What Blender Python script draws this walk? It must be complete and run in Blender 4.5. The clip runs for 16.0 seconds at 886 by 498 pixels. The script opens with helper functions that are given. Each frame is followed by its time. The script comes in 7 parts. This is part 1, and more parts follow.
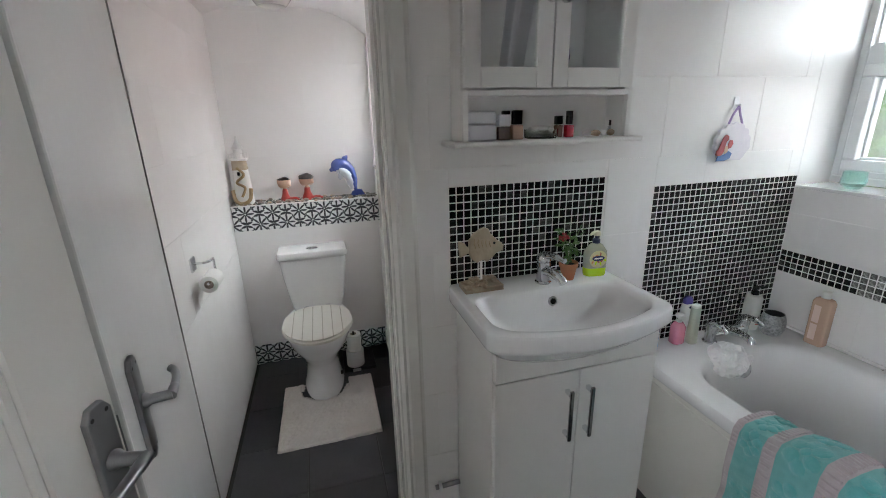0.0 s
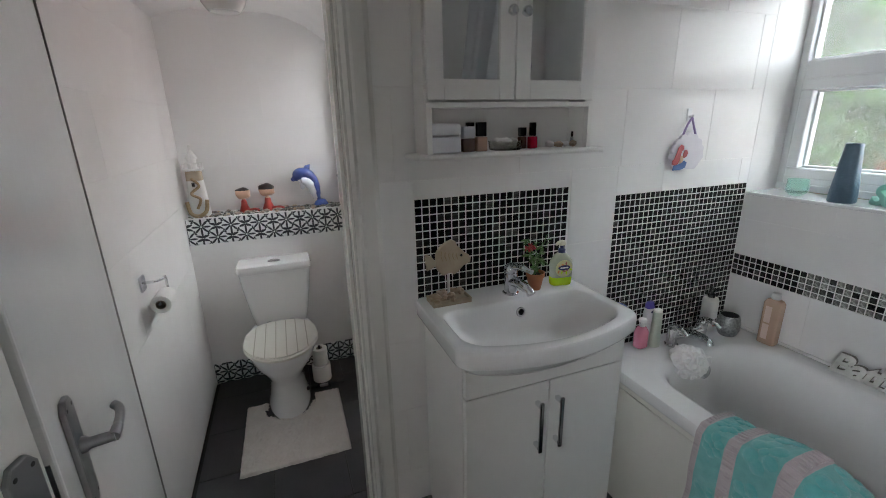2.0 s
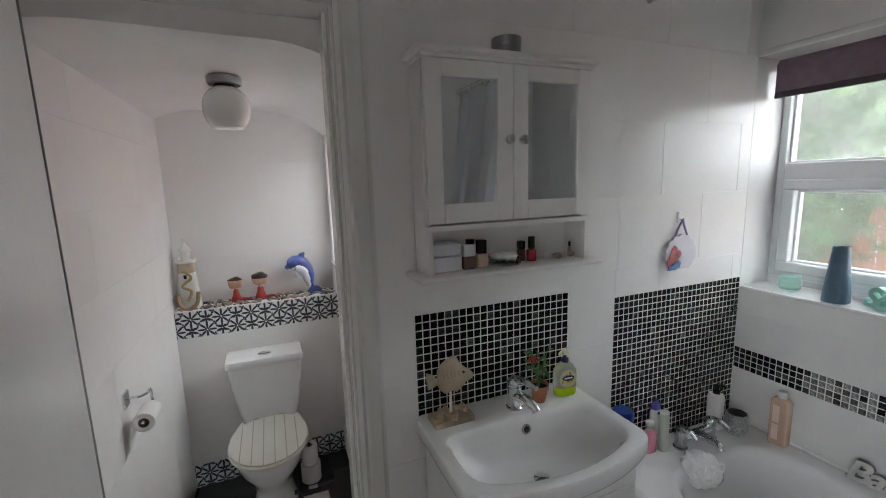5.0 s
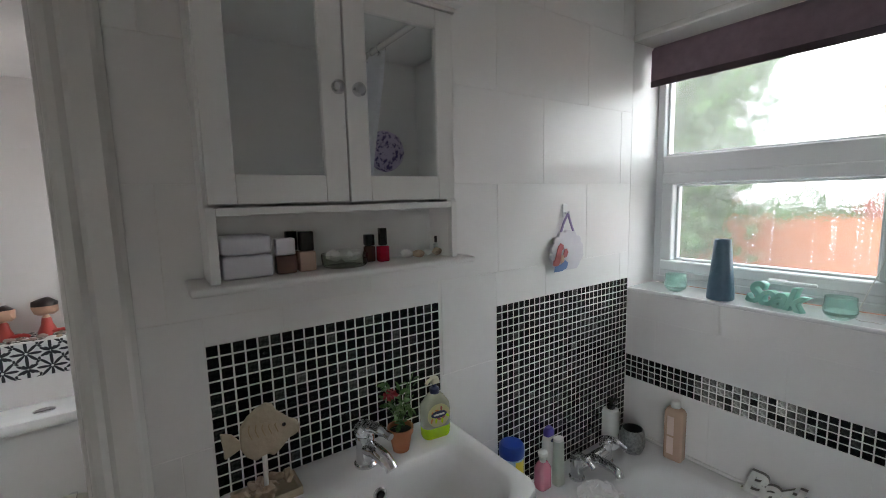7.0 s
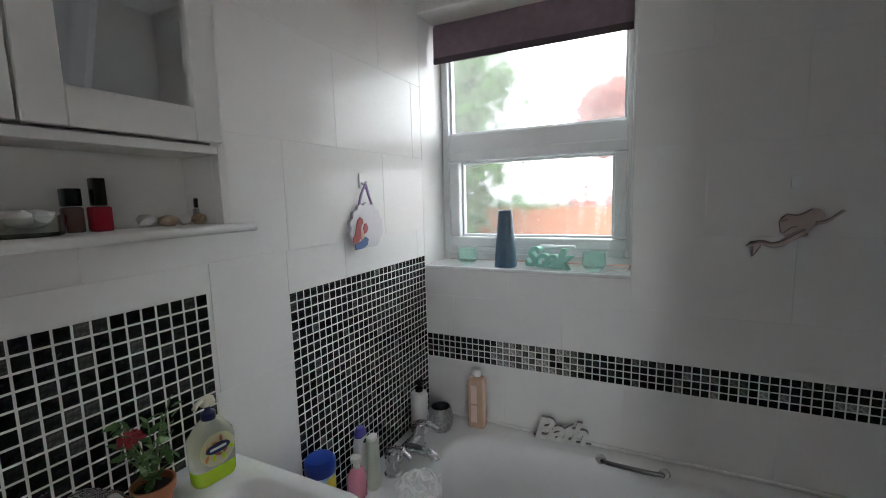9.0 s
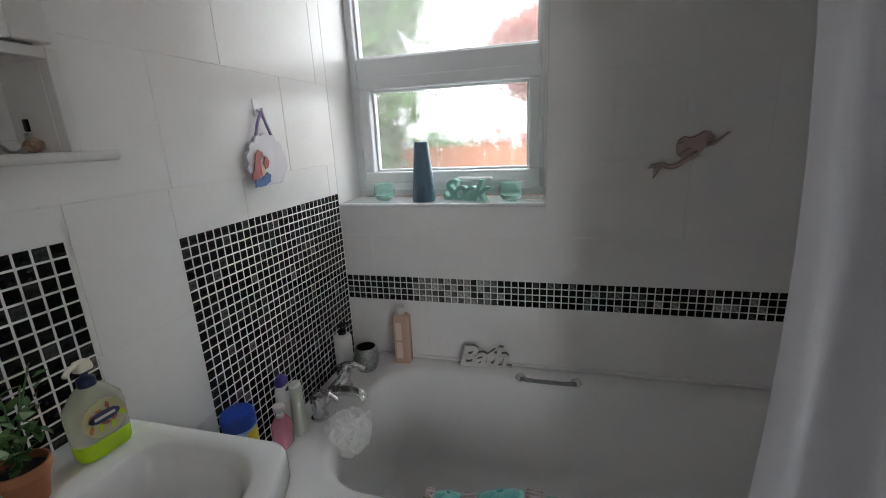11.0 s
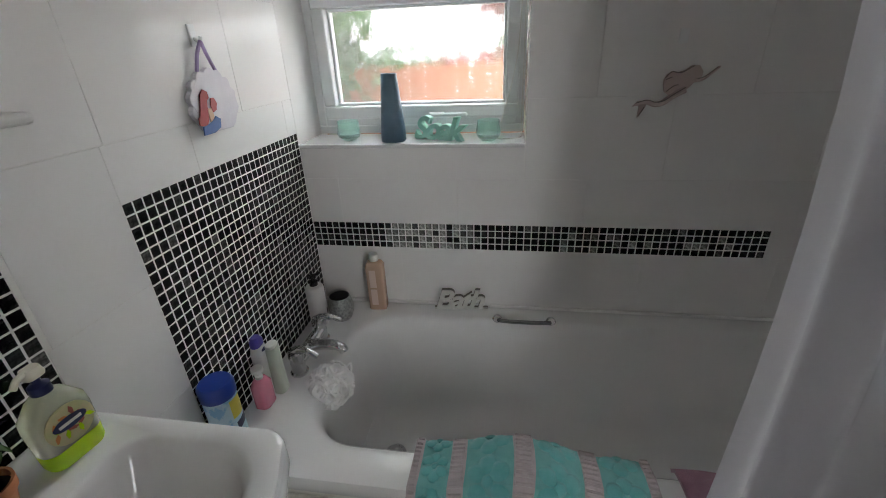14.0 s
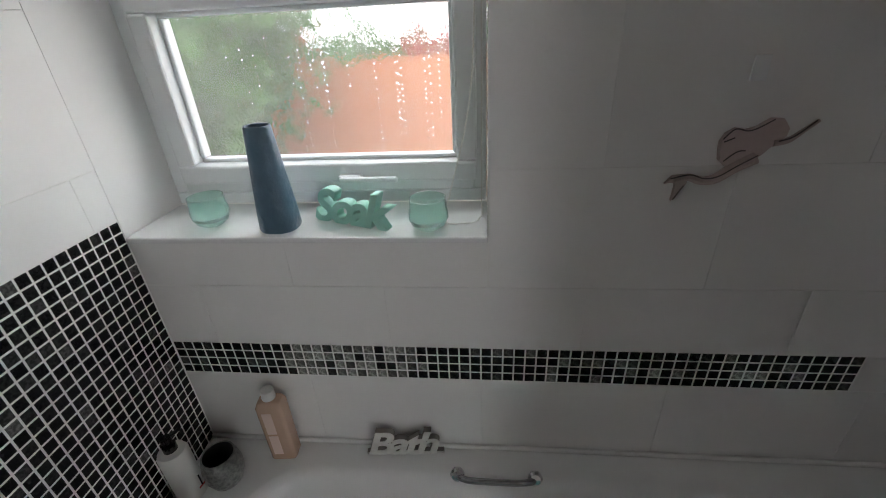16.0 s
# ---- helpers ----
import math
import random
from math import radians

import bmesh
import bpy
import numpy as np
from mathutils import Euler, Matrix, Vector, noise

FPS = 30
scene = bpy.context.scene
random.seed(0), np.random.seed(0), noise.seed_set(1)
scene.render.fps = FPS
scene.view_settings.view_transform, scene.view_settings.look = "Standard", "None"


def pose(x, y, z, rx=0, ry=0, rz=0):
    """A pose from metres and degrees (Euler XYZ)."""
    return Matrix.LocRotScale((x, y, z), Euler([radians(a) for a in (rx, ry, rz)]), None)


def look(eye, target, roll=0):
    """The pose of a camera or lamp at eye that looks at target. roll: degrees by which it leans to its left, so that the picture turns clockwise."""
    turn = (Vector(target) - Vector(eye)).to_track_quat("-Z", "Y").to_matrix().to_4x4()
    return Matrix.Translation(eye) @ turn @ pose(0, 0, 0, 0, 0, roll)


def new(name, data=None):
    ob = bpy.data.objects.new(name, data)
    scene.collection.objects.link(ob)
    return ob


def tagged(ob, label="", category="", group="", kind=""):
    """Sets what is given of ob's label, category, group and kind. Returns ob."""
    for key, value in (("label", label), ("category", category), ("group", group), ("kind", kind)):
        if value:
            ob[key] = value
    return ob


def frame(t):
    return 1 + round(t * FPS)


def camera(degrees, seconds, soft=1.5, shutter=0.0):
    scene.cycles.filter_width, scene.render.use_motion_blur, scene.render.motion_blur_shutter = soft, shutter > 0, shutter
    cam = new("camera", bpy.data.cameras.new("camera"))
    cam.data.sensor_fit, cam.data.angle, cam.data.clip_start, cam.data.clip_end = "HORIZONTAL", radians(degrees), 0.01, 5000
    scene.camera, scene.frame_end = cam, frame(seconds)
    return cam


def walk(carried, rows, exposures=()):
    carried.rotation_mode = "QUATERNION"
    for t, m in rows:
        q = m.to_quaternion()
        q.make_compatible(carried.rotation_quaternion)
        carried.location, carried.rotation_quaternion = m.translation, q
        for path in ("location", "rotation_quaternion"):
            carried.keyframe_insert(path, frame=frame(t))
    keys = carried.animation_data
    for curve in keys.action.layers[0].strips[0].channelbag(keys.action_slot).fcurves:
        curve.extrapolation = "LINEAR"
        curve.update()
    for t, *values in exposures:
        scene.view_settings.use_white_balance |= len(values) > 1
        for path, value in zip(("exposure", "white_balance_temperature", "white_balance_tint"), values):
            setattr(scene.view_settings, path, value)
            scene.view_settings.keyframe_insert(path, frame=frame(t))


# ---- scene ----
cam = camera(92.7, 16.0, soft=1.0)
PATH = [
    (0, (0.028, 0.073, 1.436), (0.507, 1.764, 0.892), -1.4),
    (0.5, (0.04, 0.075, 1.402), (0.554, 1.758, 0.866), -1.3),
    (1, (0.048, 0.077, 1.397), (0.603, 1.748, 0.862), -1.3),
    (1.5, (0.051, 0.081, 1.407), (0.638, 1.742, 0.877), -1.3),
    (2, (0.04, 0.098, 1.454), (0.655, 1.751, 0.926), -1.3),
    (2.5, (0.02, 0.1, 1.539), (0.65, 1.746, 1.008), -1.3),
    (3, (0.006, 0.106, 1.617), (0.651, 1.746, 1.091), -1.0),
    (3.5, (0.003, 0.078, 1.662), (0.667, 1.725, 1.182), -0.8),
    (3.7, (-0.002, 0.07, 1.673), (0.67, 1.724, 1.227), -0.8),
    (5.8, (0.1, 0.282, 1.557), (0.788, 1.97, 1.301), -1.9),
    (6, (0.123, 0.315, 1.54), (0.849, 1.987, 1.29), -1.6),
    (6.5, (0.201, 0.342, 1.518), (1.098, 1.932, 1.284), -1.2),
    (7, (0.328, 0.371, 1.512), (1.366, 1.873, 1.292), -1.4),
    (7.5, (0.396, 0.385, 1.496), (1.573, 1.781, 1.277), -1.6),
    (8, (0.412, 0.468, 1.479), (1.775, 1.685, 1.257), -1.6),
    (8.5, (0.411, 0.524, 1.442), (1.933, 1.534, 1.216), -1.6),
    (9, (0.426, 0.524, 1.408), (2.066, 1.328, 1.184), -1.6),
    (9.2, (0.433, 0.527, 1.398), (2.11, 1.251, 1.173), -1.6),
    (11.3, (0.474, 0.542, 1.365), (2.187, 0.969, 0.847), -2.5),
    (11.5, (0.477, 0.545, 1.362), (2.179, 0.956, 0.795), -2.6),
    (12, (0.483, 0.55, 1.363), (2.15, 0.925, 0.68), -2.7),
    (12.5, (0.485, 0.554, 1.363), (2.133, 0.9, 0.62), -2.7),
    (13, (0.483, 0.561, 1.365), (2.125, 0.878, 0.598), -2.6),
    (13.5, (0.496, 0.591, 1.388), (2.133, 0.888, 0.604), -2.7),
    (14, (0.537, 0.615, 1.42), (2.175, 0.89, 0.627), -2.4),
    (14.5, (0.682, 0.59, 1.435), (2.31, 0.882, 0.629), -2.7),
    (15, (0.86, 0.561, 1.485), (2.479, 0.844, 0.658), -2.9),
    (15.5, (0.999, 0.552, 1.499), (2.606, 0.835, 0.65), -3.2),
    (16, (1.133, 0.575, 1.501), (2.744, 0.758, 0.634), -3.1),
]
EXPOSURES = [(0, 1.49, 6380, 10), (1, 1.21, 6380, 10), (2, 1.16, 6400, 10), (3.5, 1.10, 6450, 10), (6, 1.02, 6450, 10), (7, 0.94, 6500, 10), (9, 0.93, 6450, 10),
             (11.5, 0.80, 6650, 11), (12.5, 0.80, 6720, 11), (14.5, 0.96, 6720, 11), (15.5, 0.76, 6700, 11), (16, 0.72, 6700, 11)]
walk(cam, [(t, look(eye, target, roll)) for t, eye, target, roll in PATH], EXPOSURES)

# ---- world and light: an overcast day ----
world = bpy.data.worlds.new("overcast")
scene.world = world
world.use_nodes = True
sky = world.node_tree.nodes.new("ShaderNodeTexSky")
sky.sky_type, sky.sun_disc = "NISHITA", False
sky.sun_elevation, sky.sun_rotation = radians(38), radians(239)
world.node_tree.nodes["Background"].inputs[1].default_value = 0.12
world.node_tree.links.new(sky.outputs[0], world.node_tree.nodes["Background"].inputs[0])
sun = new("sun", bpy.data.lights.new("sun", "SUN"))
sun.data.energy, sun.data.angle, sun.data.color = 0.9, radians(30), (1.0, 0.97, 0.93)
sun.matrix_world = look((-6, -5, 9), (4, 1, 0))
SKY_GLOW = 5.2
scene.cycles.max_bounces, scene.cycles.diffuse_bounces = 16, 10


# ---- materials ----
def ramp(nt, source, lo, hi, a, b):
    r = nt.nodes.new("ShaderNodeMapRange")
    r.inputs[1].default_value, r.inputs[2].default_value = lo, hi
    r.inputs[3].default_value, r.inputs[4].default_value = a, b
    nt.links.new(source, r.inputs[0])
    return r.outputs[0]


def mixed(nt, fac, a, b):
    m = nt.nodes.new("ShaderNodeMix")
    m.data_type = "RGBA"
    for socket, value in ((m.inputs[6], a), (m.inputs[7], b)):
        if isinstance(value, tuple):
            socket.default_value = (*value[:3], 1)
        else:
            nt.links.new(value, socket)
    if isinstance(fac, float):
        m.inputs[0].default_value = fac
    else:
        nt.links.new(fac, m.inputs[0])
    return m.outputs[2]


def grain(nt, scale, detail=4.0, rough=0.55, stretch=None):
    co = nt.nodes.new("ShaderNodeTexCoord").outputs["Object"]
    if stretch:
        mp = nt.nodes.new("ShaderNodeMapping")
        mp.inputs["Scale"].default_value = stretch
        nt.links.new(co, mp.inputs[0])
        co = mp.outputs[0]
    n = nt.nodes.new("ShaderNodeTexNoise")
    n.inputs["Scale"].default_value, n.inputs["Detail"].default_value, n.inputs["Roughness"].default_value = scale, detail, rough
    nt.links.new(co, n.inputs["Vector"])
    return n.outputs[0]


def material(name, rgb, rough=0.5, metal=0.0, other=None, scale=6.0, lo=0.25, hi=0.75, bump=0.0, fine=120.0, rvar=0.12, coat=0.0,
             glass=0.0, sheen=0.0, spread=0.0, stretch=None, ior=1.5, under=0.0):
    """A procedural surface: two colours mixed by a broad grain, a fine grain in gloss and relief, and a spread from piece to piece."""
    m = bpy.data.materials.new(name)
    m.use_nodes = True
    nt = m.node_tree
    b = nt.nodes["Principled BSDF"]
    broad = grain(nt, scale, stretch=stretch)
    small = grain(nt, fine, 3.0, stretch=stretch)
    dark = other or tuple(c * 0.88 for c in rgb)
    col = mixed(nt, ramp(nt, broad, lo, hi, 0, 1), tuple(rgb), tuple(dark))
    if spread:
        info = nt.nodes.new("ShaderNodeObjectInfo")
        hsv = nt.nodes.new("ShaderNodeHueSaturation")
        nt.links.new(ramp(nt, info.outputs["Random"], 0, 1, 1 - spread, 1 + spread), hsv.inputs["Value"])
        nt.links.new(col, hsv.inputs["Color"])
        col = hsv.outputs[0]
    nt.links.new(col, b.inputs["Base Color"])
    low, high = max(0.02, rough - rvar), min(1.0, rough + rvar)
    if rough >= 0.275:
        low = max(low, 0.285)
    else:
        high = min(high, 0.262)
    nt.links.new(ramp(nt, broad, 0.3, 0.7, low, high), b.inputs["Roughness"])
    b.inputs["Metallic"].default_value = metal
    b.inputs["IOR"].default_value = ior
    b.inputs["Coat Weight"].default_value = coat
    b.inputs["Coat Roughness"].default_value = 0.06
    b.inputs["Transmission Weight"].default_value = glass
    b.inputs["Sheen Weight"].default_value = sheen
    if under:
        b.inputs["Subsurface Weight"].default_value = under
        b.inputs["Subsurface Radius"].default_value = (0.02, 0.02, 0.02)
    if bump:
        bp = nt.nodes.new("ShaderNodeBump")
        bp.inputs["Strength"].default_value, bp.inputs["Distance"].default_value = min(1.0, bump), 0.002
        nt.links.new(small, bp.inputs["Height"])
        nt.links.new(bp.outputs[0], b.inputs["Normal"])
    return m


WHITE_TILE = material("white satin wall tile", (0.84, 0.835, 0.825), 0.12, other=(0.80, 0.795, 0.79), scale=5, bump=0.22, fine=7, rvar=0.07, spread=0.010, ior=1.19)
GROUT = material("pale grout", (0.86, 0.85, 0.83), 0.8, other=(0.80, 0.79, 0.77), scale=25, bump=0.4)
WC_TILE = material("white matt wc tile", (0.83, 0.815, 0.805), 0.38, other=(0.80, 0.785, 0.775), scale=3, bump=0.12, fine=20, spread=0.015)
PLASTER = material("white painted plaster", (0.85, 0.84, 0.83), 0.6, other=(0.81, 0.80, 0.79), scale=4, bump=0.35, fine=60)
GLOSS = material("white gloss paint", (0.78, 0.775, 0.75), 0.22, other=(0.74, 0.73, 0.70), scale=4, bump=0.12, fine=26, rvar=0.08)
DOOR_PAINT = material("white satin door paint", (0.76, 0.75, 0.72), 0.35, other=(0.72, 0.71, 0.68), scale=5, bump=0.1, fine=40)
DOOR_GLOSS = material("white brushed gloss paint", (0.80, 0.80, 0.79), 0.16, other=(0.77, 0.77, 0.755), scale=4, bump=0.25, fine=7, rvar=0.05, stretch=(1.6, 1.6, 0.2))
# dark grey for the shade in the gap beside a door's hinge
GAP_SHADE = material("dark hinge gap shade", (0.26, 0.25, 0.24), 0.8)
FOIL = material("white furniture foil", (0.80, 0.795, 0.78), 0.28, other=(0.77, 0.765, 0.75), scale=5, bump=0.05, fine=80)
CERAMIC = material("white glazed ceramic", (0.85, 0.855, 0.86), 0.09, other=(0.82, 0.825, 0.83), scale=4, rvar=0.04, coat=0.5)
ACRYLIC = material("white acrylic", (0.86, 0.86, 0.86), 0.16, other=(0.83, 0.83, 0.83), scale=4, bump=0.04, fine=30, rvar=0.07, coat=0.2)
PANEL = material("cream bath panel", (0.74, 0.73, 0.68), 0.3, other=(0.70, 0.69, 0.64), scale=3, rvar=0.08)
UPVC = material("white window plastic", (0.80, 0.82, 0.83), 0.28, other=(0.76, 0.78, 0.79), scale=6)
CHROME = material("polished chrome", (0.78, 0.79, 0.80), 0.10, 1.0, other=(0.66, 0.67, 0.69), scale=20, rvar=0.05)
STEEL = material("brushed grey steel", (0.27, 0.275, 0.285), 0.30, 1.0, other=(0.30, 0.31, 0.32), scale=30, bump=0.1, rvar=0.08)
LAMP_STEEL = material("pale brushed steel", (0.50, 0.50, 0.50), 0.35, 1.0, other=(0.44, 0.44, 0.45), scale=30, bump=0.1, rvar=0.06)
DARK_CHROME = material("smoked chrome handle", (0.35, 0.35, 0.36), 0.18, 1.0, other=(0.25, 0.25, 0.26), scale=20)
MIRROR = material("mirror", (0.86, 0.89, 0.88), 0.015, 1.0, other=(0.85, 0.88, 0.87), scale=2, rvar=0.005)
SLATE = material("dark slate floor tile", (0.030, 0.031, 0.034), 0.45, other=(0.055, 0.056, 0.060), scale=7, bump=0.5, fine=50, spread=0.2)
FLOOR_JOINT = material("dark floor joint", (0.02, 0.02, 0.02), 0.8)
CURTAIN = material("white polyester curtain", (0.84, 0.84, 0.87), 0.6, other=(0.80, 0.80, 0.83), scale=8, bump=0.2, fine=300, sheen=0.2, under=0.15)
nt = CURTAIN.node_tree
through_cloth, cloth_mix = nt.nodes.new("ShaderNodeBsdfTranslucent"), nt.nodes.new("ShaderNodeMixShader")
through_cloth.inputs[0].default_value = (0.86, 0.86, 0.89, 1)
cloth_mix.inputs[0].default_value = 0.50
nt.links.new(nt.nodes["Principled BSDF"].outputs[0], cloth_mix.inputs[1])
nt.links.new(through_cloth.outputs[0], cloth_mix.inputs[2])
nt.links.new(cloth_mix.outputs[0], nt.nodes["Material Output"].inputs[0])
BLIND = material("mauve blind fabric", (0.23, 0.165, 0.20), 0.8, other=(0.19, 0.135, 0.165), scale=30, bump=0.3, fine=400, sheen=0.1)
BLIND_HEM = material("dark blind hem bar", (0.07, 0.05, 0.06), 0.6)
OPAL = material("opal glass", (0.86, 0.85, 0.83), 0.12, other=(0.82, 0.81, 0.79), scale=4, under=0.5, coat=0.3)
RUBBER = material("black plastic", (0.02, 0.02, 0.022), 0.35)
LID = material("cream painted seat", (0.78, 0.77, 0.71), 0.28, other=(0.75, 0.74, 0.68), scale=9, bump=0.06, fine=60)
LID_GROOVE = material("brownish groove", (0.52, 0.49, 0.42), 0.7)
MAT_PILE = material("cream cotton pile", (0.74, 0.70, 0.66), 0.95, other=(0.66, 0.61, 0.57), scale=14, bump=1.0, fine=260, sheen=0.4)
PAPER = material("white tissue paper", (0.84, 0.83, 0.81), 0.9, other=(0.80, 0.79, 0.77), scale=20, bump=0.4, fine=200)
CARD = material("grey card tube", (0.30, 0.25, 0.20), 0.9)


def mosaic_material(name, joined=False, bright=1.0, metal=0.0):
    """Black glass and stone chips, some plain, some grey and mottled, told apart piece by piece."""
    m = bpy.data.materials.new(name)
    m.use_nodes = True
    nt = m.node_tree
    b = nt.nodes["Principled BSDF"]
    rnd = (nt.nodes.new("ShaderNodeNewGeometry").outputs["Random Per Island"] if joined
           else nt.nodes.new("ShaderNodeObjectInfo").outputs["Random"])
    steps = nt.nodes.new("ShaderNodeValToRGB")
    steps.color_ramp.interpolation = "CONSTANT"
    tones = [(0.0, 0.006), (0.58, 0.010), (0.78, 0.020), (0.88, 0.040), (0.95, 0.070), (0.985, 0.11)]
    els = steps.color_ramp.elements
    els[0].color = (0.006, 0.006, 0.0065, 1)
    els[1].position, els[1].color = tones[1][0], (0.010, 0.0095, 0.0095, 1)
    for p, v in tones[2:]:
        els.new(p).color = (v, v * 0.97, v * 0.95, 1)
    if bright > 1:                                   # a sheet with many silvery chips
        for e, (p, v) in zip(els, ((0.0, 0.04), (0.18, 0.24), (0.42, 0.40), (0.65, 0.52), (0.85, 0.12), (0.93, 0.62))):
            e.position, e.color = p, (v, v * 0.98, v * 0.93, 1)
        b.inputs["Metallic"].default_value = metal
    nt.links.new(rnd, steps.inputs[0])
    mott = ramp(nt, grain(nt, 160, 3.0), 0.42, 0.62, 0.55, 1.5)
    hsv = nt.nodes.new("ShaderNodeHueSaturation")
    nt.links.new(steps.outputs[0], hsv.inputs["Color"])
    nt.links.new(mott, hsv.inputs["Value"])
    nt.links.new(hsv.outputs[0], b.inputs["Base Color"])
    nt.links.new(ramp(nt, rnd, 0, 1, 0.10, 0.25), b.inputs["Roughness"])
    b.inputs["IOR"].default_value = 1.28 if bright <= 1 else 1.5
    bp = nt.nodes.new("ShaderNodeBump")
    bp.inputs["Strength"].default_value, bp.inputs["Distance"].default_value = 0.25, 0.001
    nt.links.new(grain(nt, 90, 3.0), bp.inputs["Height"])
    nt.links.new(bp.outputs[0], b.inputs["Normal"])
    return m


CHIP = mosaic_material("mosaic chip")
CHIPS = mosaic_material("mosaic chips joined", joined=True)
SILVER_CHIP = mosaic_material("silvery mosaic chip", bright=2.0, metal=0.45)


def damask_material(name, wide=0.143, high=0.125, zero=0.947):
    """A printed border of staggered black eight-petalled flowers with scrolls between them, on white."""
    m = bpy.data.materials.new(name)
    m.use_nodes = True
    nt = m.node_tree
    b = nt.nodes["Principled BSDF"]

    def calc(op, p, q=0.0, r=None):
        n = nt.nodes.new("ShaderNodeMath")
        n.operation = op
        for k, v in enumerate((p, q, r)):
            if v is None:
                continue
            if isinstance(v, (int, float)):
                n.inputs[k].default_value = v
            else:
                nt.links.new(v, n.inputs[k])
        return n.outputs[0]
    sep = nt.nodes.new("ShaderNodeSeparateXYZ")
    nt.links.new(nt.nodes.new("ShaderNodeTexCoord").outputs["Object"], sep.inputs[0])
    x, z = calc("SUBTRACT", sep.outputs[0], 0.03), calc("SUBTRACT", sep.outputs[2], zero)

    def motif(dx, dz, petals, phase, radius, notch):
        u = calc("WRAP", calc("ADD", x, dx), wide / 2, -wide / 2)
        v = calc("WRAP", calc("ADD", z, dz), high / 2, -high / 2)
        r = calc("SQRT", calc("ADD", calc("MULTIPLY", u, u), calc("MULTIPLY", v, v)))
        angle = calc("ARCTAN2", v, u)
        edge = calc("MULTIPLY", calc("ADD", calc("MULTIPLY", calc("COSINE", calc("MULTIPLY", calc("ADD", angle, phase), petals)), notch), 1 - notch), radius)
        full = calc("LESS_THAN", r, edge)
        ring = calc("LESS_THAN", r, radius * 0.10)
        return calc("MULTIPLY", full, calc("SUBTRACT", 1.0, ring))
    marks = []
    for half in (0, 1):
        ox, oz = half * wide / 2, half * high / 2
        marks.append(motif(ox, oz, 8, 0.0, 0.046, 0.42))
        marks.append(motif(ox + wide / 2, oz, 6, 0.52, 0.036, 0.46))
        marks.append(motif(ox + wide / 2, oz, 4, 0.785, 0.024, 0.45))
        marks.append(motif(ox + wide * 0.26, oz + high * 0.26, 3, 0.6, 0.015, 0.42))
        marks.append(motif(ox - wide * 0.26, oz + high * 0.26, 3, 0.45, 0.015, 0.42))
    ink = marks[0]
    for k in marks[1:]:
        ink = calc("MAXIMUM", ink, k)
    nt.links.new(mixed(nt, ink, (0.74, 0.74, 0.74), (0.020, 0.022, 0.032)), b.inputs["Base Color"])
    b.inputs["Roughness"].default_value = 0.3
    return m


DAMASK = damask_material("damask border print")


# ---- mesh helpers ----
def whole(o):
    at = Vector((0, 0, 0))
    while o is not None:
        at += o.location
        o = o.parent
    return at


def part(name, bm, mat, parent=None, label="", smooth=False, kind=""):
    """Links a bmesh, drawn in the world's metres, as one mesh object under a thing or a part."""
    me = bpy.data.meshes.new(name)
    if parent is not None:
        bmesh.ops.translate(bm, verts=bm.verts, vec=-whole(parent))
    if bm.faces:
        bmesh.ops.recalc_face_normals(bm, faces=bm.faces)
    if smooth:
        for f in bm.faces:
            f.smooth = True
        for e in bm.edges:
            if len(e.link_faces) == 2 and e.calc_face_angle(0) > 0.7:
                e.smooth = False
    bm.to_mesh(me)
    bm.free()
    me.materials.append(mat)
    ob = new(name, me)
    if parent is not None:
        ob.parent = parent
    if label or kind:
        tagged(ob, label, kind=kind)
    return ob


def thing(name, at, label, category, group="", kind=""):
    e = new(name)
    e.empty_display_size = 0.05
    e.location = at
    return tagged(e, label, category, group, kind)


def solo(name, bm, mat, label, category, smooth=False, kind="", group=""):
    """A thing that is one mesh, with its origin at the middle of its base."""
    xs, ys, zs = ([v.co[k] for v in bm.verts] for k in range(3))
    at = Vector(((min(xs) + max(xs)) / 2, (min(ys) + max(ys)) / 2, min(zs)))
    bmesh.ops.translate(bm, verts=bm.verts, vec=-at)
    ob = part(name, bm, mat, smooth=smooth)
    ob.location = at
    return tagged(ob, label, category, group, kind)


def box(x0, x1, y0, y1, z0, z1, bevel=0.0, seg=2, bm=None):
    bm = bm or bmesh.new()
    v = [bm.verts.new((x, y, z)) for z in (z0, z1) for x, y in ((x0, y0), (x1, y0), (x1, y1), (x0, y1))]
    fs = [bm.faces.new([v[i] for i in q]) for q in ((3, 2, 1, 0), (4, 5, 6, 7), (0, 1, 5, 4), (1, 2, 6, 5), (2, 3, 7, 6), (3, 0, 4, 7))]
    if bevel:
        es = list({e for f in fs for e in f.edges})
        bmesh.ops.bevel(bm, geom=es, offset=bevel, segments=seg, affect="EDGES", profile=0.5)
    return bm


def turned(bm, at, profile, n=28, m=None):
    """A turned body: (radius, height) pairs round a vertical axis at that place."""
    m = m or Matrix.Translation(at)
    rings = []
    for r, z in profile:
        if r <= 1e-6:
            rings.append([bm.verts.new(m @ Vector((0, 0, z)))])
        else:
            rings.append([bm.verts.new(m @ Vector((r * math.cos(2 * math.pi * k / n), r * math.sin(2 * math.pi * k / n), z))) for k in range(n)])
    for a, b in zip(rings, rings[1:]):
        for k in range(n):
            q = [a[k % len(a)], a[(k + 1) % len(a)], b[(k + 1) % len(b)], b[k % len(b)]]
            q = [v for i, v in enumerate(q) if v not in q[:i]]
            if len(q) > 2:
                bm.faces.new(q)
    return bm


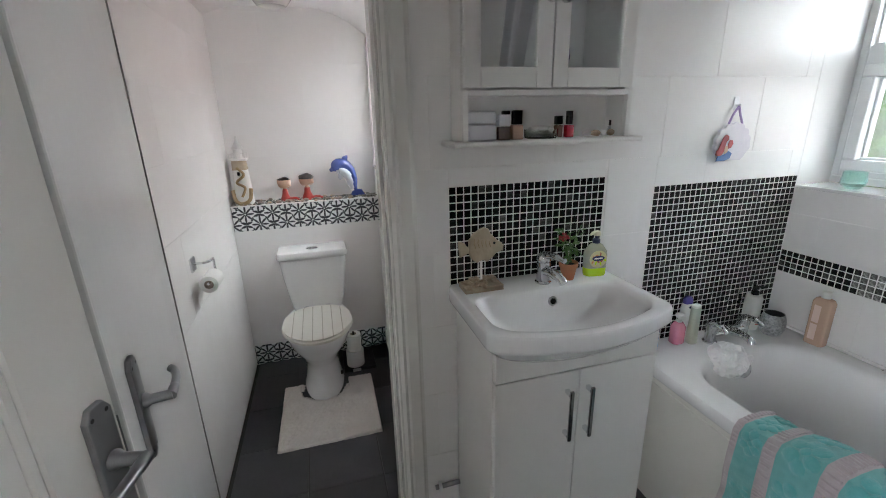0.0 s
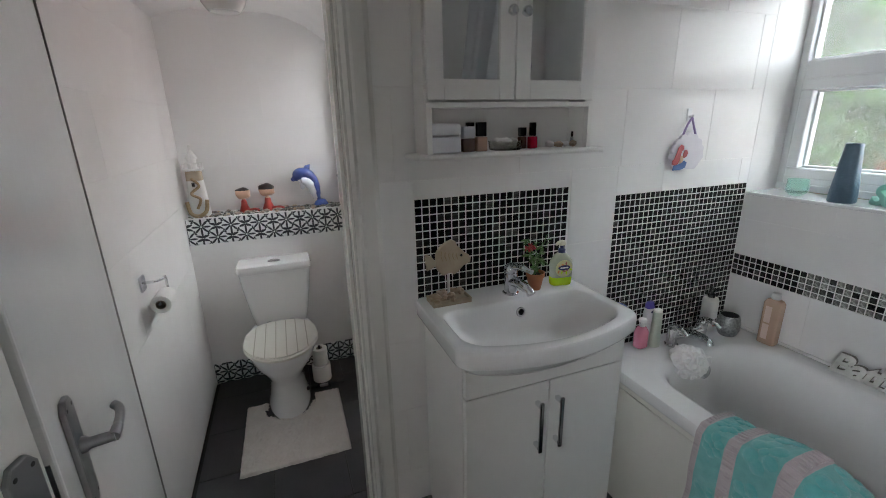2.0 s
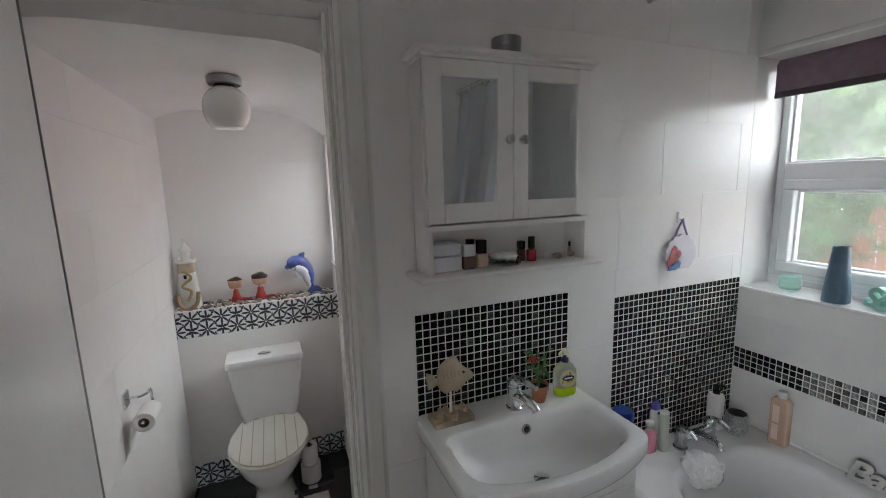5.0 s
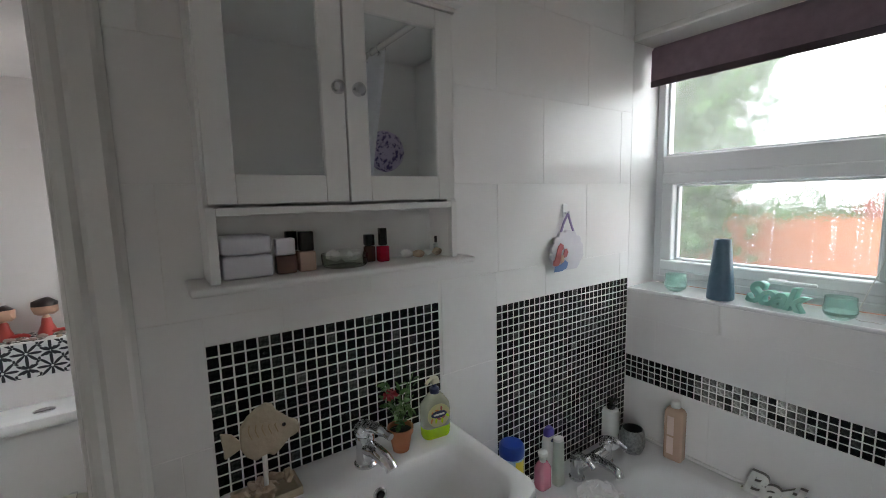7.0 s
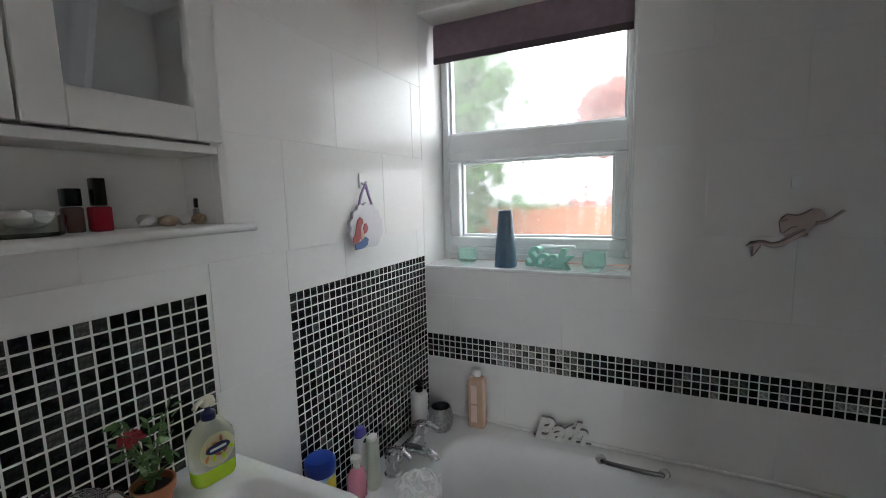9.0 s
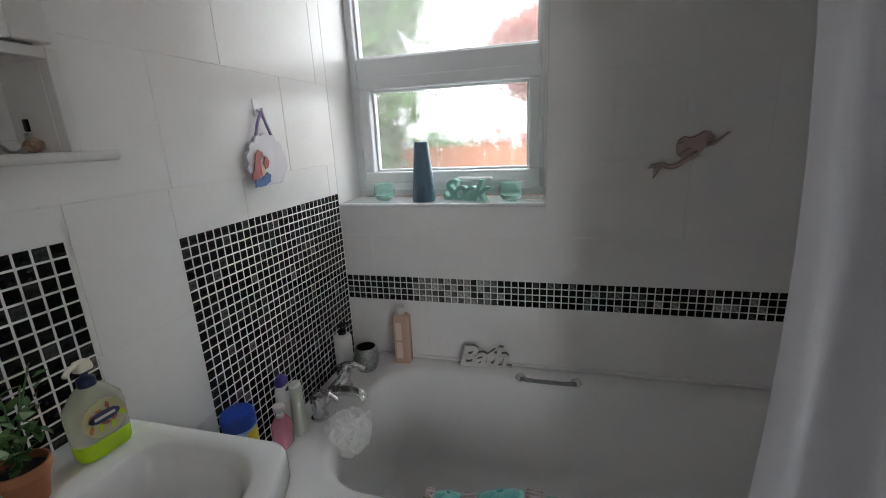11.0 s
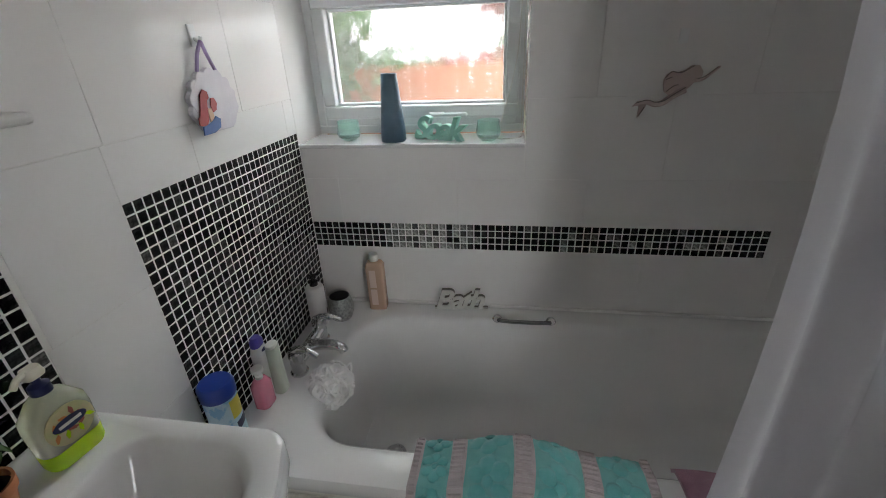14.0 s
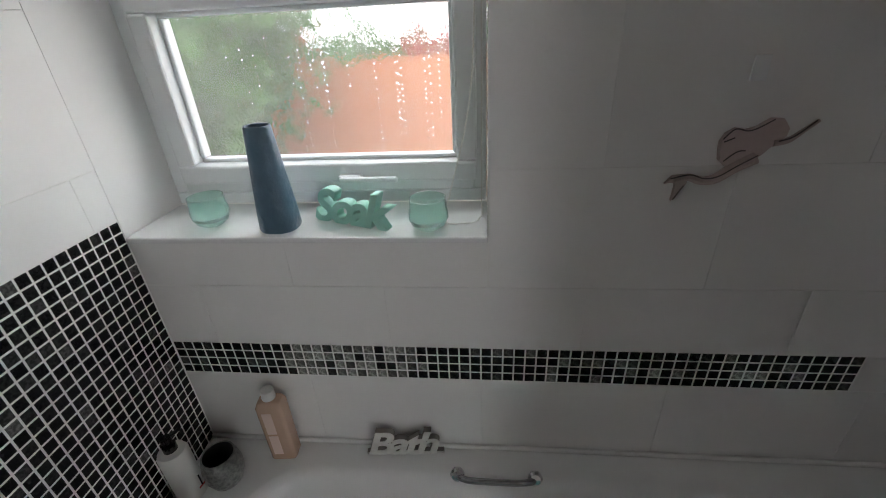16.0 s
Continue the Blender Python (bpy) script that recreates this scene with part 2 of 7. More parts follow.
def loft(bm, rings, cap0=False, cap1=False):
    made = [[bm.verts.new(p) for p in ring] for ring in rings]
    n = len(made[0])
    for a, b in zip(made, made[1:]):
        for k in range(n):
            bm.faces.new((a[k], a[(k + 1) % n], b[(k + 1) % n], b[k]))
    if cap0:
        bm.faces.new(list(reversed(made[0])))
    if cap1:
        bm.faces.new(made[-1])
    return bm


def tube(bm, pts, r, n=10, caps=True):
    """A round bar along a line of points; r may be a list."""
    pts = [Vector(p) for p in pts]
    rs = r if isinstance(r, (list, tuple)) else [r] * len(pts)
    rings, side = [], None
    for i, p in enumerate(pts):
        d = (pts[min(i + 1, len(pts) - 1)] - pts[max(i - 1, 0)]).normalized()
        if side is None:
            side = d.orthogonal().normalized()
        side = (side - d * side.dot(d)).normalized()
        up = d.cross(side)
        rings.append([p + (side * math.cos(2 * math.pi * k / n) + up * math.sin(2 * math.pi * k / n)) * rs[i] for k in range(n)])
    return loft(bm, rings, caps, caps)


def bent(pts, n=8):
    """A smooth line through a few points."""
    pts = [Vector(p) for p in pts]
    out = []
    for i in range(len(pts) - 1):
        a, b, c, d = pts[max(i - 1, 0)], pts[i], pts[i + 1], pts[min(i + 2, len(pts) - 1)]
        for k in range(n):
            t = k / n
            out.append(0.5 * ((2 * b) + (c - a) * t + (2 * a - 5 * b + 4 * c - d) * t * t + (3 * b - a - 3 * c + d) * t ** 3))
    return out + [pts[-1]]


def oblong(cx, cy, hx, hy, r, z, n=8):
    """A ring: a rectangle with rounded corners, at one height."""
    out = []
    for sx, sy, a0 in ((1, 1, 0), (-1, 1, 90), (-1, -1, 180), (1, -1, 270)):
        for k in range(n + 1):
            a = radians(a0 + 90 * k / n)
            out.append((cx + sx * (hx - r) + r * math.cos(a), cy + sy * (hy - r) + r * math.sin(a), z))
    return out


def prism(outline, m, depth, bevel=0.0):
    """A flat outline of (u, v) pairs given thickness: m places u, v and the thickness."""
    bm = bmesh.new()
    a = [bm.verts.new(m @ Vector((u, v, 0))) for u, v in outline]
    f = bm.faces.new(a)
    bmesh.ops.triangulate(bm, faces=[f])
    ext = bmesh.ops.extrude_face_region(bm, geom=bm.faces[:])
    vs = [g for g in ext["geom"] if isinstance(g, bmesh.types.BMVert)]
    bmesh.ops.translate(bm, verts=vs, vec=m.to_3x3() @ Vector((0, 0, depth)))
    if bevel:
        es = [e for e in bm.edges if len(e.link_faces) == 2 and e.calc_face_angle(0) > 0.9]
        bmesh.ops.bevel(bm, geom=es, offset=bevel, segments=2, affect="EDGES", profile=0.5)
    return bm


def structure(name, bm, mat, label, category, smooth=False):
    return tagged(part(name, bm, mat, smooth=smooth), label, category, kind="structure")


# ---- the plan ----
WALL_Y, WALL_X = 1.288, 1.826            # faces of the basin wall and of the window wall
LEFT_X, END_Y = -0.56, -0.43
ENTRY_X, ENTRY_Y = 0.38, -0.135          # jamb and face of the entrance doorway
CEIL = 2.36
WC_L, WC_R, WC_BACK, WC_BOX = -0.472, 0.354, 2.765, 2.617
JAMB_L, JAMB_R = -0.425, 0.205
WIN_Y0, WIN_Y1, WIN_Z0, WIN_Z1 = 0.570, 1.280, 1.155, 2.065
BACK = 0.0011                             # tiles stand this far before the wall behind them
RIM = 0.575

# floors, ceilings and walls
structure("floor", box(-1.2, 1.95, -2.7, 2.9, -0.14, -0.008), FLOOR_JOINT, "dark bedding under slate floor tiles", "floor")
structure("ceiling", box(-1.2, 2.06, -2.7, WALL_Y + 0.1, CEIL, CEIL + 0.1), PLASTER, "white painted plaster ceiling", "ceiling")
b = box(JAMB_R + 0.03, 2.06, WALL_Y + BACK, WALL_Y + 0.10, -0.01, CEIL)
wall_basin = structure("wall_north", b, GROUT, "white tiled wall behind the basin", "wall")
b = box(-0.7, JAMB_R + 0.03, WALL_Y + 0.01, WALL_Y + 0.10, 2.22, CEIL)
structure("wall_over_door", b, PLASTER, "white plaster above the toilet doorway", "wall")
b = box(-0.7, JAMB_L - 0.03, WALL_Y + 0.005, WALL_Y + 0.10, -0.01, 2.22)
structure("wall_left_nib", b, PLASTER, "white plaster beside the toilet doorway", "wall")
X0, X1 = WALL_X + BACK, 2.06
b = box(X0, X1, -0.6, WIN_Y0, -0.01, CEIL)
box(X0, X1, WIN_Y0, WALL_Y + BACK - 0.001, -0.01, WIN_Z0 - 0.014, bm=b)
box(X0, X1, WIN_Y0, WALL_Y + BACK - 0.001, WIN_Z1, CEIL, bm=b)
wall_window = structure("wall_east", b, GROUT, "white tiled outer wall with the window", "wall")
structure("wall_south_bath", box(ENTRY_X + 0.03, WALL_X + BACK, END_Y - 0.1, END_Y, -0.01, CEIL), WC_TILE, "white wall at the foot of the bath", "wall")
structure("wall_return", box(ENTRY_X + 0.03, ENTRY_X + 0.13, END_Y, ENTRY_Y, -0.01, CEIL), WC_TILE, "white return wall beside the entrance doorway", "wall")
b = box(LEFT_X - 0.12, -0.50, ENTRY_Y - 0.10, ENTRY_Y, -0.01, CEIL)
box(-0.50, ENTRY_X + 0.03, ENTRY_Y - 0.10, ENTRY_Y, 2.07, CEIL, bm=b)
structure("wall_south", b, PLASTER, "white wall with the entrance doorway", "wall")
b = box(-0.50, -0.47, ENTRY_Y - 0.11, ENTRY_Y + 0.01, 0, 2.04, 0.003)
box(ENTRY_X, ENTRY_X + 0.03, ENTRY_Y - 0.11, ENTRY_Y + 0.01, 0, 2.04, 0.003, bm=b)
box(-0.50, ENTRY_X + 0.03, ENTRY_Y - 0.11, ENTRY_Y + 0.01, 2.04, 2.07, 0.003, bm=b)
structure("trim_entrance_lining", b, GLOSS, "white gloss lining of the entrance doorway", "door frame")
structure("wall_west", box(LEFT_X - 0.12, LEFT_X, ENTRY_Y, WALL_Y + 0.005, -0.01, CEIL), WC_TILE, "plain white wall behind the open doors", "wall")
# unseen landing behind the entrance; its window opening is added to light the bathroom
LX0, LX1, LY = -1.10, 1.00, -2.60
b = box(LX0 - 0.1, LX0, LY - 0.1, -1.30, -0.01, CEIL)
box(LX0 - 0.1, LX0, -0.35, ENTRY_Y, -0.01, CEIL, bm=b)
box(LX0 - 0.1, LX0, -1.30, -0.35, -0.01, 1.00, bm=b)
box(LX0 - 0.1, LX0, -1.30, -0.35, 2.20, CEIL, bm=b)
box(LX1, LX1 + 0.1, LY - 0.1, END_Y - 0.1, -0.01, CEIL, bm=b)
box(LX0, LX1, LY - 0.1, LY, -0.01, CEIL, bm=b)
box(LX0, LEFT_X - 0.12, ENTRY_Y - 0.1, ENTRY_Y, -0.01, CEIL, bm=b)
structure("wall_hall", b, PLASTER, "plain plaster walls of the unseen landing with an opening added to let light in", "wall")
structure("floor_hall", box(LX0, LX1, LY, ENTRY_Y - 0.09, -0.007, 0.004), material("beige carpet", (0.42, 0.36, 0.30), 0.95, bump=0.8, fine=300), "plain beige carpet of the landing", "carpet")

# toilet room: walls, boxed ledge and coved ceiling
structure("wall_wc_west", box(WC_L - 0.12, WC_L - BACK, WALL_Y + 0.1, 2.9, -0.01, 2.3), GROUT, "white tiled side wall of the toilet", "wall")
structure("wall_wc_north", box(WC_L - BACK, WC_R + 0.2, WC_BACK + BACK, 2.9, -0.01, 2.3), GROUT, "white tiled back wall of the toilet", "wall")
WW = (1.78, 2.70, 1.16, 1.90)
b = box(WC_R, WC_R + 0.2, WALL_Y + 0.1, WW[0], -0.01, 2.3)
box(WC_R, WC_R + 0.2, WW[1], WC_BACK + BACK, -0.01, 2.3, bm=b)
box(WC_R, WC_R + 0.2, WW[0], WW[1], -0.01, WW[2], bm=b)
box(WC_R, WC_R + 0.2, WW[0], WW[1], WW[3], 2.3, bm=b)
structure("wall_wc_east", b, PLASTER, "white side wall of the toilet with a window", "wall")
b = box(WC_L, WC_R, WC_BOX, WC_BACK, -0.01, 0.992)
structure("wall_ledge", b, WC_TILE, "white boxed-in ledge behind the toilet", "ledge")
# ceiling of the toilet: flat, then coved down to the back and to the window side
bm = bmesh.new()
NX, NY = 18, 24
grid = []
for j in range(NY + 1):
    y = WALL_Y + 0.1 + (WC_BACK - WALL_Y - 0.1) * j / NY
    row = []
    for i in range(NX + 1):
        x = WC_L + (WC_R - WC_L) * i / NX
        ub, ur, ul = max(0, 1 - (WC_BACK - y) / 0.34), max(0, 1 - (WC_R - x) / 0.30), max(0, 1 - (x - WC_L) / 0.16)
        z = 1.996 + 0.03 * ub * (1 - ul) - 0.12 * ur ** 2 - 0.016 * ul ** 2 + 0.004 * math.sin(7 * x + 3 * y)
        row.append(bm.verts.new((x, y, z)))
    grid.append(row)
for j in range(NY):
    for i in range(NX):
        bm.faces.new((grid[j][i], grid[j][i + 1], grid[j + 1][i + 1], grid[j + 1][i]))
ext = bmesh.ops.extrude_face_region(bm, geom=bm.faces[:])
for g in ext["geom"]:
    if isinstance(g, bmesh.types.BMVert):
        g.co.z = 2.32
structure("ceiling_wc", bm, PLASTER, "white coved plaster ceiling of the toilet", "ceiling", smooth=True)


def frame_bars(y0, y1, z0, z1, w, x0, x1, bevel=0.004):
    b = box(x0, x1, y0, y1, z0, z0 + w, bevel)
    box(x0, x1, y0, y1, z1 - w, z1, bevel, bm=b)
    box(x0, x1, y0, y0 + w, z0 + w, z1 - w, bevel, bm=b)
    box(x0, x1, y1 - w, y1, z0 + w, z1 - w, bevel, bm=b)
    return b


# ---- bathroom window ----
def wet_glass(name, rough, drops, milky):
    """Obscure glass: it blurs what lies behind, and a part of the light is scattered on its way in."""
    m = bpy.data.materials.new(name)
    m.use_nodes = True
    nt = m.node_tree
    b = nt.nodes["Principled BSDF"]
    b.inputs["Base Color"].default_value = (0.97, 0.99, 0.98, 1)
    b.inputs["Transmission Weight"].default_value = 1.0
    b.inputs["IOR"].default_value = 1.12
    b.inputs["Roughness"].default_value = rough
    bp = nt.nodes.new("ShaderNodeBump")
    bp.inputs["Strength"].default_value, bp.inputs["Distance"].default_value = drops, 0.003
    nt.links.new(grain(nt, 55, 2.0), bp.inputs["Height"])
    nt.links.new(bp.outputs[0], b.inputs["Normal"])
    tl = nt.nodes.new("ShaderNodeBsdfTranslucent")
    tl.inputs[0].default_value = (0.93, 0.95, 0.95, 1)
    mx = nt.nodes.new("ShaderNodeMixShader")
    nt.links.new(ramp(nt, grain(nt, 9, 4.0), 0.3, 0.7, milky * 0.7, milky * 1.3), mx.inputs[0])
    nt.links.new(b.outputs[0], mx.inputs[1])
    nt.links.new(tl.outputs[0], mx.inputs[2])
    nt.links.new(mx.outputs[0], nt.nodes["Material Output"].inputs[0])
    return m


WATER = material("water", (1.0, 1.0, 1.0), 0.03, glass=1.0, ior=1.33, rvar=0.01, other=(0.98, 0.98, 0.98))
FROST = wet_glass("frosted pane glass", 0.19, 0.35, 0.085)
WET = wet_glass("wet patterned pane glass", 0.16, 0.8, 0.055)
FX0, FX1 = 2.000, 2.075
window = thing("window_1", (FX0, 0.93, WIN_Z0), "white plastic window with a fixed frosted upper pane and a wet lower sash", "window", kind="structure")
b = frame_bars(WIN_Y0 + 0.002, WIN_Y1 + 0.006, WIN_Z0, WIN_Z1 - 0.002, 0.028, FX0, FX1)
box(FX0, FX1, WIN_Y0 + 0.030, WIN_Y1 - 0.022, 1.578, 1.652, 0.004, bm=b)
box(FX0, FX1, WIN_Y0 + 0.030, WIN_Y1 - 0.022, WIN_Z0 + 0.028, 1.222, 0.002, bm=b)
box(FX0 + 0.02, FX1, WIN_Y1 - 0.045, WIN_Y1 - 0.021, 1.222, 1.578, bm=b)
box(FX0 + 0.02, FX1, WIN_Y0 + 0.029, WIN_Y0 + 0.045, 1.222, 1.578, bm=b)
fr = part("window_frame", b, UPVC, window)
p = part("pane", box(2.044, 2.050, WIN_Y0 + 0.030, WIN_Y1 - 0.022, 1.645, WIN_Z1 - 0.030), FROST, window, "frosted upper pane")
part("bead", frame_bars(WIN_Y0 + 0.029, WIN_Y1 - 0.021, 1.651, WIN_Z1 - 0.029, 0.010, 2.022, 2.042, 0.003), UPVC, window)
b = frame_bars(0.592, 1.252, 1.206, 1.586, 0.042, 1.985, 2.045, 0.006)
sash = part("sash", b, UPVC, window)
part("bead", frame_bars(0.633, 1.211, 1.247, 1.545, 0.010, 2.015, 2.042, 0.004), UPVC, sash)
p = part("pane", box(2.044, 2.050, 0.63, 1.214, 1.245, 1.548), WET, sash, "wet patterned glass pane")
rng = random.Random(31)
b = bmesh.new()
for k in range(20):
    y, z = rng.uniform(0.66, 1.19), rng.uniform(1.45, 1.53)
    for i in range(rng.randint(6, 15)):
        z -= rng.uniform(0.008, 0.024)
        if z > 1.262:
            r = rng.uniform(0.0013, 0.0027)
            ret = bmesh.ops.create_icosphere(b, subdivisions=1, radius=1.0)
            for v in ret["verts"]:
                v.co = Vector((2.0440 + v.co.x * r * 0.6, y + v.co.y * r + rng.uniform(-0.0002, 0.0002), z + v.co.z * r * 1.5))
for k in range(40):
    r = rng.uniform(0.0015, 0.003)
    y = rng.uniform(0.645, 1.20)
    ret = bmesh.ops.create_icosphere(b, subdivisions=1, radius=1.0)
    for v in ret["verts"]:
        v.co = Vector((2.0435 + v.co.x * r * 0.6, y + v.co.y * r, 1.533 + v.co.z * r))
part("water_drops", b, WATER, sash, "drops and trickles of condensation", smooth=True, kind="stuff")
b = box(1.966, 1.986, 0.835, 0.885, 1.211, 1.226, 0.004)
part("handle", b, UPVC, sash)
b = box(1.952, 1.966, 0.755, 0.880, 1.214, 1.226, 0.005)
part("lever", b, UPVC, sash)
# sill and reveals
b = box(WALL_X - 0.004, FX0, WIN_Y0, WALL_Y, WIN_Z0 - 0.014, WIN_Z0 - 0.0005, 0.004)
structure("window_sill", b, CERAMIC, "white tiled window sill", "sill")
b = box(WALL_X + 0.001, FX0 + 0.001, WIN_Y0 - 0.012, WIN_Y0 + 0.0015, WIN_Z0, WIN_Z1, 0.002)
structure("trim_reveal", b, GLOSS, "white plastered window reveal", "trim")
b = box(WALL_X - 0.01, FX0 + 0.001, WIN_Y0, WALL_Y, WIN_Z1 - 0.012, WIN_Z1 + 0.012, 0.006)
structure("trim_head", b, GLOSS, "white rounded head of the window recess", "trim")
b = box(WALL_X - 0.0005, 2.06, WALL_Y - 0.0006, WALL_Y + 0.005, WIN_Z0, WIN_Z1)
structure("trim_left_reveal", b, WHITE_TILE, "white tiled reveal flush with the basin wall", "trim")

# toilet window
window2 = thing("window_2", (WC_R + 0.12, (WW[0] + WW[1]) / 2, WW[2]), "white plastic window of the toilet with frosted glass", "window", kind="structure")
part("window_frame", frame_bars(WW[0], WW[1], WW[2], WW[3], 0.05, WC_R + 0.10, WC_R + 0.16), UPVC, window2)
p = part("pane", box(WC_R + 0.127, WC_R + 0.133, WW[0] + 0.05, WW[1] - 0.05, WW[2] + 0.05, WW[3] - 0.05), FROST, window2)
part("window_sill", box(WC_R - 0.015, WC_R + 0.10, WW[0], WW[1], WW[2], WW[2] + 0.012, 0.004), GLOSS, window2)

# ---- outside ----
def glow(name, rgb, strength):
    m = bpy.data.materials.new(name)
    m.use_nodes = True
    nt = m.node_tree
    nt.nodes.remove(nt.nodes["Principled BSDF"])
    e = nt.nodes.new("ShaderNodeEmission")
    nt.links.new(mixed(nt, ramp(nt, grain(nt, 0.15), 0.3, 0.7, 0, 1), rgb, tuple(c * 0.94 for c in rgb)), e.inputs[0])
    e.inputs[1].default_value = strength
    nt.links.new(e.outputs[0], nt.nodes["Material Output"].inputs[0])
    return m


b = bmesh.new()
b.faces.new([b.verts.new(p) for p in ((60, -120, -4), (60, 120, -4), (60, 120, 220), (60, -120, 220))])
structure("backdrop_sky", b, glow("overcast sky", (0.955, 0.985, 1.025), SKY_GLOW), "white overcast sky beyond the garden", "sky")
# second glowing sheet, never in view, added as the landing opening's light
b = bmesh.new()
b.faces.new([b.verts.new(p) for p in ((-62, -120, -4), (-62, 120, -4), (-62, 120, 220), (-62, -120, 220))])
structure("backdrop_sky_street", b, bpy.data.materials["overcast sky"], "unseen glowing white sheet added to send light through the landing opening", "sky")
GROUND = material("wet garden ground", (0.10, 0.13, 0.06), 0.8, other=(0.07, 0.06, 0.04), scale=1.2, bump=0.5)
b = bmesh.new()
b.faces.new([b.verts.new(p) for p in ((2.2, -300, -0.2), (300, -300, -0.2), (300, 300, -0.2), (2.2, 300, -0.2))])
structure("ground", b, GROUND, "damp garden ground outside", "ground")

LEAF = material("garden leaf", (0.06, 0.15, 0.022), 0.65, other=(0.026, 0.075, 0.010), scale=2, rvar=0.1)
RED_LEAF = material("copper leaf", (0.34, 0.06, 0.03), 0.6, other=(0.20, 0.035, 0.02), scale=2)
BARK = material("bark", (0.09, 0.06, 0.045), 0.9, other=(0.05, 0.035, 0.03), scale=9, bump=0.8)
FENCE = material("orange stained fence board", (0.42, 0.15, 0.06), 0.7, other=(0.34, 0.115, 0.045), scale=6, bump=0.3, stretch=(1, 1, 0.15), spread=0.03)


def tree(name, at, height, spread, leaf, label, seed, low=0.25, count=2600, size=1.0):
    rng = random.Random(seed)
    t = thing(name, at, label, "tree")
    base = Vector(at)
    b = tube(bmesh.new(), bent([base, base + Vector((0.05, 0.04, height * 0.3)), base + Vector((-0.03, 0.1, height * 0.75))]), [0.11 - 0.005 * k for k in range(17)], 8)
    tips = []
    for k in range(14):
        z = height * rng.uniform(low, 0.8)
        a = rng.uniform(0, 6.28)
        d = spread * rng.uniform(0.45, 0.95) * (1.1 - 0.5 * z / height)
        tip = base + Vector((d * math.cos(a), d * math.sin(a), z + rng.uniform(0.1, 0.5)))
        tube(b, bent([base + Vector((0, 0.05, z * 0.8)), (base + Vector((0, 0.05, z * 0.8))).lerp(tip, 0.5) + Vector((0, 0, 0.1)), tip], 4), [0.035 - 0.003 * i for i in range(9)], 6)
        tips += [tip, (base + Vector((0, 0.05, z * 0.8))).lerp(tip, 0.6)]
    part("trunk", b, BARK, t, smooth=True)
    b = bmesh.new()
    for k in range(count):
        c = rng.choice(tips) + Vector((rng.gauss(0, 0.26), rng.gauss(0, 0.26), rng.gauss(0, 0.24))) * spread
        r = rng.uniform(0.03, 0.07) * size
        q = Euler((rng.uniform(0, 6), rng.uniform(0, 6), rng.uniform(0, 6))).to_matrix()
        b.faces.new([b.verts.new(c + q @ Vector(v)) for v in ((-r, 0, 0), (0, -r * 0.5, r * 0.15), (r, 0, 0), (0, r * 0.5, r * 0.15))])
    part("crown", b, leaf, t)
    return t


# garden fence of upright boards
fence = thing("garden_fence", (5.2, 1.0, -0.2), "orange stained timber garden fence of upright boards", "fence")
b = box(5.215, 5.25, -4, 6, 0.1, 0.18)
box(5.215, 5.25, -4, 6, 0.95, 1.03, bm=b)
part("rail", b, FENCE, fence)
board = box(5.195, 5.213, -0.0622, 0.0622, -0.2, 1.26, 0.003, 1)
first = part("board", board, FENCE, fence)
for k in range(-28, 42):
    o = first.copy() if k != 0 else first
    if k != 0:
        scene.collection.objects.link(o)
    o.location = (0, k * 0.125, 0.012 * math.sin(k * 2.3))

tree("garden_tree", (4.3, 2.72, -0.2), 4.2, 1.0, LEAF, "dense green garden tree close to the window", 3, low=0.06, count=15000, size=1.3)
tree("garden_tree", (4.7, 4.05, -0.2), 4.3, 1.1, LEAF, "dense green garden tree close to the window", 9, low=0.05, count=14000, size=1.4)
tree("garden_tree", (3.9, 3.15, -0.2), 3.7, 0.8, LEAF, "dense green garden tree close to the window", 12, low=0.05, count=12000, size=1.3)
tree("copper_tree", (9.5, 0.75, -0.2), 4.1, 1.25, RED_LEAF, "copper-leaved tree beyond the fence", 5, low=0.62, count=7500, size=1.7)
for k in range(9):
    tree("garden_bush", (7.2, 3.6 - k * 0.85, -0.2), 1.55 + 0.12 * math.sin(k * 2.1), 0.7, LEAF if k % 3 else RED_LEAF, "low leafy bush behind the fence", 20 + k, low=0.3, count=1500, size=1.4)["group"] = "bushes behind the fence"

# unseen wall, added to dim and redden the daylight entering the toilet
BRICK = material("red brick", (0.34, 0.20, 0.16), 0.85, other=(0.26, 0.15, 0.12), scale=9, bump=0.6, fine=60)
structure("wall_outer", box(1.75, 1.95, WALL_Y + 0.1, 4.2, -0.2, 1.95), BRICK, "unseen brick-red wall added to hold back daylight from the toilet window", "wall")

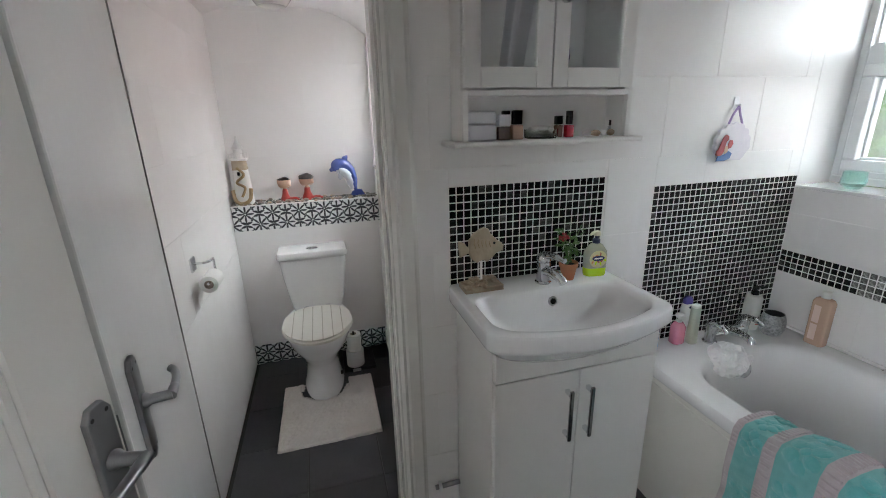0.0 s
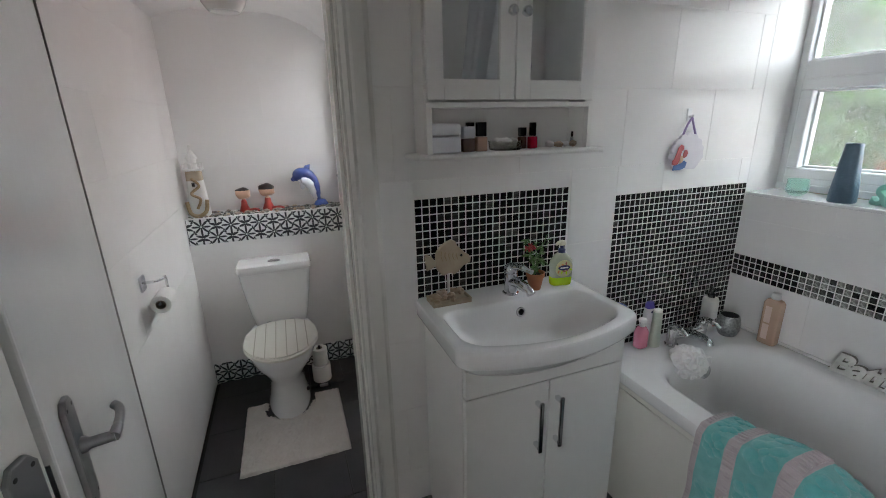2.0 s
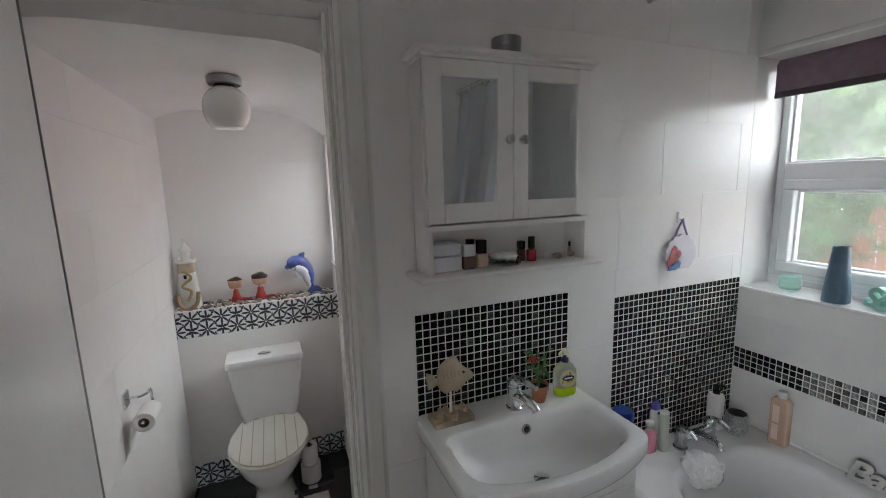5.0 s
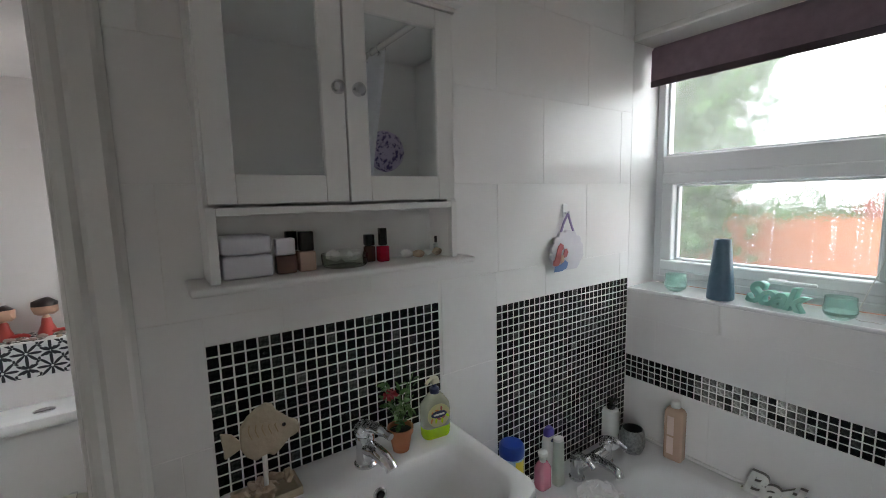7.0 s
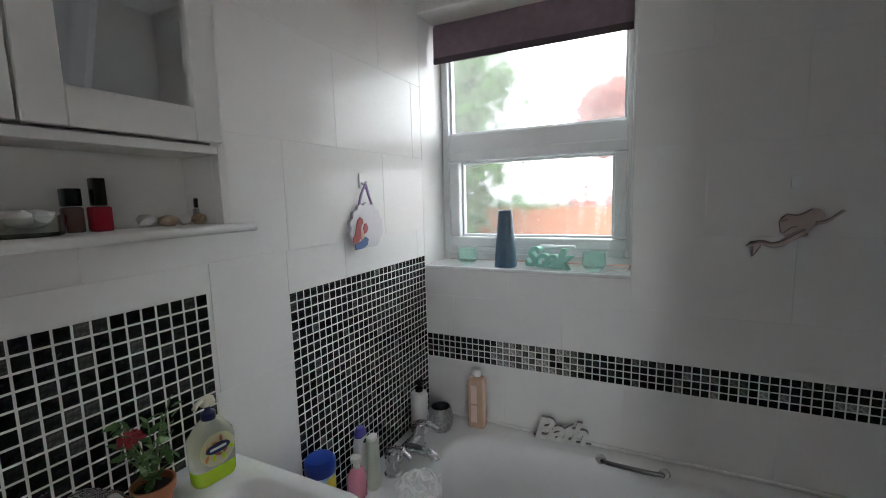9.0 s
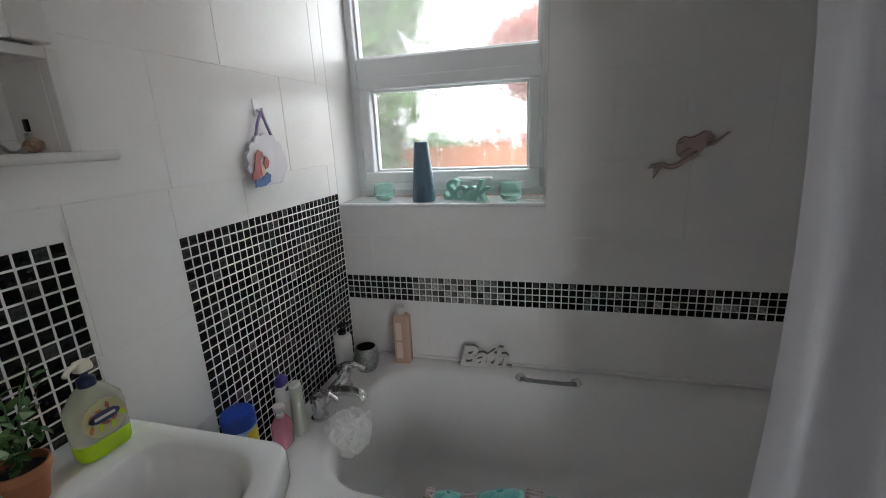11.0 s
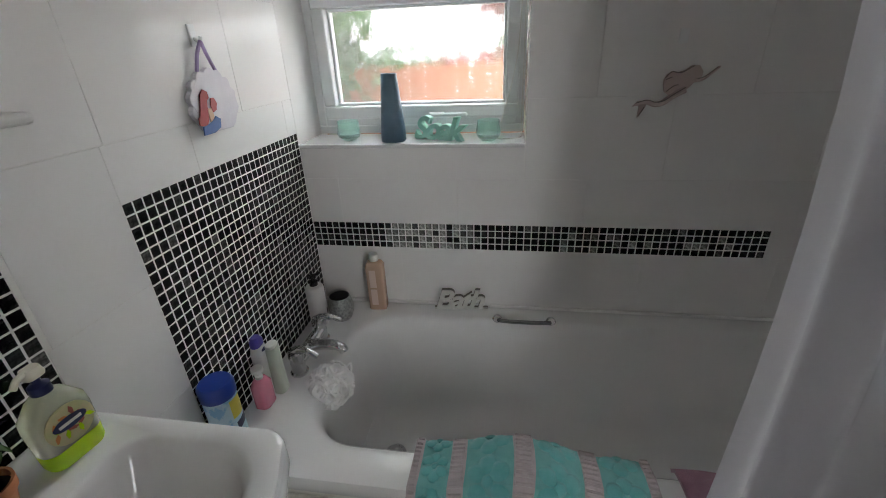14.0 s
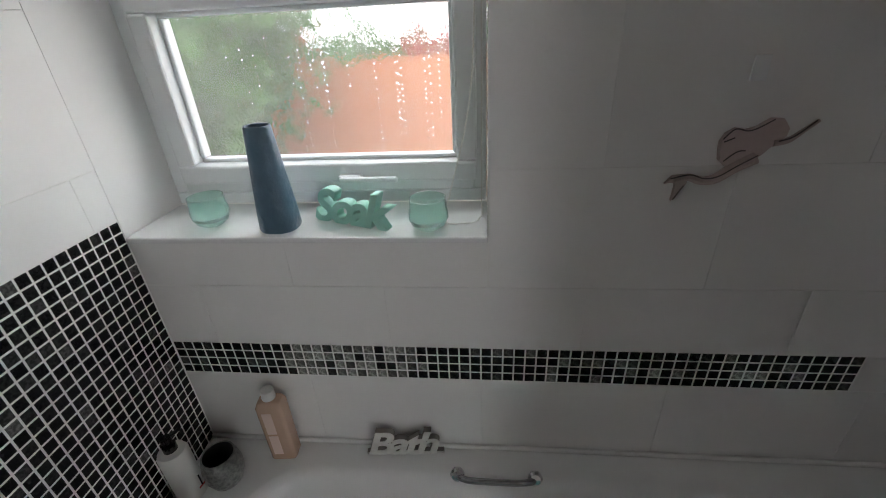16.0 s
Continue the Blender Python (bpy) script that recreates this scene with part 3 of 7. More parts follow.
# ---- doors at the entrance of the toilet and of the bathroom ----
def lever_handle(door, m):
    """A bevelled back plate with a lever that turns towards the hinge; m: x along the door to its hinge, z up, y out of the face."""
    def put(b):
        bmesh.ops.transform(b, matrix=m, verts=b.verts)
        return b
    corners = [(-0.021, -0.080), (-0.011, -0.095), (0.011, -0.095), (0.021, -0.080), (0.021, 0.080), (0.011, 0.095), (-0.011, 0.095), (-0.021, 0.080)]
    plate = Matrix(((1, 0, 0, 0), (0, 0, 1, 0), (0, 1, 0, 0), (0, 0, 0, 1)))
    h = part("handle", put(prism(corners, plate, 0.009, 0.0025)), STEEL, door, "worn grey metal lever handle on a long plate")
    b = bmesh.new()
    turned(b, None, [(0.0, 0), (0.013, 0), (0.013, 0.008), (0.009, 0.014), (0.0085, 0.045), (0.0, 0.045)], 16, Matrix.Translation((0, 0.006, 0.012)) @ pose(0, 0, 0, -90))
    part("boss", put(b), STEEL, h, smooth=True)
    b = tube(bmesh.new(), bent([(-0.004, 0.049, 0.012), (0.02, 0.051, 0.013), (0.06, 0.049, 0.008), (0.095, 0.043, 0.004), (0.108, 0.034, 0.006)]), [0.0085] * 9 + [0.0075] * 24, 10)
    part("lever", put(b), STEEL, h, smooth=True)
    b = bmesh.new()
    for x, z in ((-0.012, 0.080), (0.012, 0.080), (-0.012, -0.080), (0.012, -0.080)):
        turned(b, None, [(0.0032, 0), (0.0032, 0.001), (0, 0.0012)], 8, Matrix.Translation((x, 0.008, z)) @ pose(0, 0, 0, -90))
    part("screw", put(b), RUBBER, h)


def panel_door(name, hinge, free, height, label, thick=0.036, handle_z=1.04, inset=0.04, flush=False):
    """A door leaf between two points of the plan; its seen face is on the room's side."""
    h, f = Vector((*hinge, 0)), Vector((*free, 0))
    w = (f - h).length
    along = (h - f) / w                       # from the free edge to the hinge
    out = Vector((-along.y, along.x, 0))
    if out.x < 0:
        out = -out
    m = Matrix(((along.x, out.x, 0, f.x), (along.y, out.y, 0, f.y), (0, 0, 1, 0), (0, 0, 0, 1)))
    t = thing(name, (h.x, h.y, 0.0), label, "door", kind="structure")

    def put(b):
        bmesh.ops.transform(b, matrix=m, verts=b.verts)
        return b
    if flush:
        part("leaf", put(box(0, w, -thick, 0, 0.008, height, 0.003, 2)), DOOR_GLOSS, t)
        # the shadow gap at the hinge is put in as a dark strip
        part("hinge_strip", put(box(w + 0.0005, w + 0.005, -thick, 0.0026, 0.008, height)), GAP_SHADE, t, "dark strip standing for the shade in the gap along the hinge side")
        part("latch_plate", put(box(-0.0015, 0.001, -thick + 0.007, -0.007, handle_z - 0.06, handle_z + 0.04)), STEEL, t)
        lever_handle(t, m @ Matrix.Translation((inset, 0, handle_z)))
        return t
    b = box(0.105, w - 0.105, -thick + 0.008, -0.008, 0.2, height - 0.1)
    part("panel", put(b), DOOR_PAINT, t)
    b = bmesh.new()
    for u0, u1, z0, z1 in ((0, 0.11, 0.008, height), (w - 0.11, w, 0.008, height), (0.11, w - 0.11, height - 0.12, height), (0.11, w - 0.11, 0.008, 0.22), (0.11, w - 0.11, 0.86, 0.98)):
        box(u0, u1, -thick, 0, z0, z1, 0.003, 1, bm=b)
    part("rails_and_stiles", put(b), DOOR_PAINT, t)
    b = bmesh.new()
    for z0, z1 in ((0.22, 0.86), (0.98, height - 0.12)):
        for u0, u1, c0, c1 in ((0.11, 0.124, z0, z1), (w - 0.124, w - 0.11, z0, z1), (0.124, w - 0.124, z0, z0 + 0.014), (0.124, w - 0.124, z1 - 0.014, z1)):
            box(u0, u1, -0.010, -0.002, c0, c1, 0.003, 1, bm=b)
    part("moulding", put(b), DOOR_PAINT, t)
    part("latch_plate", put(box(-0.0015, 0.001, -thick + 0.007, -0.007, handle_z - 0.06, handle_z + 0.04)), STEEL, t)
    lever_handle(t, m @ Matrix.Translation((inset, 0, handle_z)))
    return t


panel_door("door_1", (-0.440, -0.125), (-0.2635, 0.648), 2.0, "white painted panel door standing open with a grey lever handle", handle_z=1.018, inset=0.036)
panel_door("door_2", (-0.380, 1.268), (-0.292, 0.720), 2.0, "white gloss flush toilet door folded open with a grey lever handle", handle_z=0.985, inset=0.07, flush=True)

# lining and architrave of the toilet doorway
b = box(JAMB_R, JAMB_R + 0.03, WALL_Y - 0.012, WALL_Y + 0.10, 0, 2.05, 0.003)
box(JAMB_R - 0.012, JAMB_R, WALL_Y + 0.035, WALL_Y + 0.10, 0, 2.05, 0.002, bm=b)
box(JAMB_L - 0.03, JAMB_L, WALL_Y - 0.012, WALL_Y + 0.10, 0, 2.05, 0.003, bm=b)
box(JAMB_L - 0.03, JAMB_R + 0.03, WALL_Y - 0.012, WALL_Y + 0.10, 2.05, 2.08, 0.003, bm=b)
structure("trim_door_lining", b, GLOSS, "white gloss door lining of the toilet", "door frame")
prof = [(0, 0), (0, 0.016), (0.012, 0.020), (0.022, 0.014), (0.030, 0.018), (0.062, 0.018), (0.070, 0.011), (0.078, 0.007), (0.078, 0)]


def architrave(x, sign, z1):
    bm = bmesh.new()
    rings = [[bm.verts.new((x + sign * u, WALL_Y - d - 0.0025, z)) for u, d in prof] for z in (0.0, z1)]
    for k in range(len(prof)):
        bm.faces.new((rings[0][k], rings[0][(k + 1) % len(prof)], rings[1][(k + 1) % len(prof)], rings[1][k]))
    bm.faces.new(rings[0])
    bm.faces.new(list(reversed(rings[1])))
    return bm


structure("trim_architrave", architrave(JAMB_R + 0.008, 1, 2.2), GLOSS, "white gloss moulded architrave", "architrave")
b = box(JAMB_R - 0.0005, JAMB_R + 0.001, WALL_Y + 0.0, WALL_Y + 0.024, 1.0, 1.10)
solo("strike_plate", b, STEEL, "small metal strike plate in the door lining", "strike plate", kind="structure")
structure("baseboard", box(WC_R - 0.018, WC_R, WALL_Y + 0.1, WC_BOX, 0, 0.115, 0.004), GLOSS, "white gloss skirting in the toilet", "skirting")

# ---- bath ----
BX0, BX1, BY0, BY1 = 1.100, WALL_X - 0.002, END_Y + 0.004, WALL_Y - 0.002
bath = thing("bath", ((BX0 + BX1) / 2, (BY0 + BY1) / 2, 0), "white acrylic built-in bath with a cream side panel", "bath")
cx, cy, hx, hy = (BX0 + BX1) / 2, (BY0 + BY1) / 2, (BX1 - BX0) / 2, (BY1 - BY0) / 2
icx, icy = (1.195 + 1.742) / 2, (-0.315 + 1.115) / 2
ihx, ihy = (1.742 - 1.195) / 2, (1.115 + 0.315) / 2
rings = [oblong(cx, cy, hx - 0.006, hy, 0.012, RIM - 0.048, 10), oblong(cx, cy, hx, hy, 0.012, RIM - 0.040, 10),
         oblong(cx, cy, hx, hy, 0.012, RIM - 0.012, 10), oblong(cx, cy, hx - 0.004, hy - 0.001, 0.012, RIM - 0.003, 10), oblong(cx, cy, hx - 0.013, hy - 0.002, 0.012, RIM, 10)]
for s, dz, rr in ((0.012, 0, 0.15), (0.0, -0.003, 0.145), (-0.010, -0.012, 0.14), (-0.018, -0.035, 0.14)):
    rings.append(oblong(icx, icy, ihx + s, ihy + s, rr, RIM + dz, 10))
for k in range(1, 9):
    u = k / 8
    z = RIM - 0.035 - 0.29 * u
    rings.append(oblong(icx, icy + 0.05 * u, ihx - 0.018 - 0.035 * u, ihy - 0.018 - 0.085 * u, 0.14, z, 10))
zb = RIM - 0.325
for s, dz in ((-0.075, -0.025), (-0.105, -0.042), (-0.15, -0.05), (-0.22, -0.052)):
    rings.append(oblong(icx, icy + 0.05, ihx + s, ihy + s - 0.06, max(0.02, 0.14 + s * 0.4), zb + dz, 10))
part("tub", loft(bmesh.new(), rings, False, True), ACRYLIC, bath, smooth=True)
b = box(BX0 + 0.018, BX0 + 0.036, BY0, BY1, 0.0, RIM - 0.05, 0.003)
box(BX0 + 0.012, BX0 + 0.018, BY0 + 0.04, BY1 - 0.04, 0.08, RIM - 0.075, 0.004, bm=b)
part("side_panel", b, PANEL, bath, "cream moulded bath side panel")
b = bmesh.new()
turned(b, (1.475, 0.965, zb - 0.0515), [(0.040, 0.0), (0.040, 0.003), (0.034, 0.006), (0.030, 0.006), (0.028, 0.012), (0.02, 0.017), (0, 0.019)], 28)
part("drain_plug", b, CHROME, bath, "chrome bath plug", smooth=True)
rim_trim = box(BX1 - 0.010, BX1 + 0.001, BY0, BY1, RIM - 0.001, RIM + 0.010, 0.004)
structure("trim_sealant", rim_trim, WHITE_TILE, "white sealant strip between bath and tiles", "trim")
# grip rail on the far inner side
grip = thing("grip_rail", (1.735, 0.56, RIM - 0.045), "chrome grip rail with round ends inside the bath", "grip rail")
b = tube(bmesh.new(), bent([(1.748, 0.640, RIM - 0.004), (1.738, 0.628, RIM + 0.001), (1.733, 0.60, RIM + 0.002), (1.733, 0.51, RIM + 0.002), (1.738, 0.474, RIM + 0.001), (1.748, 0.462, RIM - 0.004)]), 0.0072, 12)
part("bar", b, DARK_CHROME, grip, "dark polished bar", smooth=True)
for y in (0.640, 0.462):
    b = turned(bmesh.new(), None, [(0.017, 0), (0.017, 0.007), (0.012, 0.012), (0, 0.013)], 18, pose(1.752, y, RIM - 0.004, 0, -60, 0))
    part("rose", b, CHROME, grip, smooth=True)

# ---- vanity unit and basin ----
UX0, UX1, UY0, UY1 = 0.412, 0.926, 0.957, WALL_Y - 0.003
TOP = 0.925
unit = thing("vanity_unit", ((UX0 + UX1) / 2, 1.1, 0), "white two-door vanity unit under the basin", "cabinet")
b = box(UX0, UX0 + 0.018, UY0 + 0.022, UY1, 0.0, 0.84, 0.001, 1)
box(UX1 - 0.018, UX1, UY0 + 0.022, UY1, 0.0, 0.84, 0.001, 1, bm=b)
box(UX0 + 0.018, UX1 - 0.018, UY1 - 0.012, UY1, 0.08, 0.84, bm=b)
box(UX0 + 0.018, UX1 - 0.018, UY0 + 0.022, UY1 - 0.012, 0.08, 0.098, bm=b)
part("body", b, FOIL, unit)
part("plinth", box(UX0 + 0.018, UX1 - 0.018, UY0 + 0.07, UY0 + 0.088, 0.0, 0.08), FOIL, unit)
part("apron_panel", box(UX0 + 0.001, UX1 - 0.001, UY0, UY0 + 0.020, 0.761, 0.845, 0.0015, 1), FOIL, unit)
XM = (UX0 + UX1) / 2
for x0, x1, hxx in ((UX0 + 0.001, XM - 0.0015, XM - 0.038), (XM + 0.0015, UX1 - 0.001, XM + 0.028)):
    d = part("door", box(x0, x1, UY0, UY0 + 0.020, 0.085, 0.757, 0.0015, 1), FOIL, unit)
    b = box(hxx - 0.006, hxx + 0.006, UY0 - 0.030, UY0 - 0.022, 0.545, 0.710, 0.002, 1)
    part("handle", b, DARK_CHROME, d, "square smoked chrome bar handle")
    for z in (0.553, 0.690):
        part("post", box(hxx - 0.006, hxx + 0.006, UY0 - 0.023, UY0 + 0.001, z, z + 0.012, 0.001, 1), CHROME, d)

BAX0, BAX1 = 0.382, 0.940
basin = thing("basin", ((BAX0 + BAX1) / 2, 1.1, 0.845), "white ceramic bow-fronted basin with an overflow hole", "basin")


def bowed(x0, x1, yf, yb, bow, r, z, n=10):
    """A ring with a flat back and a front that bows out."""
    mx, h = (x0 + x1) / 2, (x1 - x0) / 2
    ring = oblong(mx, (yf + yb) / 2, h, (yb - yf) / 2, r, z, n)
    # more points along the front, so that the bow is round
    out = []
    for k, (x, y, zz) in enumerate(ring):
        out.append((x, y, zz))
        nx = ring[(k + 1) % len(ring)]
        if abs(nx[1] - y) < 1e-6 and abs(nx[0] - x) > 0.05:
            for i in range(1, 12):
                out.append((x + (nx[0] - x) * i / 12, y, zz))
    res = []
    for x, y, zz in out:
        t = max(0.0, (yb - y) / (yb - yf))
        u = min(1, abs(x - mx) / h)
        res.append((x, y - bow * max(0, 1 - u * u) * t ** 1.5, zz))
    return res


YB, YF = WALL_Y - 0.002, 0.928
mid_b = (BAX0 + BAX1) / 2
rings = [bowed(BAX0 + 0.11, BAX1 - 0.11, YF + 0.10, YB - 0.02, 0.03, 0.03, TOP - 0.135),
         bowed(BAX0 + 0.07, BAX1 - 0.07, YF + 0.055, YB - 0.008, 0.045, 0.03, TOP - 0.118),
         bowed(BAX0 + 0.030, BAX1 - 0.030, YF + 0.022, YB, 0.055, 0.03, TOP - 0.082),
         bowed(BAX0 + 0.008, BAX1 - 0.008, YF + 0.006, YB, 0.064, 0.026, TOP - 0.056),
         bowed(BAX0 + 0.001, BAX1 - 0.001, YF + 0.001, YB, 0.067, 0.024, TOP - 0.048),
         bowed(BAX0, BAX1, YF, YB, 0.068, 0.024, TOP - 0.042),
         bowed(BAX0, BAX1, YF, YB, 0.068, 0.024, TOP - 0.010),
         bowed(BAX0 + 0.001, BAX1 - 0.001, YF + 0.001, YB, 0.068, 0.024, TOP - 0.005),
         bowed(BAX0 + 0.003, BAX1 - 0.003, YF + 0.003, YB, 0.068, 0.024, TOP - 0.0015),
         bowed(BAX0 + 0.008, BAX1 - 0.008, YF + 0.008, YB - 0.004, 0.067, 0.022, TOP)]
IB = 1.150
rings += [bowed(BAX0 + 0.030, BAX1 - 0.030, YF + 0.026, IB + 0.010, 0.063, 0.048, TOP - 0.001),
          bowed(BAX0 + 0.036, BAX1 - 0.036, YF + 0.032, IB + 0.004, 0.062, 0.046, TOP - 0.006),
          bowed(BAX0 + 0.044, BAX1 - 0.044, YF + 0.040, IB - 0.002, 0.060, 0.046, TOP - 0.022),
          bowed(BAX0 + 0.056, BAX1 - 0.056, YF + 0.055, IB - 0.006, 0.055, 0.050, TOP - 0.062),
          bowed(BAX0 + 0.095, BAX1 - 0.095, YF + 0.085, IB - 0.016, 0.045, 0.056, TOP - 0.095),
          bowed(BAX0 + 0.14, BAX1 - 0.14, YF + 0.11, IB - 0.030, 0.03, 0.03, TOP - 0.113),
          bowed(BAX0 + 0.19, BAX1 - 0.19, YF + 0.13, IB - 0.05, 0.01, 0.018, TOP - 0.119)]
part("bowl", loft(bmesh.new(), rings, True, True), CERAMIC, basin, smooth=True)
b = turned(bmesh.new(), None, [(0.0, 0.001), (0.009, 0.001), (0.010, 0.004), (0.014, 0.004), (0.016, 0.001), (0.016, -0.002)], 20, pose(mid_b + 0.022, IB - 0.0045, TOP - 0.042, 80, 0, 0))
part("overflow_ring", b, CHROME, basin, smooth=True)
b = turned(bmesh.new(), None, [(0, 0.0045), (0.0085, 0.0045)], 16, pose(mid_b + 0.022, IB - 0.0045, TOP - 0.042, 80, 0, 0))
part("overflow_hole", b, RUBBER, basin)
b = turned(bmesh.new(), (mid_b, 1.03, TOP - 0.1180), [(0.024, 0), (0.024, 0.002), (0.018, 0.003), (0.015, 0.004), (0, 0.005)], 22)
part("waste_plug", b, CHROME, basin, smooth=True)

# basin mixer tap
tap = thing("basin_tap", (0.680, 1.205, TOP), "chrome single-lever mixer tap on the basin", "tap")
b = turned(bmesh.new(), (0.680, 1.205, TOP), [(0.026, 0), (0.026, 0.004), (0.022, 0.008), (0.020, 0.05), (0.022, 0.062), (0.021, 0.07), (0, 0.071)], 24)
part("body", b, CHROME, tap, smooth=True)
b = tube(bmesh.new(), bent([(0.680, 1.20, TOP + 0.042), (0.688, 1.165, TOP + 0.045), (0.696, 1.125, TOP + 0.036), (0.698, 1.112, TOP + 0.026)]), [0.017] * 6 + [0.0155] * 9 + [0.0135] * 10, 14)
part("spout", b, CHROME, tap, smooth=True)
b = turned(bmesh.new(), (0.680, 1.205, TOP + 0.071), [(0.021, 0), (0.023, 0.006), (0.022, 0.018), (0.014, 0.026), (0, 0.028)], 24)
part("cap", b, CHROME, tap, smooth=True)
b = tube(bmesh.new(), bent([(0.680, 1.205, TOP + 0.090), (0.690, 1.165, TOP + 0.098), (0.702, 1.12, TOP + 0.094)]), [0.013] * 6 + [0.011] * 6 + [0.008] * 5, 12)
part("lever", b, CHROME, tap, smooth=True)

# ---- mirror cabinet ----
CX0, CX1, CYF, CZ0, CZ1 = 0.405, 0.931, 1.182, 1.372, 1.945
CYB = WALL_Y - 0.002
cab = thing("mirror_cabinet", ((CX0 + CX1) / 2, 1.24, CZ0), "white wall cabinet with two mirrored doors and an open shelf", "cabinet")
part("side_panel", box(CX0, CX0 + 0.016, CYF + 0.018, CYB, CZ0, CZ1 - 0.02, 0.001, 1), FOIL, cab)
part("side_panel", box(CX1 - 0.016, CX1, CYF + 0.018, CYB, CZ0, CZ1 - 0.02, 0.001, 1), FOIL, cab)
part("back_panel", box(CX0 + 0.016, CX1 - 0.016, CYB - 0.008, CYB, CZ0, CZ1 - 0.02), FOIL, cab)
part("shelf", box(CX0 + 0.016, CX1 - 0.016, CYF + 0.018, CYB - 0.008, 1.490, 1.504, 0.001, 1), FOIL, cab)
part("side_edge", box(CX0, CX0 + 0.016, CYF, CYF + 0.0175, CZ0, 1.504, 0.001, 1), FOIL, cab)
part("side_edge", box(CX1 - 0.016, CX1, CYF, CYF + 0.0175, CZ0, 1.504, 0.001, 1), FOIL, cab)
part("rail", box(CX0 + 0.016, CX1 - 0.016, CYF, CYF + 0.0175, 1.490, 1.504, 0.001, 1), FOIL, cab)
part("shelf_board", box(CX0 - 0.034, CX1 + 0.034, CYF - 0.028, CYB, CZ0 - 0.014, CZ0, 0.006, 3), FOIL, cab)
b = box(CX0 - 0.020, CX1 + 0.012, CYF - 0.024, CYB, CZ1 - 0.010, CZ1 + 0.004, 0.004)
box(CX0 - 0.004, CX1 + 0.004, CYF - 0.003, CYB, CZ1 - 0.020, CZ1 - 0.0102, 0.001, bm=b)
part("cornice", b, FOIL, cab)
CM = 0.665
for x0, x1, kx in ((CX0 + 0.0050, CM - 0.0018, CM - 0.021), (CM + 0.0018, CX1 - 0.0035, CM + 0.021)):
    z0, z1 = 1.5095, CZ1 - 0.022
    w = 0.046
    b = bmesh.new()
    box(x0, x0 + w, CYF, CYF + 0.014, z0, z1, 0.0015, 1, bm=b)
    box(x1 - w, x1, CYF, CYF + 0.014, z0, z1, 0.0015, 1, bm=b)
    box(x0 + w, x1 - w, CYF, CYF + 0.017, z0, z0 + 0.052, 0.0015, 1, bm=b)
    box(x0 + w, x1 - w, CYF, CYF + 0.017, z1 - 0.04, z1, 0.0015, 1, bm=b)
    d = part("door", b, FOIL, cab)
    part("mirror", box(x0 + w - 0.004, x1 - w + 0.004, CYF + 0.008, CYF + 0.012, z0 + 0.048, z1 - 0.036), MIRROR, d, "plain mirror glass")
    b = turned(bmesh.new(), None, [(0.006, 0), (0.006, 0.010), (0.013, 0.014), (0.0135, 0.022), (0.010, 0.027), (0, 0.028)], 18, pose(kx, CYF, 1.726, 90, 0, 0))
    part("knob", b, CHROME, d, "small chrome knob", smooth=True)

# ---- toilet ----
TX = -0.068
wc = thing("toilet", (TX, 2.3, 0), "white close-coupled toilet with a cream plank-patterned lid", "toilet")


def egg(x, yf, yb, hw, z, n=36):
    """A ring like a toilet rim: round in front, fuller behind."""
    out = []
    yc = yf + (yb - yf) * 0.52
    for k in range(n):
        a = 2 * math.pi * k / n
        c, s = math.cos(a), math.sin(a)
        ly = (yc - yf) if s < 0 else (yb - yc)
        px = hw * math.copysign(abs(c) ** (1.0 if s < 0 else 0.8), c)
        out.append((x + px, yc + ly * math.copysign(abs(s) ** (1.0 if s < 0 else 0.9), s), z))
    return out


rings = [egg(TX, 2.105, 2.52, 0.108, 0.0), egg(TX, 2.105, 2.52, 0.108, 0.012), egg(TX, 2.115, 2.52, 0.100, 0.03), egg(TX, 2.125, 2.52, 0.092, 0.10),
         egg(TX, 2.120, 2.52, 0.090, 0.17), egg(TX, 2.095, 2.54, 0.100, 0.22), egg(TX, 2.06, 2.55, 0.130, 0.27), egg(TX, 2.035, 2.56, 0.158, 0.31),
         egg(TX, 2.025, 2.57, 0.172, 0.35), egg(TX, 2.022, 2.58, 0.176, 0.375), egg(TX, 2.026, 2.575, 0.172, 0.383), egg(TX, 2.07, 2.50, 0.13, 0.384),
         egg(TX, 2.08, 2.48, 0.12, 0.37), egg(TX, 2.14, 2.40, 0.07, 0.24)]
part("pan", loft(bmesh.new(), rings, True, True), CERAMIC, wc, smooth=True)
b = loft(bmesh.new(), [egg(TX, 2.018, 2.445, 0.180, 0.386), egg(TX, 2.014, 2.447, 0.183, 0.390), egg(TX, 2.014, 2.447, 0.183, 0.399), egg(TX, 2.019, 2.444, 0.179, 0.403)], True, True)
seat = part("seat", b, LID, wc, smooth=True)
lidp = part("lid", loft(bmesh.new(), [egg(TX, 2.026, 2.442, 0.174, 0.4035), egg(TX, 2.022, 2.445, 0.178, 0.407), egg(TX, 2.024, 2.444, 0.177, 0.4085)], True, True), LID, wc, smooth=True)
ring = egg(TX, 2.022, 2.445, 0.178, 0, 6000)


def lid_span(x):
    ys = [p[1] for p in ring if abs(p[0] - x) < 0.0012]
    return (min(ys), max(ys)) if ys else None


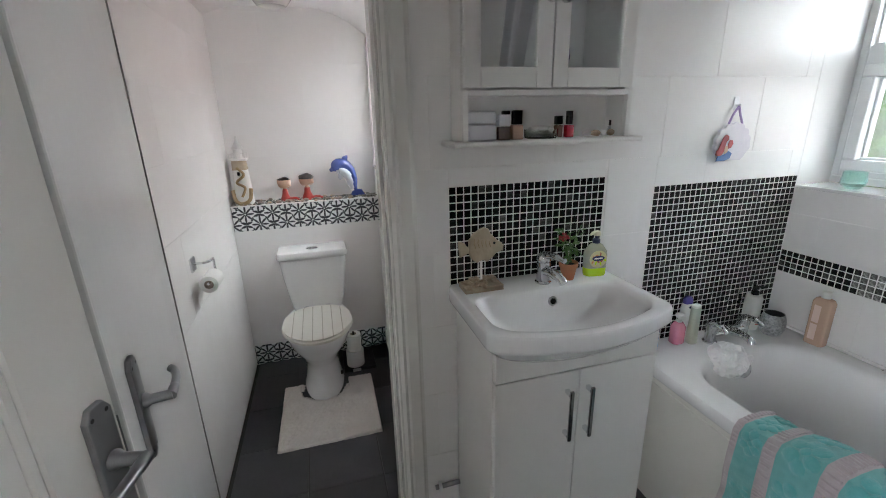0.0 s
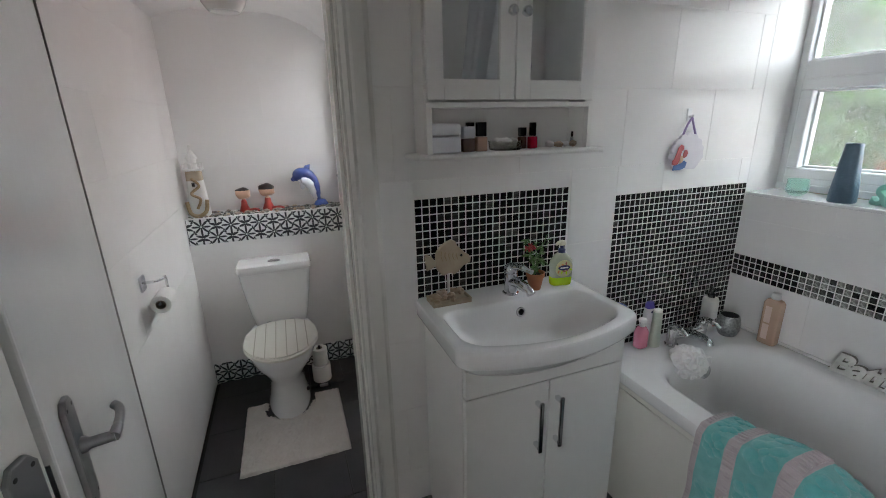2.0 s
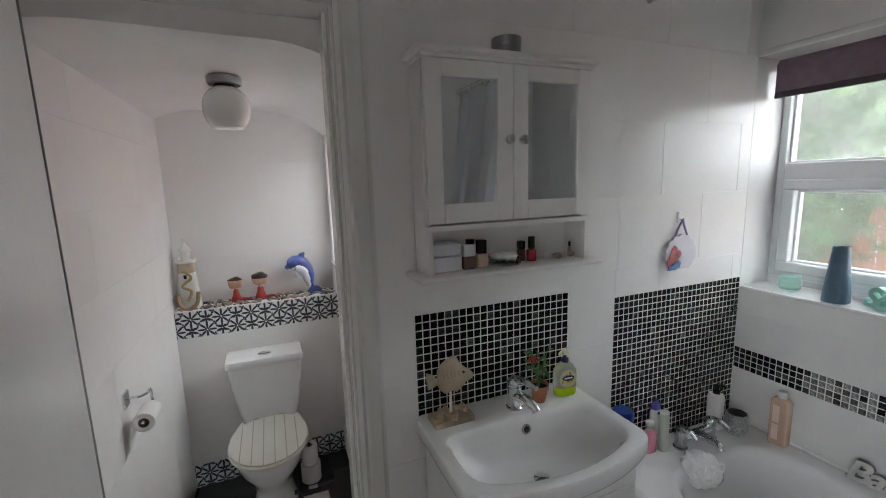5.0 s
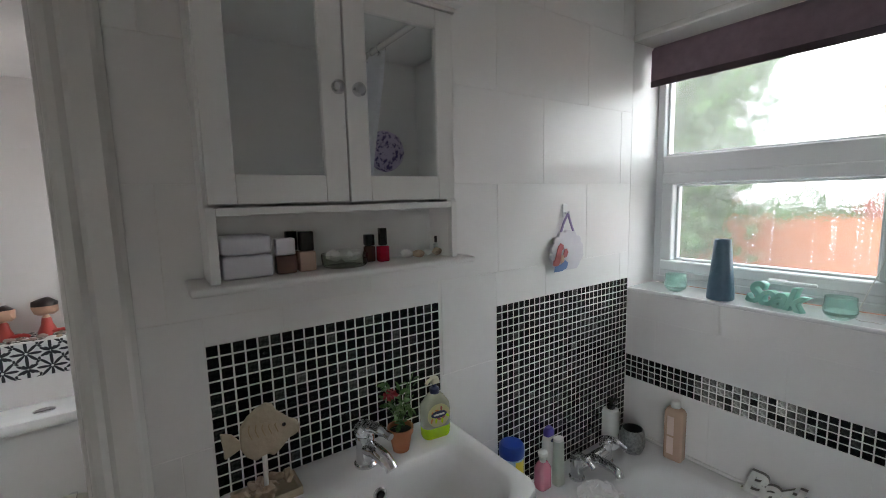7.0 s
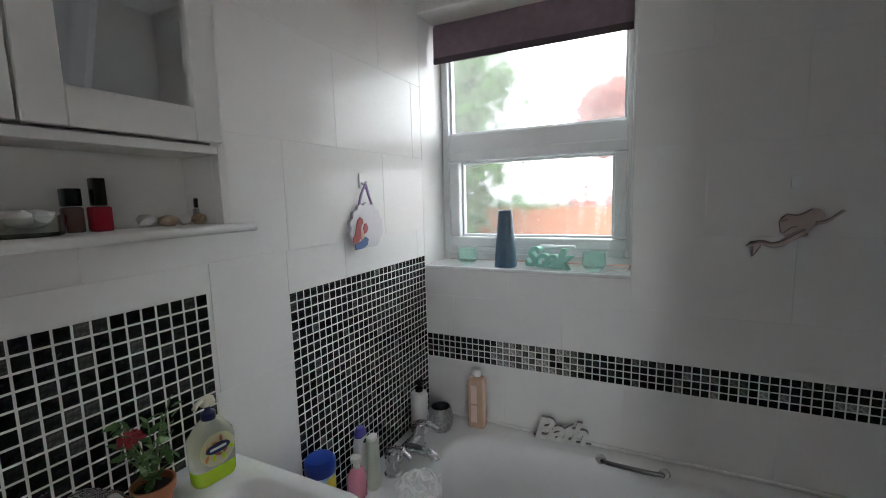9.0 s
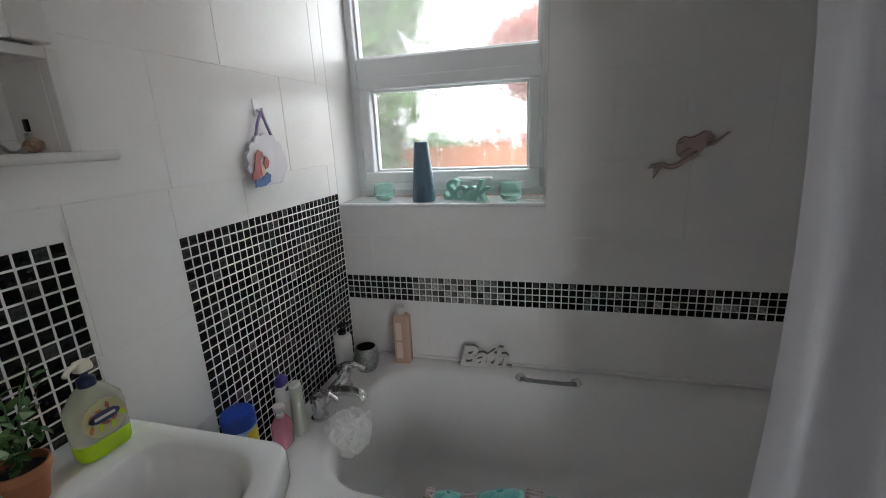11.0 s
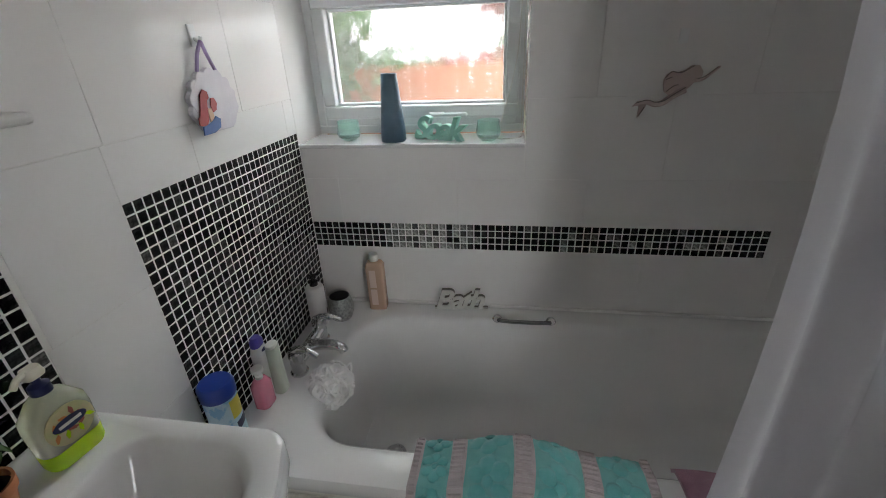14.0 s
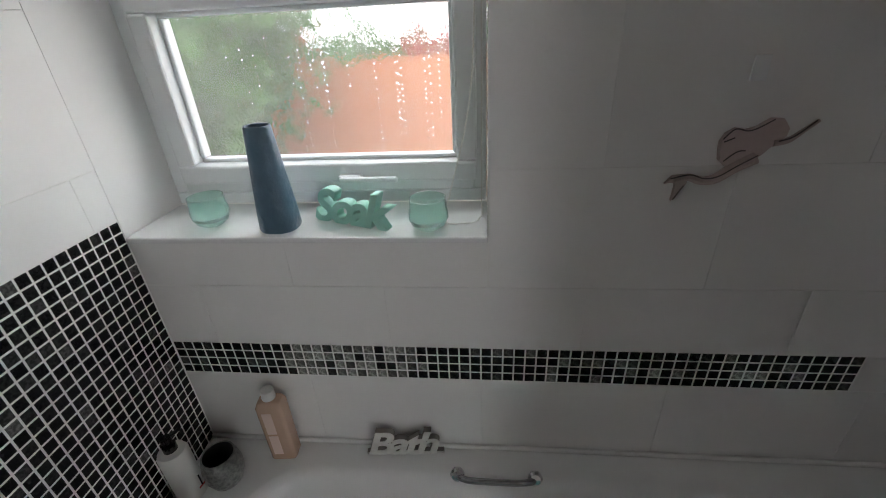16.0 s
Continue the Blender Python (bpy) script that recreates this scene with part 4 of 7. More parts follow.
part("groove", loft(bmesh.new(), [egg(TX, 2.025, 2.442, 0.175, 0.4075), egg(TX, 2.025, 2.442, 0.175, 0.4100)], True, True), LID_GROOVE, lidp, "brownish groove between the planks")
cuts = [-0.1775, -0.125, -0.075, -0.025, 0.025, 0.075, 0.125, 0.1775]
for u0, u1 in zip(cuts, cuts[1:]):
    lo, hi = [], []
    for k in range(21):
        x = TX + max(u0 + 0.0024, -0.1768) + (min(u1 - 0.0024, 0.1768) - max(u0 + 0.0024, -0.1768)) * k / 20
        sp = lid_span(x)
        if sp:
            lo.append((x, sp[0] + 0.001))
            hi.append((x, sp[1] - 0.001))
    b = prism(lo + hi[::-1], Matrix.Translation((0, 0, 0.4075)), 0.0055)
    part("plank", b, LID, lidp)
b = loft(bmesh.new(), [oblong(TX + 0.006, 2.53, 0.135, 0.070, 0.03, 0.385, 6), oblong(TX + 0.006, 2.53, 0.150, 0.078, 0.03, 0.45, 6), oblong(TX + 0.006, 2.528, 0.172, 0.085, 0.028, 0.60, 6),
                       oblong(TX + 0.006, 2.525, 0.182, 0.088, 0.026, 0.70, 6)], True, True)
part("cistern", b, CERAMIC, wc, smooth=True)
b = loft(bmesh.new(), [oblong(TX + 0.006, 2.522, 0.184, 0.090, 0.026, 0.701, 6), oblong(TX + 0.006, 2.521, 0.192, 0.095, 0.028, 0.709, 6), oblong(TX + 0.006, 2.521, 0.192, 0.095, 0.028, 0.732, 6),
                       oblong(TX + 0.006, 2.521, 0.186, 0.090, 0.026, 0.742, 6), oblong(TX + 0.006, 2.521, 0.15, 0.06, 0.026, 0.746, 6)], True, True)
part("cistern_lid", b, CERAMIC, wc, smooth=True)
b = bmesh.new()
loft(b, [[(TX + 0.006 + r * 1.4 * math.cos(a), 2.495 + r * math.sin(a), z) for a in [2 * math.pi * k / 24 for k in range(24)]] for r, z in ((0.024, 0.744), (0.024, 0.749), (0.020, 0.752))], True, True)
part("flush_button", b, CHROME, wc, "oval chrome flush button", smooth=True)
for x in (-0.06, 0.06):
    part("hinge", turned(bmesh.new(), (TX + x, 2.452, 0.386), [(0.014, 0), (0.014, 0.022), (0, 0.026)], 14), CHROME, wc, smooth=True)
part("bolt_cap", turned(bmesh.new(), (TX + 0.098, 2.27, 0.05), [(0.010, 0), (0.012, 0.006), (0.008, 0.016), (0, 0.018)], 12), RUBBER, wc, smooth=True)

# ---- shower curtain and rail ----
rail = thing("curtain_rail", (1.245, 0.4, 2.19), "white shower curtain rail", "curtain rail")
part("pole", tube(bmesh.new(), [(1.245, END_Y, 2.19), (1.245, WALL_Y - 0.004, 2.19)], 0.0125, 14), GLOSS, rail, smooth=True)
bm = bmesh.new()
NS, NZ = 150, 14
cols = []
for i in range(NS + 1):
    u = i / NS
    y = 0.274 - u * 0.65
    col = []
    for k in range(NZ + 1):
        w = k / NZ
        z = 0.22 + (2.165 - 0.22) * w
        amp = 0.032 * (0.55 + 0.45 * math.sin(2.2 * u * 6 + 0.4)) * (1.1 - 0.35 * w) * min(1, u * 9 + 0.12)
        over = max(0.0, z - 0.62)
        x = 1.078 + 0.115 * over - amp * (0.5 + math.sin(u * 6.28 * 5.5 + 0.5 + 0.35 * w)) * 1.1 - 0.006 * (1 + math.sin(u * 31 + 3 * w))
        col.append(bm.verts.new((x, y - 0.05 * math.sin(math.pi * min(1.0, over / 1.4)) * (1 - u) + 0.012 * math.sin(u * 20 + 2 * w) * u - 0.010 * (1 - w), z)))
    cols.append(col)
for i in range(NS):
    for k in range(NZ):
        bm.faces.new((cols[i][k], cols[i + 1][k], cols[i + 1][k + 1], cols[i][k + 1]))
bmesh.ops.solidify(bm, geom=bm.faces[:], thickness=0.0015)
curtain = thing("shower_curtain", (1.045, -0.05, 0.22), "white fabric shower curtain drawn to one end, hanging outside the bath", "shower curtain")
part("fabric", bm, CURTAIN, curtain, smooth=True)
for k in range(9):
    y = 0.235 - k * 0.072
    b = tube(bmesh.new(), [(1.245 + 0.022 * math.cos(a), y, 2.182 + 0.022 * math.sin(a)) for a in [2 * math.pi * i / 16 for i in range(17)]], 0.0022, 6)
    part("ring", b, CHROME, curtain, smooth=True)

# ---- ceiling lamp of the toilet ----
LAMP = (-0.073, 1.82)
lamp = thing("ceiling_lamp", (*LAMP, 1.82), "unlit ceiling lamp with an opal glass globe and steel base", "lamp")
b = turned(bmesh.new(), (*LAMP, 1.962), [(0.050, 0), (0.0545, 0.003), (0.0545, 0.024), (0.050, 0.029), (0, 0.034)], 32)
part("base", b, LAMP_STEEL, lamp, "brushed steel base", smooth=True)
part("neck", turned(bmesh.new(), (*LAMP, 1.945), [(0.034, 0), (0.034, 0.017), (0, 0.0172)], 24), RUBBER, lamp, smooth=True)
b = turned(bmesh.new(), (*LAMP, 1.82), [(0, 0.003), (0.038, 0.002), (0.046, 0.0), (0.052, 0.004), (0.066, 0.024), (0.0745, 0.050), (0.0755, 0.070), (0.072, 0.092), (0.062, 0.112), (0.048, 0.126), (0.034, 0.130), (0.034, 0.134)], 40)
part("globe", b, OPAL, lamp, smooth=True)

# ---- roller blind ----
blind = thing("roller_blind", (1.94, 0.925, 1.90), "mauve fabric roller blind, drawn down a little", "blind")
b = tube(bmesh.new(), [(1.938, WIN_Y0 + 0.012, 2.030), (1.938, WALL_Y - 0.018, 2.030)], 0.020, 16)
part("roll", b, BLIND, blind, smooth=True)
part("fabric", box(1.916, 1.9175, WIN_Y0 + 0.012, WALL_Y - 0.016, 1.925, 2.035), BLIND, blind)
part("hem_bar", box(1.912, 1.921, WIN_Y0 + 0.012, WALL_Y - 0.016, 1.903, 1.926, 0.003), BLIND_HEM, blind, "dark hem bar")
b = tube(bmesh.new(), bent([(1.93, 0.588, 2.02), (1.935, 0.590, 1.7), (1.928, 0.600, 1.40), (1.90, 0.640, 1.22), (1.885, 0.655, 1.162), (1.875, 0.62, 1.158), (1.90, 0.585, 1.160), (1.935, 0.582, 1.24), (1.940, 0.580, 2.02)]), 0.0016, 5)
part("cord", b, GLOSS, blind, "white beaded pull cord")

# ---- colours of the small things ----
BEIGE_WOOD = material("pale driftwood", (0.52, 0.44, 0.33), 0.8, other=(0.40, 0.32, 0.23), scale=14, bump=0.7, fine=90)
SHELLS = material("beige shells", (0.58, 0.46, 0.34), 0.55, other=(0.30, 0.20, 0.13), scale=60, bump=0.4)
ROPE = material("natural rope", (0.44, 0.33, 0.20), 0.95, other=(0.30, 0.22, 0.12), scale=40, bump=1.0, fine=300)
TERRACOTTA = material("terracotta", (0.50, 0.20, 0.10), 0.8, other=(0.42, 0.16, 0.08), scale=14, bump=0.3)
SOIL = material("dark potting soil", (0.03, 0.02, 0.015), 0.95, bump=1.0, fine=120)
PLANT = material("house plant leaf", (0.10, 0.20, 0.05), 0.45, other=(0.05, 0.12, 0.03), scale=30)
PETAL = material("red flower petal", (0.42, 0.03, 0.04), 0.55, other=(0.28, 0.02, 0.03), scale=30)
CLEAR = material("clear plastic", (0.92, 0.95, 0.90), 0.06, glass=1.0, ior=1.25, rvar=0.03, other=(0.9, 0.93, 0.88))
LIME = material("lime liquid soap", (0.52, 0.75, 0.02), 0.2, other=(0.46, 0.68, 0.02), scale=10, under=0.4)
SOAP_CLEAR = material("clear tinted bottle", (0.95, 0.97, 0.84), 0.08, glass=0.65, ior=1.2, other=(0.90, 0.93, 0.72), scale=10)
CREAM_CAP = material("cream plastic cap", (0.78, 0.74, 0.60), 0.35)
ORANGE_PRINT = material("orange print", (0.62, 0.24, 0.07), 0.4)
RED_PRINT = material("dull red print", (0.38, 0.10, 0.08), 0.4)
NAVY = material("navy print", (0.015, 0.02, 0.09), 0.35)
LABEL_TAN = material("tan printed label", (0.62, 0.50, 0.30), 0.4, other=(0.45, 0.50, 0.25), scale=60)
BLUE_LID = material("blue plastic lid", (0.015, 0.06, 0.36), 0.3, other=(0.012, 0.05, 0.30))
WIPES = material("pale blue printed tub", (0.50, 0.68, 0.80), 0.3, other=(0.25, 0.50, 0.74), scale=22, lo=0.5, hi=0.55)
YELLOW = material("yellow print", (0.80, 0.66, 0.06), 0.4)
PINK = material("pink soap", (0.78, 0.30, 0.40), 0.15, other=(0.72, 0.26, 0.36), scale=9, under=0.3, coat=0.4)
SAGE = material("pale sage plastic", (0.52, 0.56, 0.48), 0.3, other=(0.48, 0.52, 0.44))
MILK = material("white bottle plastic", (0.78, 0.77, 0.75), 0.28)
PURPLE = material("violet cap", (0.09, 0.07, 0.36), 0.3)
PEACH = material("peach bath soak", (0.62, 0.43, 0.32), 0.2, other=(0.57, 0.38, 0.28), scale=9, coat=0.3)
PINK_LABEL = material("pale pink label", (0.80, 0.62, 0.55), 0.5)
GLITTER = material("silver crackle glass", (0.55, 0.57, 0.56), 0.28, 0.8, other=(0.22, 0.23, 0.23), scale=120, bump=0.9, fine=160)
DARK_IN = material("dark inside", (0.03, 0.03, 0.03), 0.6)
SIGN_GREY = material("whitewashed wood", (0.80, 0.79, 0.76), 0.7, other=(0.52, 0.51, 0.48), scale=20, bump=0.3)
SIGN_EDGE = material("dark stained edge", (0.24, 0.22, 0.20), 0.7, other=(0.18, 0.16, 0.15), scale=20)
MINT = material("mint painted wood", (0.36, 0.68, 0.58), 0.55, other=(0.30, 0.60, 0.51), scale=20, bump=0.2)
MINT_GLASS = material("mint green glass", (0.82, 0.99, 0.94), 0.06, glass=0.8, ior=1.3, other=(0.68, 0.97, 0.88), bump=0.7, fine=70)
VASE_BLUE = material("blue-grey hammered ceramic", (0.085, 0.15, 0.205), 0.35, other=(0.065, 0.12, 0.17), scale=30, bump=1.0, fine=85)
PUFF = material("white nylon net", (0.93, 0.93, 0.92), 0.5, other=(0.90, 0.90, 0.90), scale=40, under=0.7)
SHELL_WHITE = material("pearly painted plaque", (0.72, 0.70, 0.74), 0.4, other=(0.62, 0.60, 0.66), scale=20, bump=0.2)
RED = material("red paint", (0.52, 0.04, 0.03), 0.4, other=(0.44, 0.03, 0.03), scale=30)
SKIN = material("flesh-coloured paint", (0.66, 0.42, 0.30), 0.4)
BLACK = material("black gloss paint", (0.012, 0.010, 0.010), 0.25)
PLAQUE_RED = material("faded red paint", (0.45, 0.085, 0.085), 0.5, other=(0.38, 0.07, 0.08), scale=40)
PLAQUE_BLUE = material("faded blue paint", (0.09, 0.18, 0.42), 0.5, other=(0.07, 0.14, 0.36), scale=40)
CAP_PRINT = material("lilac print with dark flowers", (0.55, 0.48, 0.66), 0.5, other=(0.10, 0.07, 0.22), scale=42, lo=0.52, hi=0.58)
RIBBON = material("lilac ribbon", (0.42, 0.33, 0.58), 0.5, other=(0.36, 0.28, 0.52), scale=40)
DOLPHIN = material("glossy blue glaze", (0.035, 0.055, 0.26), 0.15, other=(0.11, 0.16, 0.44), scale=14, coat=0.5)
BELLY = material("white glaze", (0.72, 0.74, 0.80), 0.15, coat=0.4)
DUSK_PINK = material("dull pink resin", (0.56, 0.45, 0.43), 0.5, other=(0.48, 0.38, 0.365), scale=30, bump=0.2)
FADED = material("faded dark paint", (0.11, 0.085, 0.085), 0.6)
PEBBLE = material("pebble", (0.34, 0.26, 0.22), 0.6, other=(0.16, 0.12, 0.11), scale=30, spread=0.55)
GRAVEL = mosaic_material("mottled beach pebbles", joined=True, bright=2.0)
POLISH = material("red nail polish", (0.35, 0.01, 0.03), 0.12, coat=0.5)
NUDE = material("beige make-up", (0.60, 0.42, 0.33), 0.25)
BROWN_GLASS = material("brown glass", (0.16, 0.10, 0.08), 0.12, coat=0.5)
TIN_WHITE = material("white lacquer", (0.70, 0.70, 0.74), 0.28)
TEAL = material("turquoise terry", (0.15, 0.50, 0.49), 0.95, other=(0.10, 0.41, 0.40), scale=45, bump=1.0, fine=420, sheen=0.5)
PALE_TEAL = material("pale turquoise towel ground", (0.19, 0.51, 0.49), 0.95, other=(0.14, 0.42, 0.41), scale=45, bump=0.8, fine=420, sheen=0.4)
GREY_TERRY = material("grey-mauve ribbed towel", (0.56, 0.49, 0.50), 0.95, other=(0.46, 0.39, 0.40), scale=40, bump=0.8, fine=300, sheen=0.4)
PINK_TERRY = material("dusky pink terry", (0.42, 0.22, 0.29), 0.95, other=(0.34, 0.17, 0.23), scale=45, bump=1.0, fine=380, sheen=0.5)


def banded(name, bands, height):
    """Paint in level bands, from the base up."""
    m = bpy.data.materials.new(name)
    m.use_nodes = True
    nt = m.node_tree
    sep = nt.nodes.new("ShaderNodeSeparateXYZ")
    nt.links.new(nt.nodes.new("ShaderNodeTexCoord").outputs["Object"], sep.inputs[0])
    cr = nt.nodes.new("ShaderNodeValToRGB")
    cr.color_ramp.interpolation = "CONSTANT"
    els = cr.color_ramp.elements
    els[0].color = (*bands[0][1], 1)
    els[1].position, els[1].color = bands[1][0], (*bands[1][1], 1)
    for p, c in bands[2:]:
        els.new(p).color = (*c, 1)
    nt.links.new(ramp(nt, sep.outputs[2], 0, height, 0, 1), cr.inputs[0])
    nt.links.new(cr.outputs[0], nt.nodes["Principled BSDF"].inputs["Base Color"])
    nt.nodes["Principled BSDF"].inputs["Roughness"].default_value = 0.3
    return m


FIGURE = banded("painted figurine", ((0.0, (0.42, 0.05, 0.04)), (0.50, (0.60, 0.38, 0.27)), (0.84, (0.02, 0.012, 0.012))), 0.145)
COTTON = material("cotton pads", (0.82, 0.81, 0.80), 0.9, bump=0.5, fine=150)

EAST = Matrix(((0, 0, -1, 0), (-1, 0, 0, 0), (0, 1, 0, 0), (0, 0, 0, 1)))      # u to the south, v up, out of the window wall
NORTH = Matrix(((1, 0, 0, 0), (0, 0, -1, 0), (0, 1, 0, 0), (0, 0, 0, 1)))      # u to the east, v up, out of the basin wall


def blob(bm, at, r, seed, rough=0.25, squash=(1, 1, 1), turn=0.0):
    """An uneven rounded lump, for a pebble or a shell."""
    rng = random.Random(seed)
    ret = bmesh.ops.create_icosphere(bm, subdivisions=2, radius=1.0)
    off = Vector((rng.uniform(0, 9), rng.uniform(0, 9), rng.uniform(0, 9)))
    q = Euler((0, 0, turn)).to_matrix()
    for v in ret["verts"]:
        d = 1 + rough * noise.noise(v.co * 1.6 + off)
        v.co = Vector(at) + q @ Vector((v.co.x * squash[0], v.co.y * squash[1], v.co.z * squash[2])) * r * d
    return bm


def swirl_shell(bm, at, r, length, turn=0.0):
    """A small pointed sea snail lying on its side."""
    m = Matrix.Translation(at) @ pose(0, 0, 0, 0, 90, math.degrees(turn))
    prof = []
    for k in range(15):
        u = k / 14
        prof.append((max(0.0, r * (1 - u) * (1 + 0.22 * math.sin(u * 30))), length * u))
    prof[0] = (0.0, 0.0)
    turned(bm, None, prof[:1] + [(r * 0.8, 0.001)] + prof[1:-1] + [(0.0, length)], 12, m)
    return bm


def word(name, text, m, size, depth, mat, label, lean=0.25, side=None, bar=True):
    """A free-standing cut-out word on a thin joining bar, with the built-in letters."""
    c = bpy.data.curves.new(name, "FONT")
    c.body, c.size, c.extrude, c.bevel_depth, c.bevel_resolution, c.shear, c.space_character, c.offset = text, size, depth / 2, 0.0012, 1, lean, 0.86, 0.0022
    tmp = bpy.data.objects.new(name, c)
    me = bpy.data.meshes.new_from_object(tmp)
    bpy.data.objects.remove(tmp)
    b = bmesh.new()
    b.from_mesh(me)
    bpy.data.meshes.remove(me)
    us = [v.co.x for v in b.verts]
    if bar:
        box(min(us) - 0.004, max(us) + 0.010, -0.003, 0.005, -depth / 2, depth / 2, 0.0015, bm=b)
    u0 = (min(us) + max(us)) / 2
    bmesh.ops.translate(b, verts=b.verts, vec=(-u0, 0.003, 0))
    if side is not None:
        b.normal_update()
        for f in b.faces:
            f.material_index = 0 if f.normal.z > 0.3 else 1
    bmesh.ops.transform(b, matrix=m, verts=b.verts)
    ob = solo(name, b, mat, label, "word sign")
    if side is not None:
        ob.data.materials.append(side)
    return ob


# ---- on the basin ----
orn = thing("fish_ornament", (0.472, 1.222, TOP), "carved pale driftwood fish on a stick in a tray of shells", "ornament")
b = box(0.412, 0.536, 1.188, 1.256, TOP, TOP + 0.006, 0.001, 1)
for x0, x1, y0, y1 in ((0.412, 0.536, 1.188, 1.193), (0.412, 0.536, 1.251, 1.256), (0.412, 0.417, 1.193, 1.251), (0.531, 0.536, 1.193, 1.251)):
    box(x0, x1, y0, y1, TOP + 0.006, TOP + 0.017, 0.001, 1, bm=b)
part("tray", b, BEIGE_WOOD, orn)
part("stick", tube(bmesh.new(), [(0.474, 1.222, TOP + 0.006), (0.474, 1.222, TOP + 0.10)], 0.0045, 8), MILK, orn)
rng = random.Random(4)
for k in range(26):
    b = blob(bmesh.new(), (rng.uniform(0.424, 0.526), rng.uniform(1.198, 1.246), TOP + 0.012 + rng.uniform(0, 0.014)), rng.uniform(0.009, 0.014), k, 0.7, (1.5, 0.7, 0.7), rng.uniform(0, 6))
    part("shell", b, SHELLS, orn, smooth=True)
prof = [(-0.045, 0.004), (-0.043, 0.030), (-0.030, 0.047), (-0.012, 0.060), (0.006, 0.066), (0.018, 0.060), (0.024, 0.046), (0.034, 0.036), (0.048, 0.022), (0.062, 0.013), (0.066, 0.004), (0.060, 0.000), (0.066, -0.006), (0.060, -0.013),
        (0.044, -0.018), (0.028, -0.034), (0.012, -0.045), (0.004, -0.036), (-0.008, -0.038), (-0.020, -0.044), (-0.036, -0.030), (-0.045, -0.012)]
b = prism(prof, Matrix.Translation((0.478, 1.231, TOP + 0.130)) @ NORTH, 0.018, 0.005)
body = part("fish_body", b, BEIGE_WOOD, orn, smooth=True)
b = prism([(-0.045, 0.004), (-0.058, 0.022), (-0.078, 0.030), (-0.072, 0.004), (-0.074, -0.022), (-0.058, -0.016), (-0.045, -0.010)], Matrix.Translation((0.478, 1.228, TOP + 0.130)) @ NORTH, 0.012, 0.003)
part("tail", b, BEIGE_WOOD, body, smooth=True)
part("eye", turned(bmesh.new(), None, [(0.004, 0), (0.004, 0.001), (0, 0.002)], 10, Matrix.Translation((0.513, 1.2135, TOP + 0.146)) @ pose(0, 0, 0, 90)), BLACK, body)
b = bmesh.new()
for k in range(5):
    tube(b, bent([(0.45 + 0.012 * k, 1.2126, TOP + 0.165 - 0.003 * k), (0.448 + 0.012 * k, 1.2122, TOP + 0.150), (0.453 + 0.012 * k, 1.2126, TOP + 0.135)], 3), 0.0012, 4)
part("scale_grooves", b, ROPE, body)

pot = thing("potted_plant", (0.770, 1.205, TOP), "small terracotta pot with a red-flowered green plant", "plant")
b = turned(bmesh.new(), (0.770, 1.205, TOP), [(0, 0), (0.019, 0), (0.027, 0.042), (0.0275, 0.043), (0.030, 0.043), (0.031, 0.057), (0.028, 0.057), (0.0275, 0.050)], 24)
part("pot", b, TERRACOTTA, pot, smooth=True)
part("soil", turned(bmesh.new(), (0.770, 1.205, TOP + 0.046), [(0.0275, 0), (0.02, 0.004), (0, 0.006)], 16), SOIL, pot)
rng = random.Random(11)
stems, leaves, petals = bmesh.new(), bmesh.new(), bmesh.new()
heads = []
for k in range(9):
    a, d, h = rng.uniform(0, 6.28), rng.uniform(0.01, 0.045), rng.uniform(0.05, 0.125)
    tip = Vector((0.770 + d * math.cos(a), 1.205 + 0.7 * d * math.sin(a), TOP + 0.05 + h))
    heads.append(tip)
    tube(stems, bent([(0.770, 1.205, TOP + 0.05), (0.770 + 0.3 * d * math.cos(a), 1.205, TOP + 0.05 + h * 0.5), tip], 4), 0.0013, 5)
for k in range(90):
    tip = rng.choice(heads) - Vector((0, 0, rng.uniform(0, 0.06)))
    r = rng.uniform(0.008, 0.016)
    q = Euler((rng.uniform(-0.9, 0.9), rng.uniform(-0.9, 0.9), rng.uniform(0, 6.28))).to_matrix()
    leaves.faces.new([leaves.verts.new(tip + q @ Vector(v) * r) for v in ((0, 0, 0), (0.5, -0.42, 0.15), (1.3, -0.25, 0.1), (1.7, 0, -0.1), (1.3, 0.25, 0.1), (0.5, 0.42, 0.15))])
for c in ((0.742, 1.195, TOP + 0.150), (0.752, 1.20, TOP + 0.140), (0.738, 1.205, TOP + 0.138)):
    for k in range(12):
        q = Euler((rng.uniform(-1.2, 1.2), rng.uniform(-1.2, 1.2), k * 0.6)).to_matrix()
        petals.faces.new([petals.verts.new(Vector(c) + q @ Vector(v) * 0.012) for v in ((0, 0, 0), (0.6, -0.4, 0.3), (1.1, 0, 0.2), (0.6, 0.4, 0.3))])
part("stems", stems, PLANT, pot)
part("leaves", leaves, PLANT, pot)
part("flowers", petals, PETAL, pot, "dark red flowers")


def squeeze(at, stages, r=0.012, turn=0.0, n=6):
    """A bottle of oblong rings: (half width, half depth, height)."""
    m = Matrix.Translation(at) @ pose(0, 0, 0, 0, 0, turn)
    rings = [[m @ Vector(p) for p in oblong(0, 0, hx, hy, min(r, hx * 0.95, hy * 0.95), z, n)] for hx, hy, z in stages]
    return loft(bmesh.new(), rings, True, True)


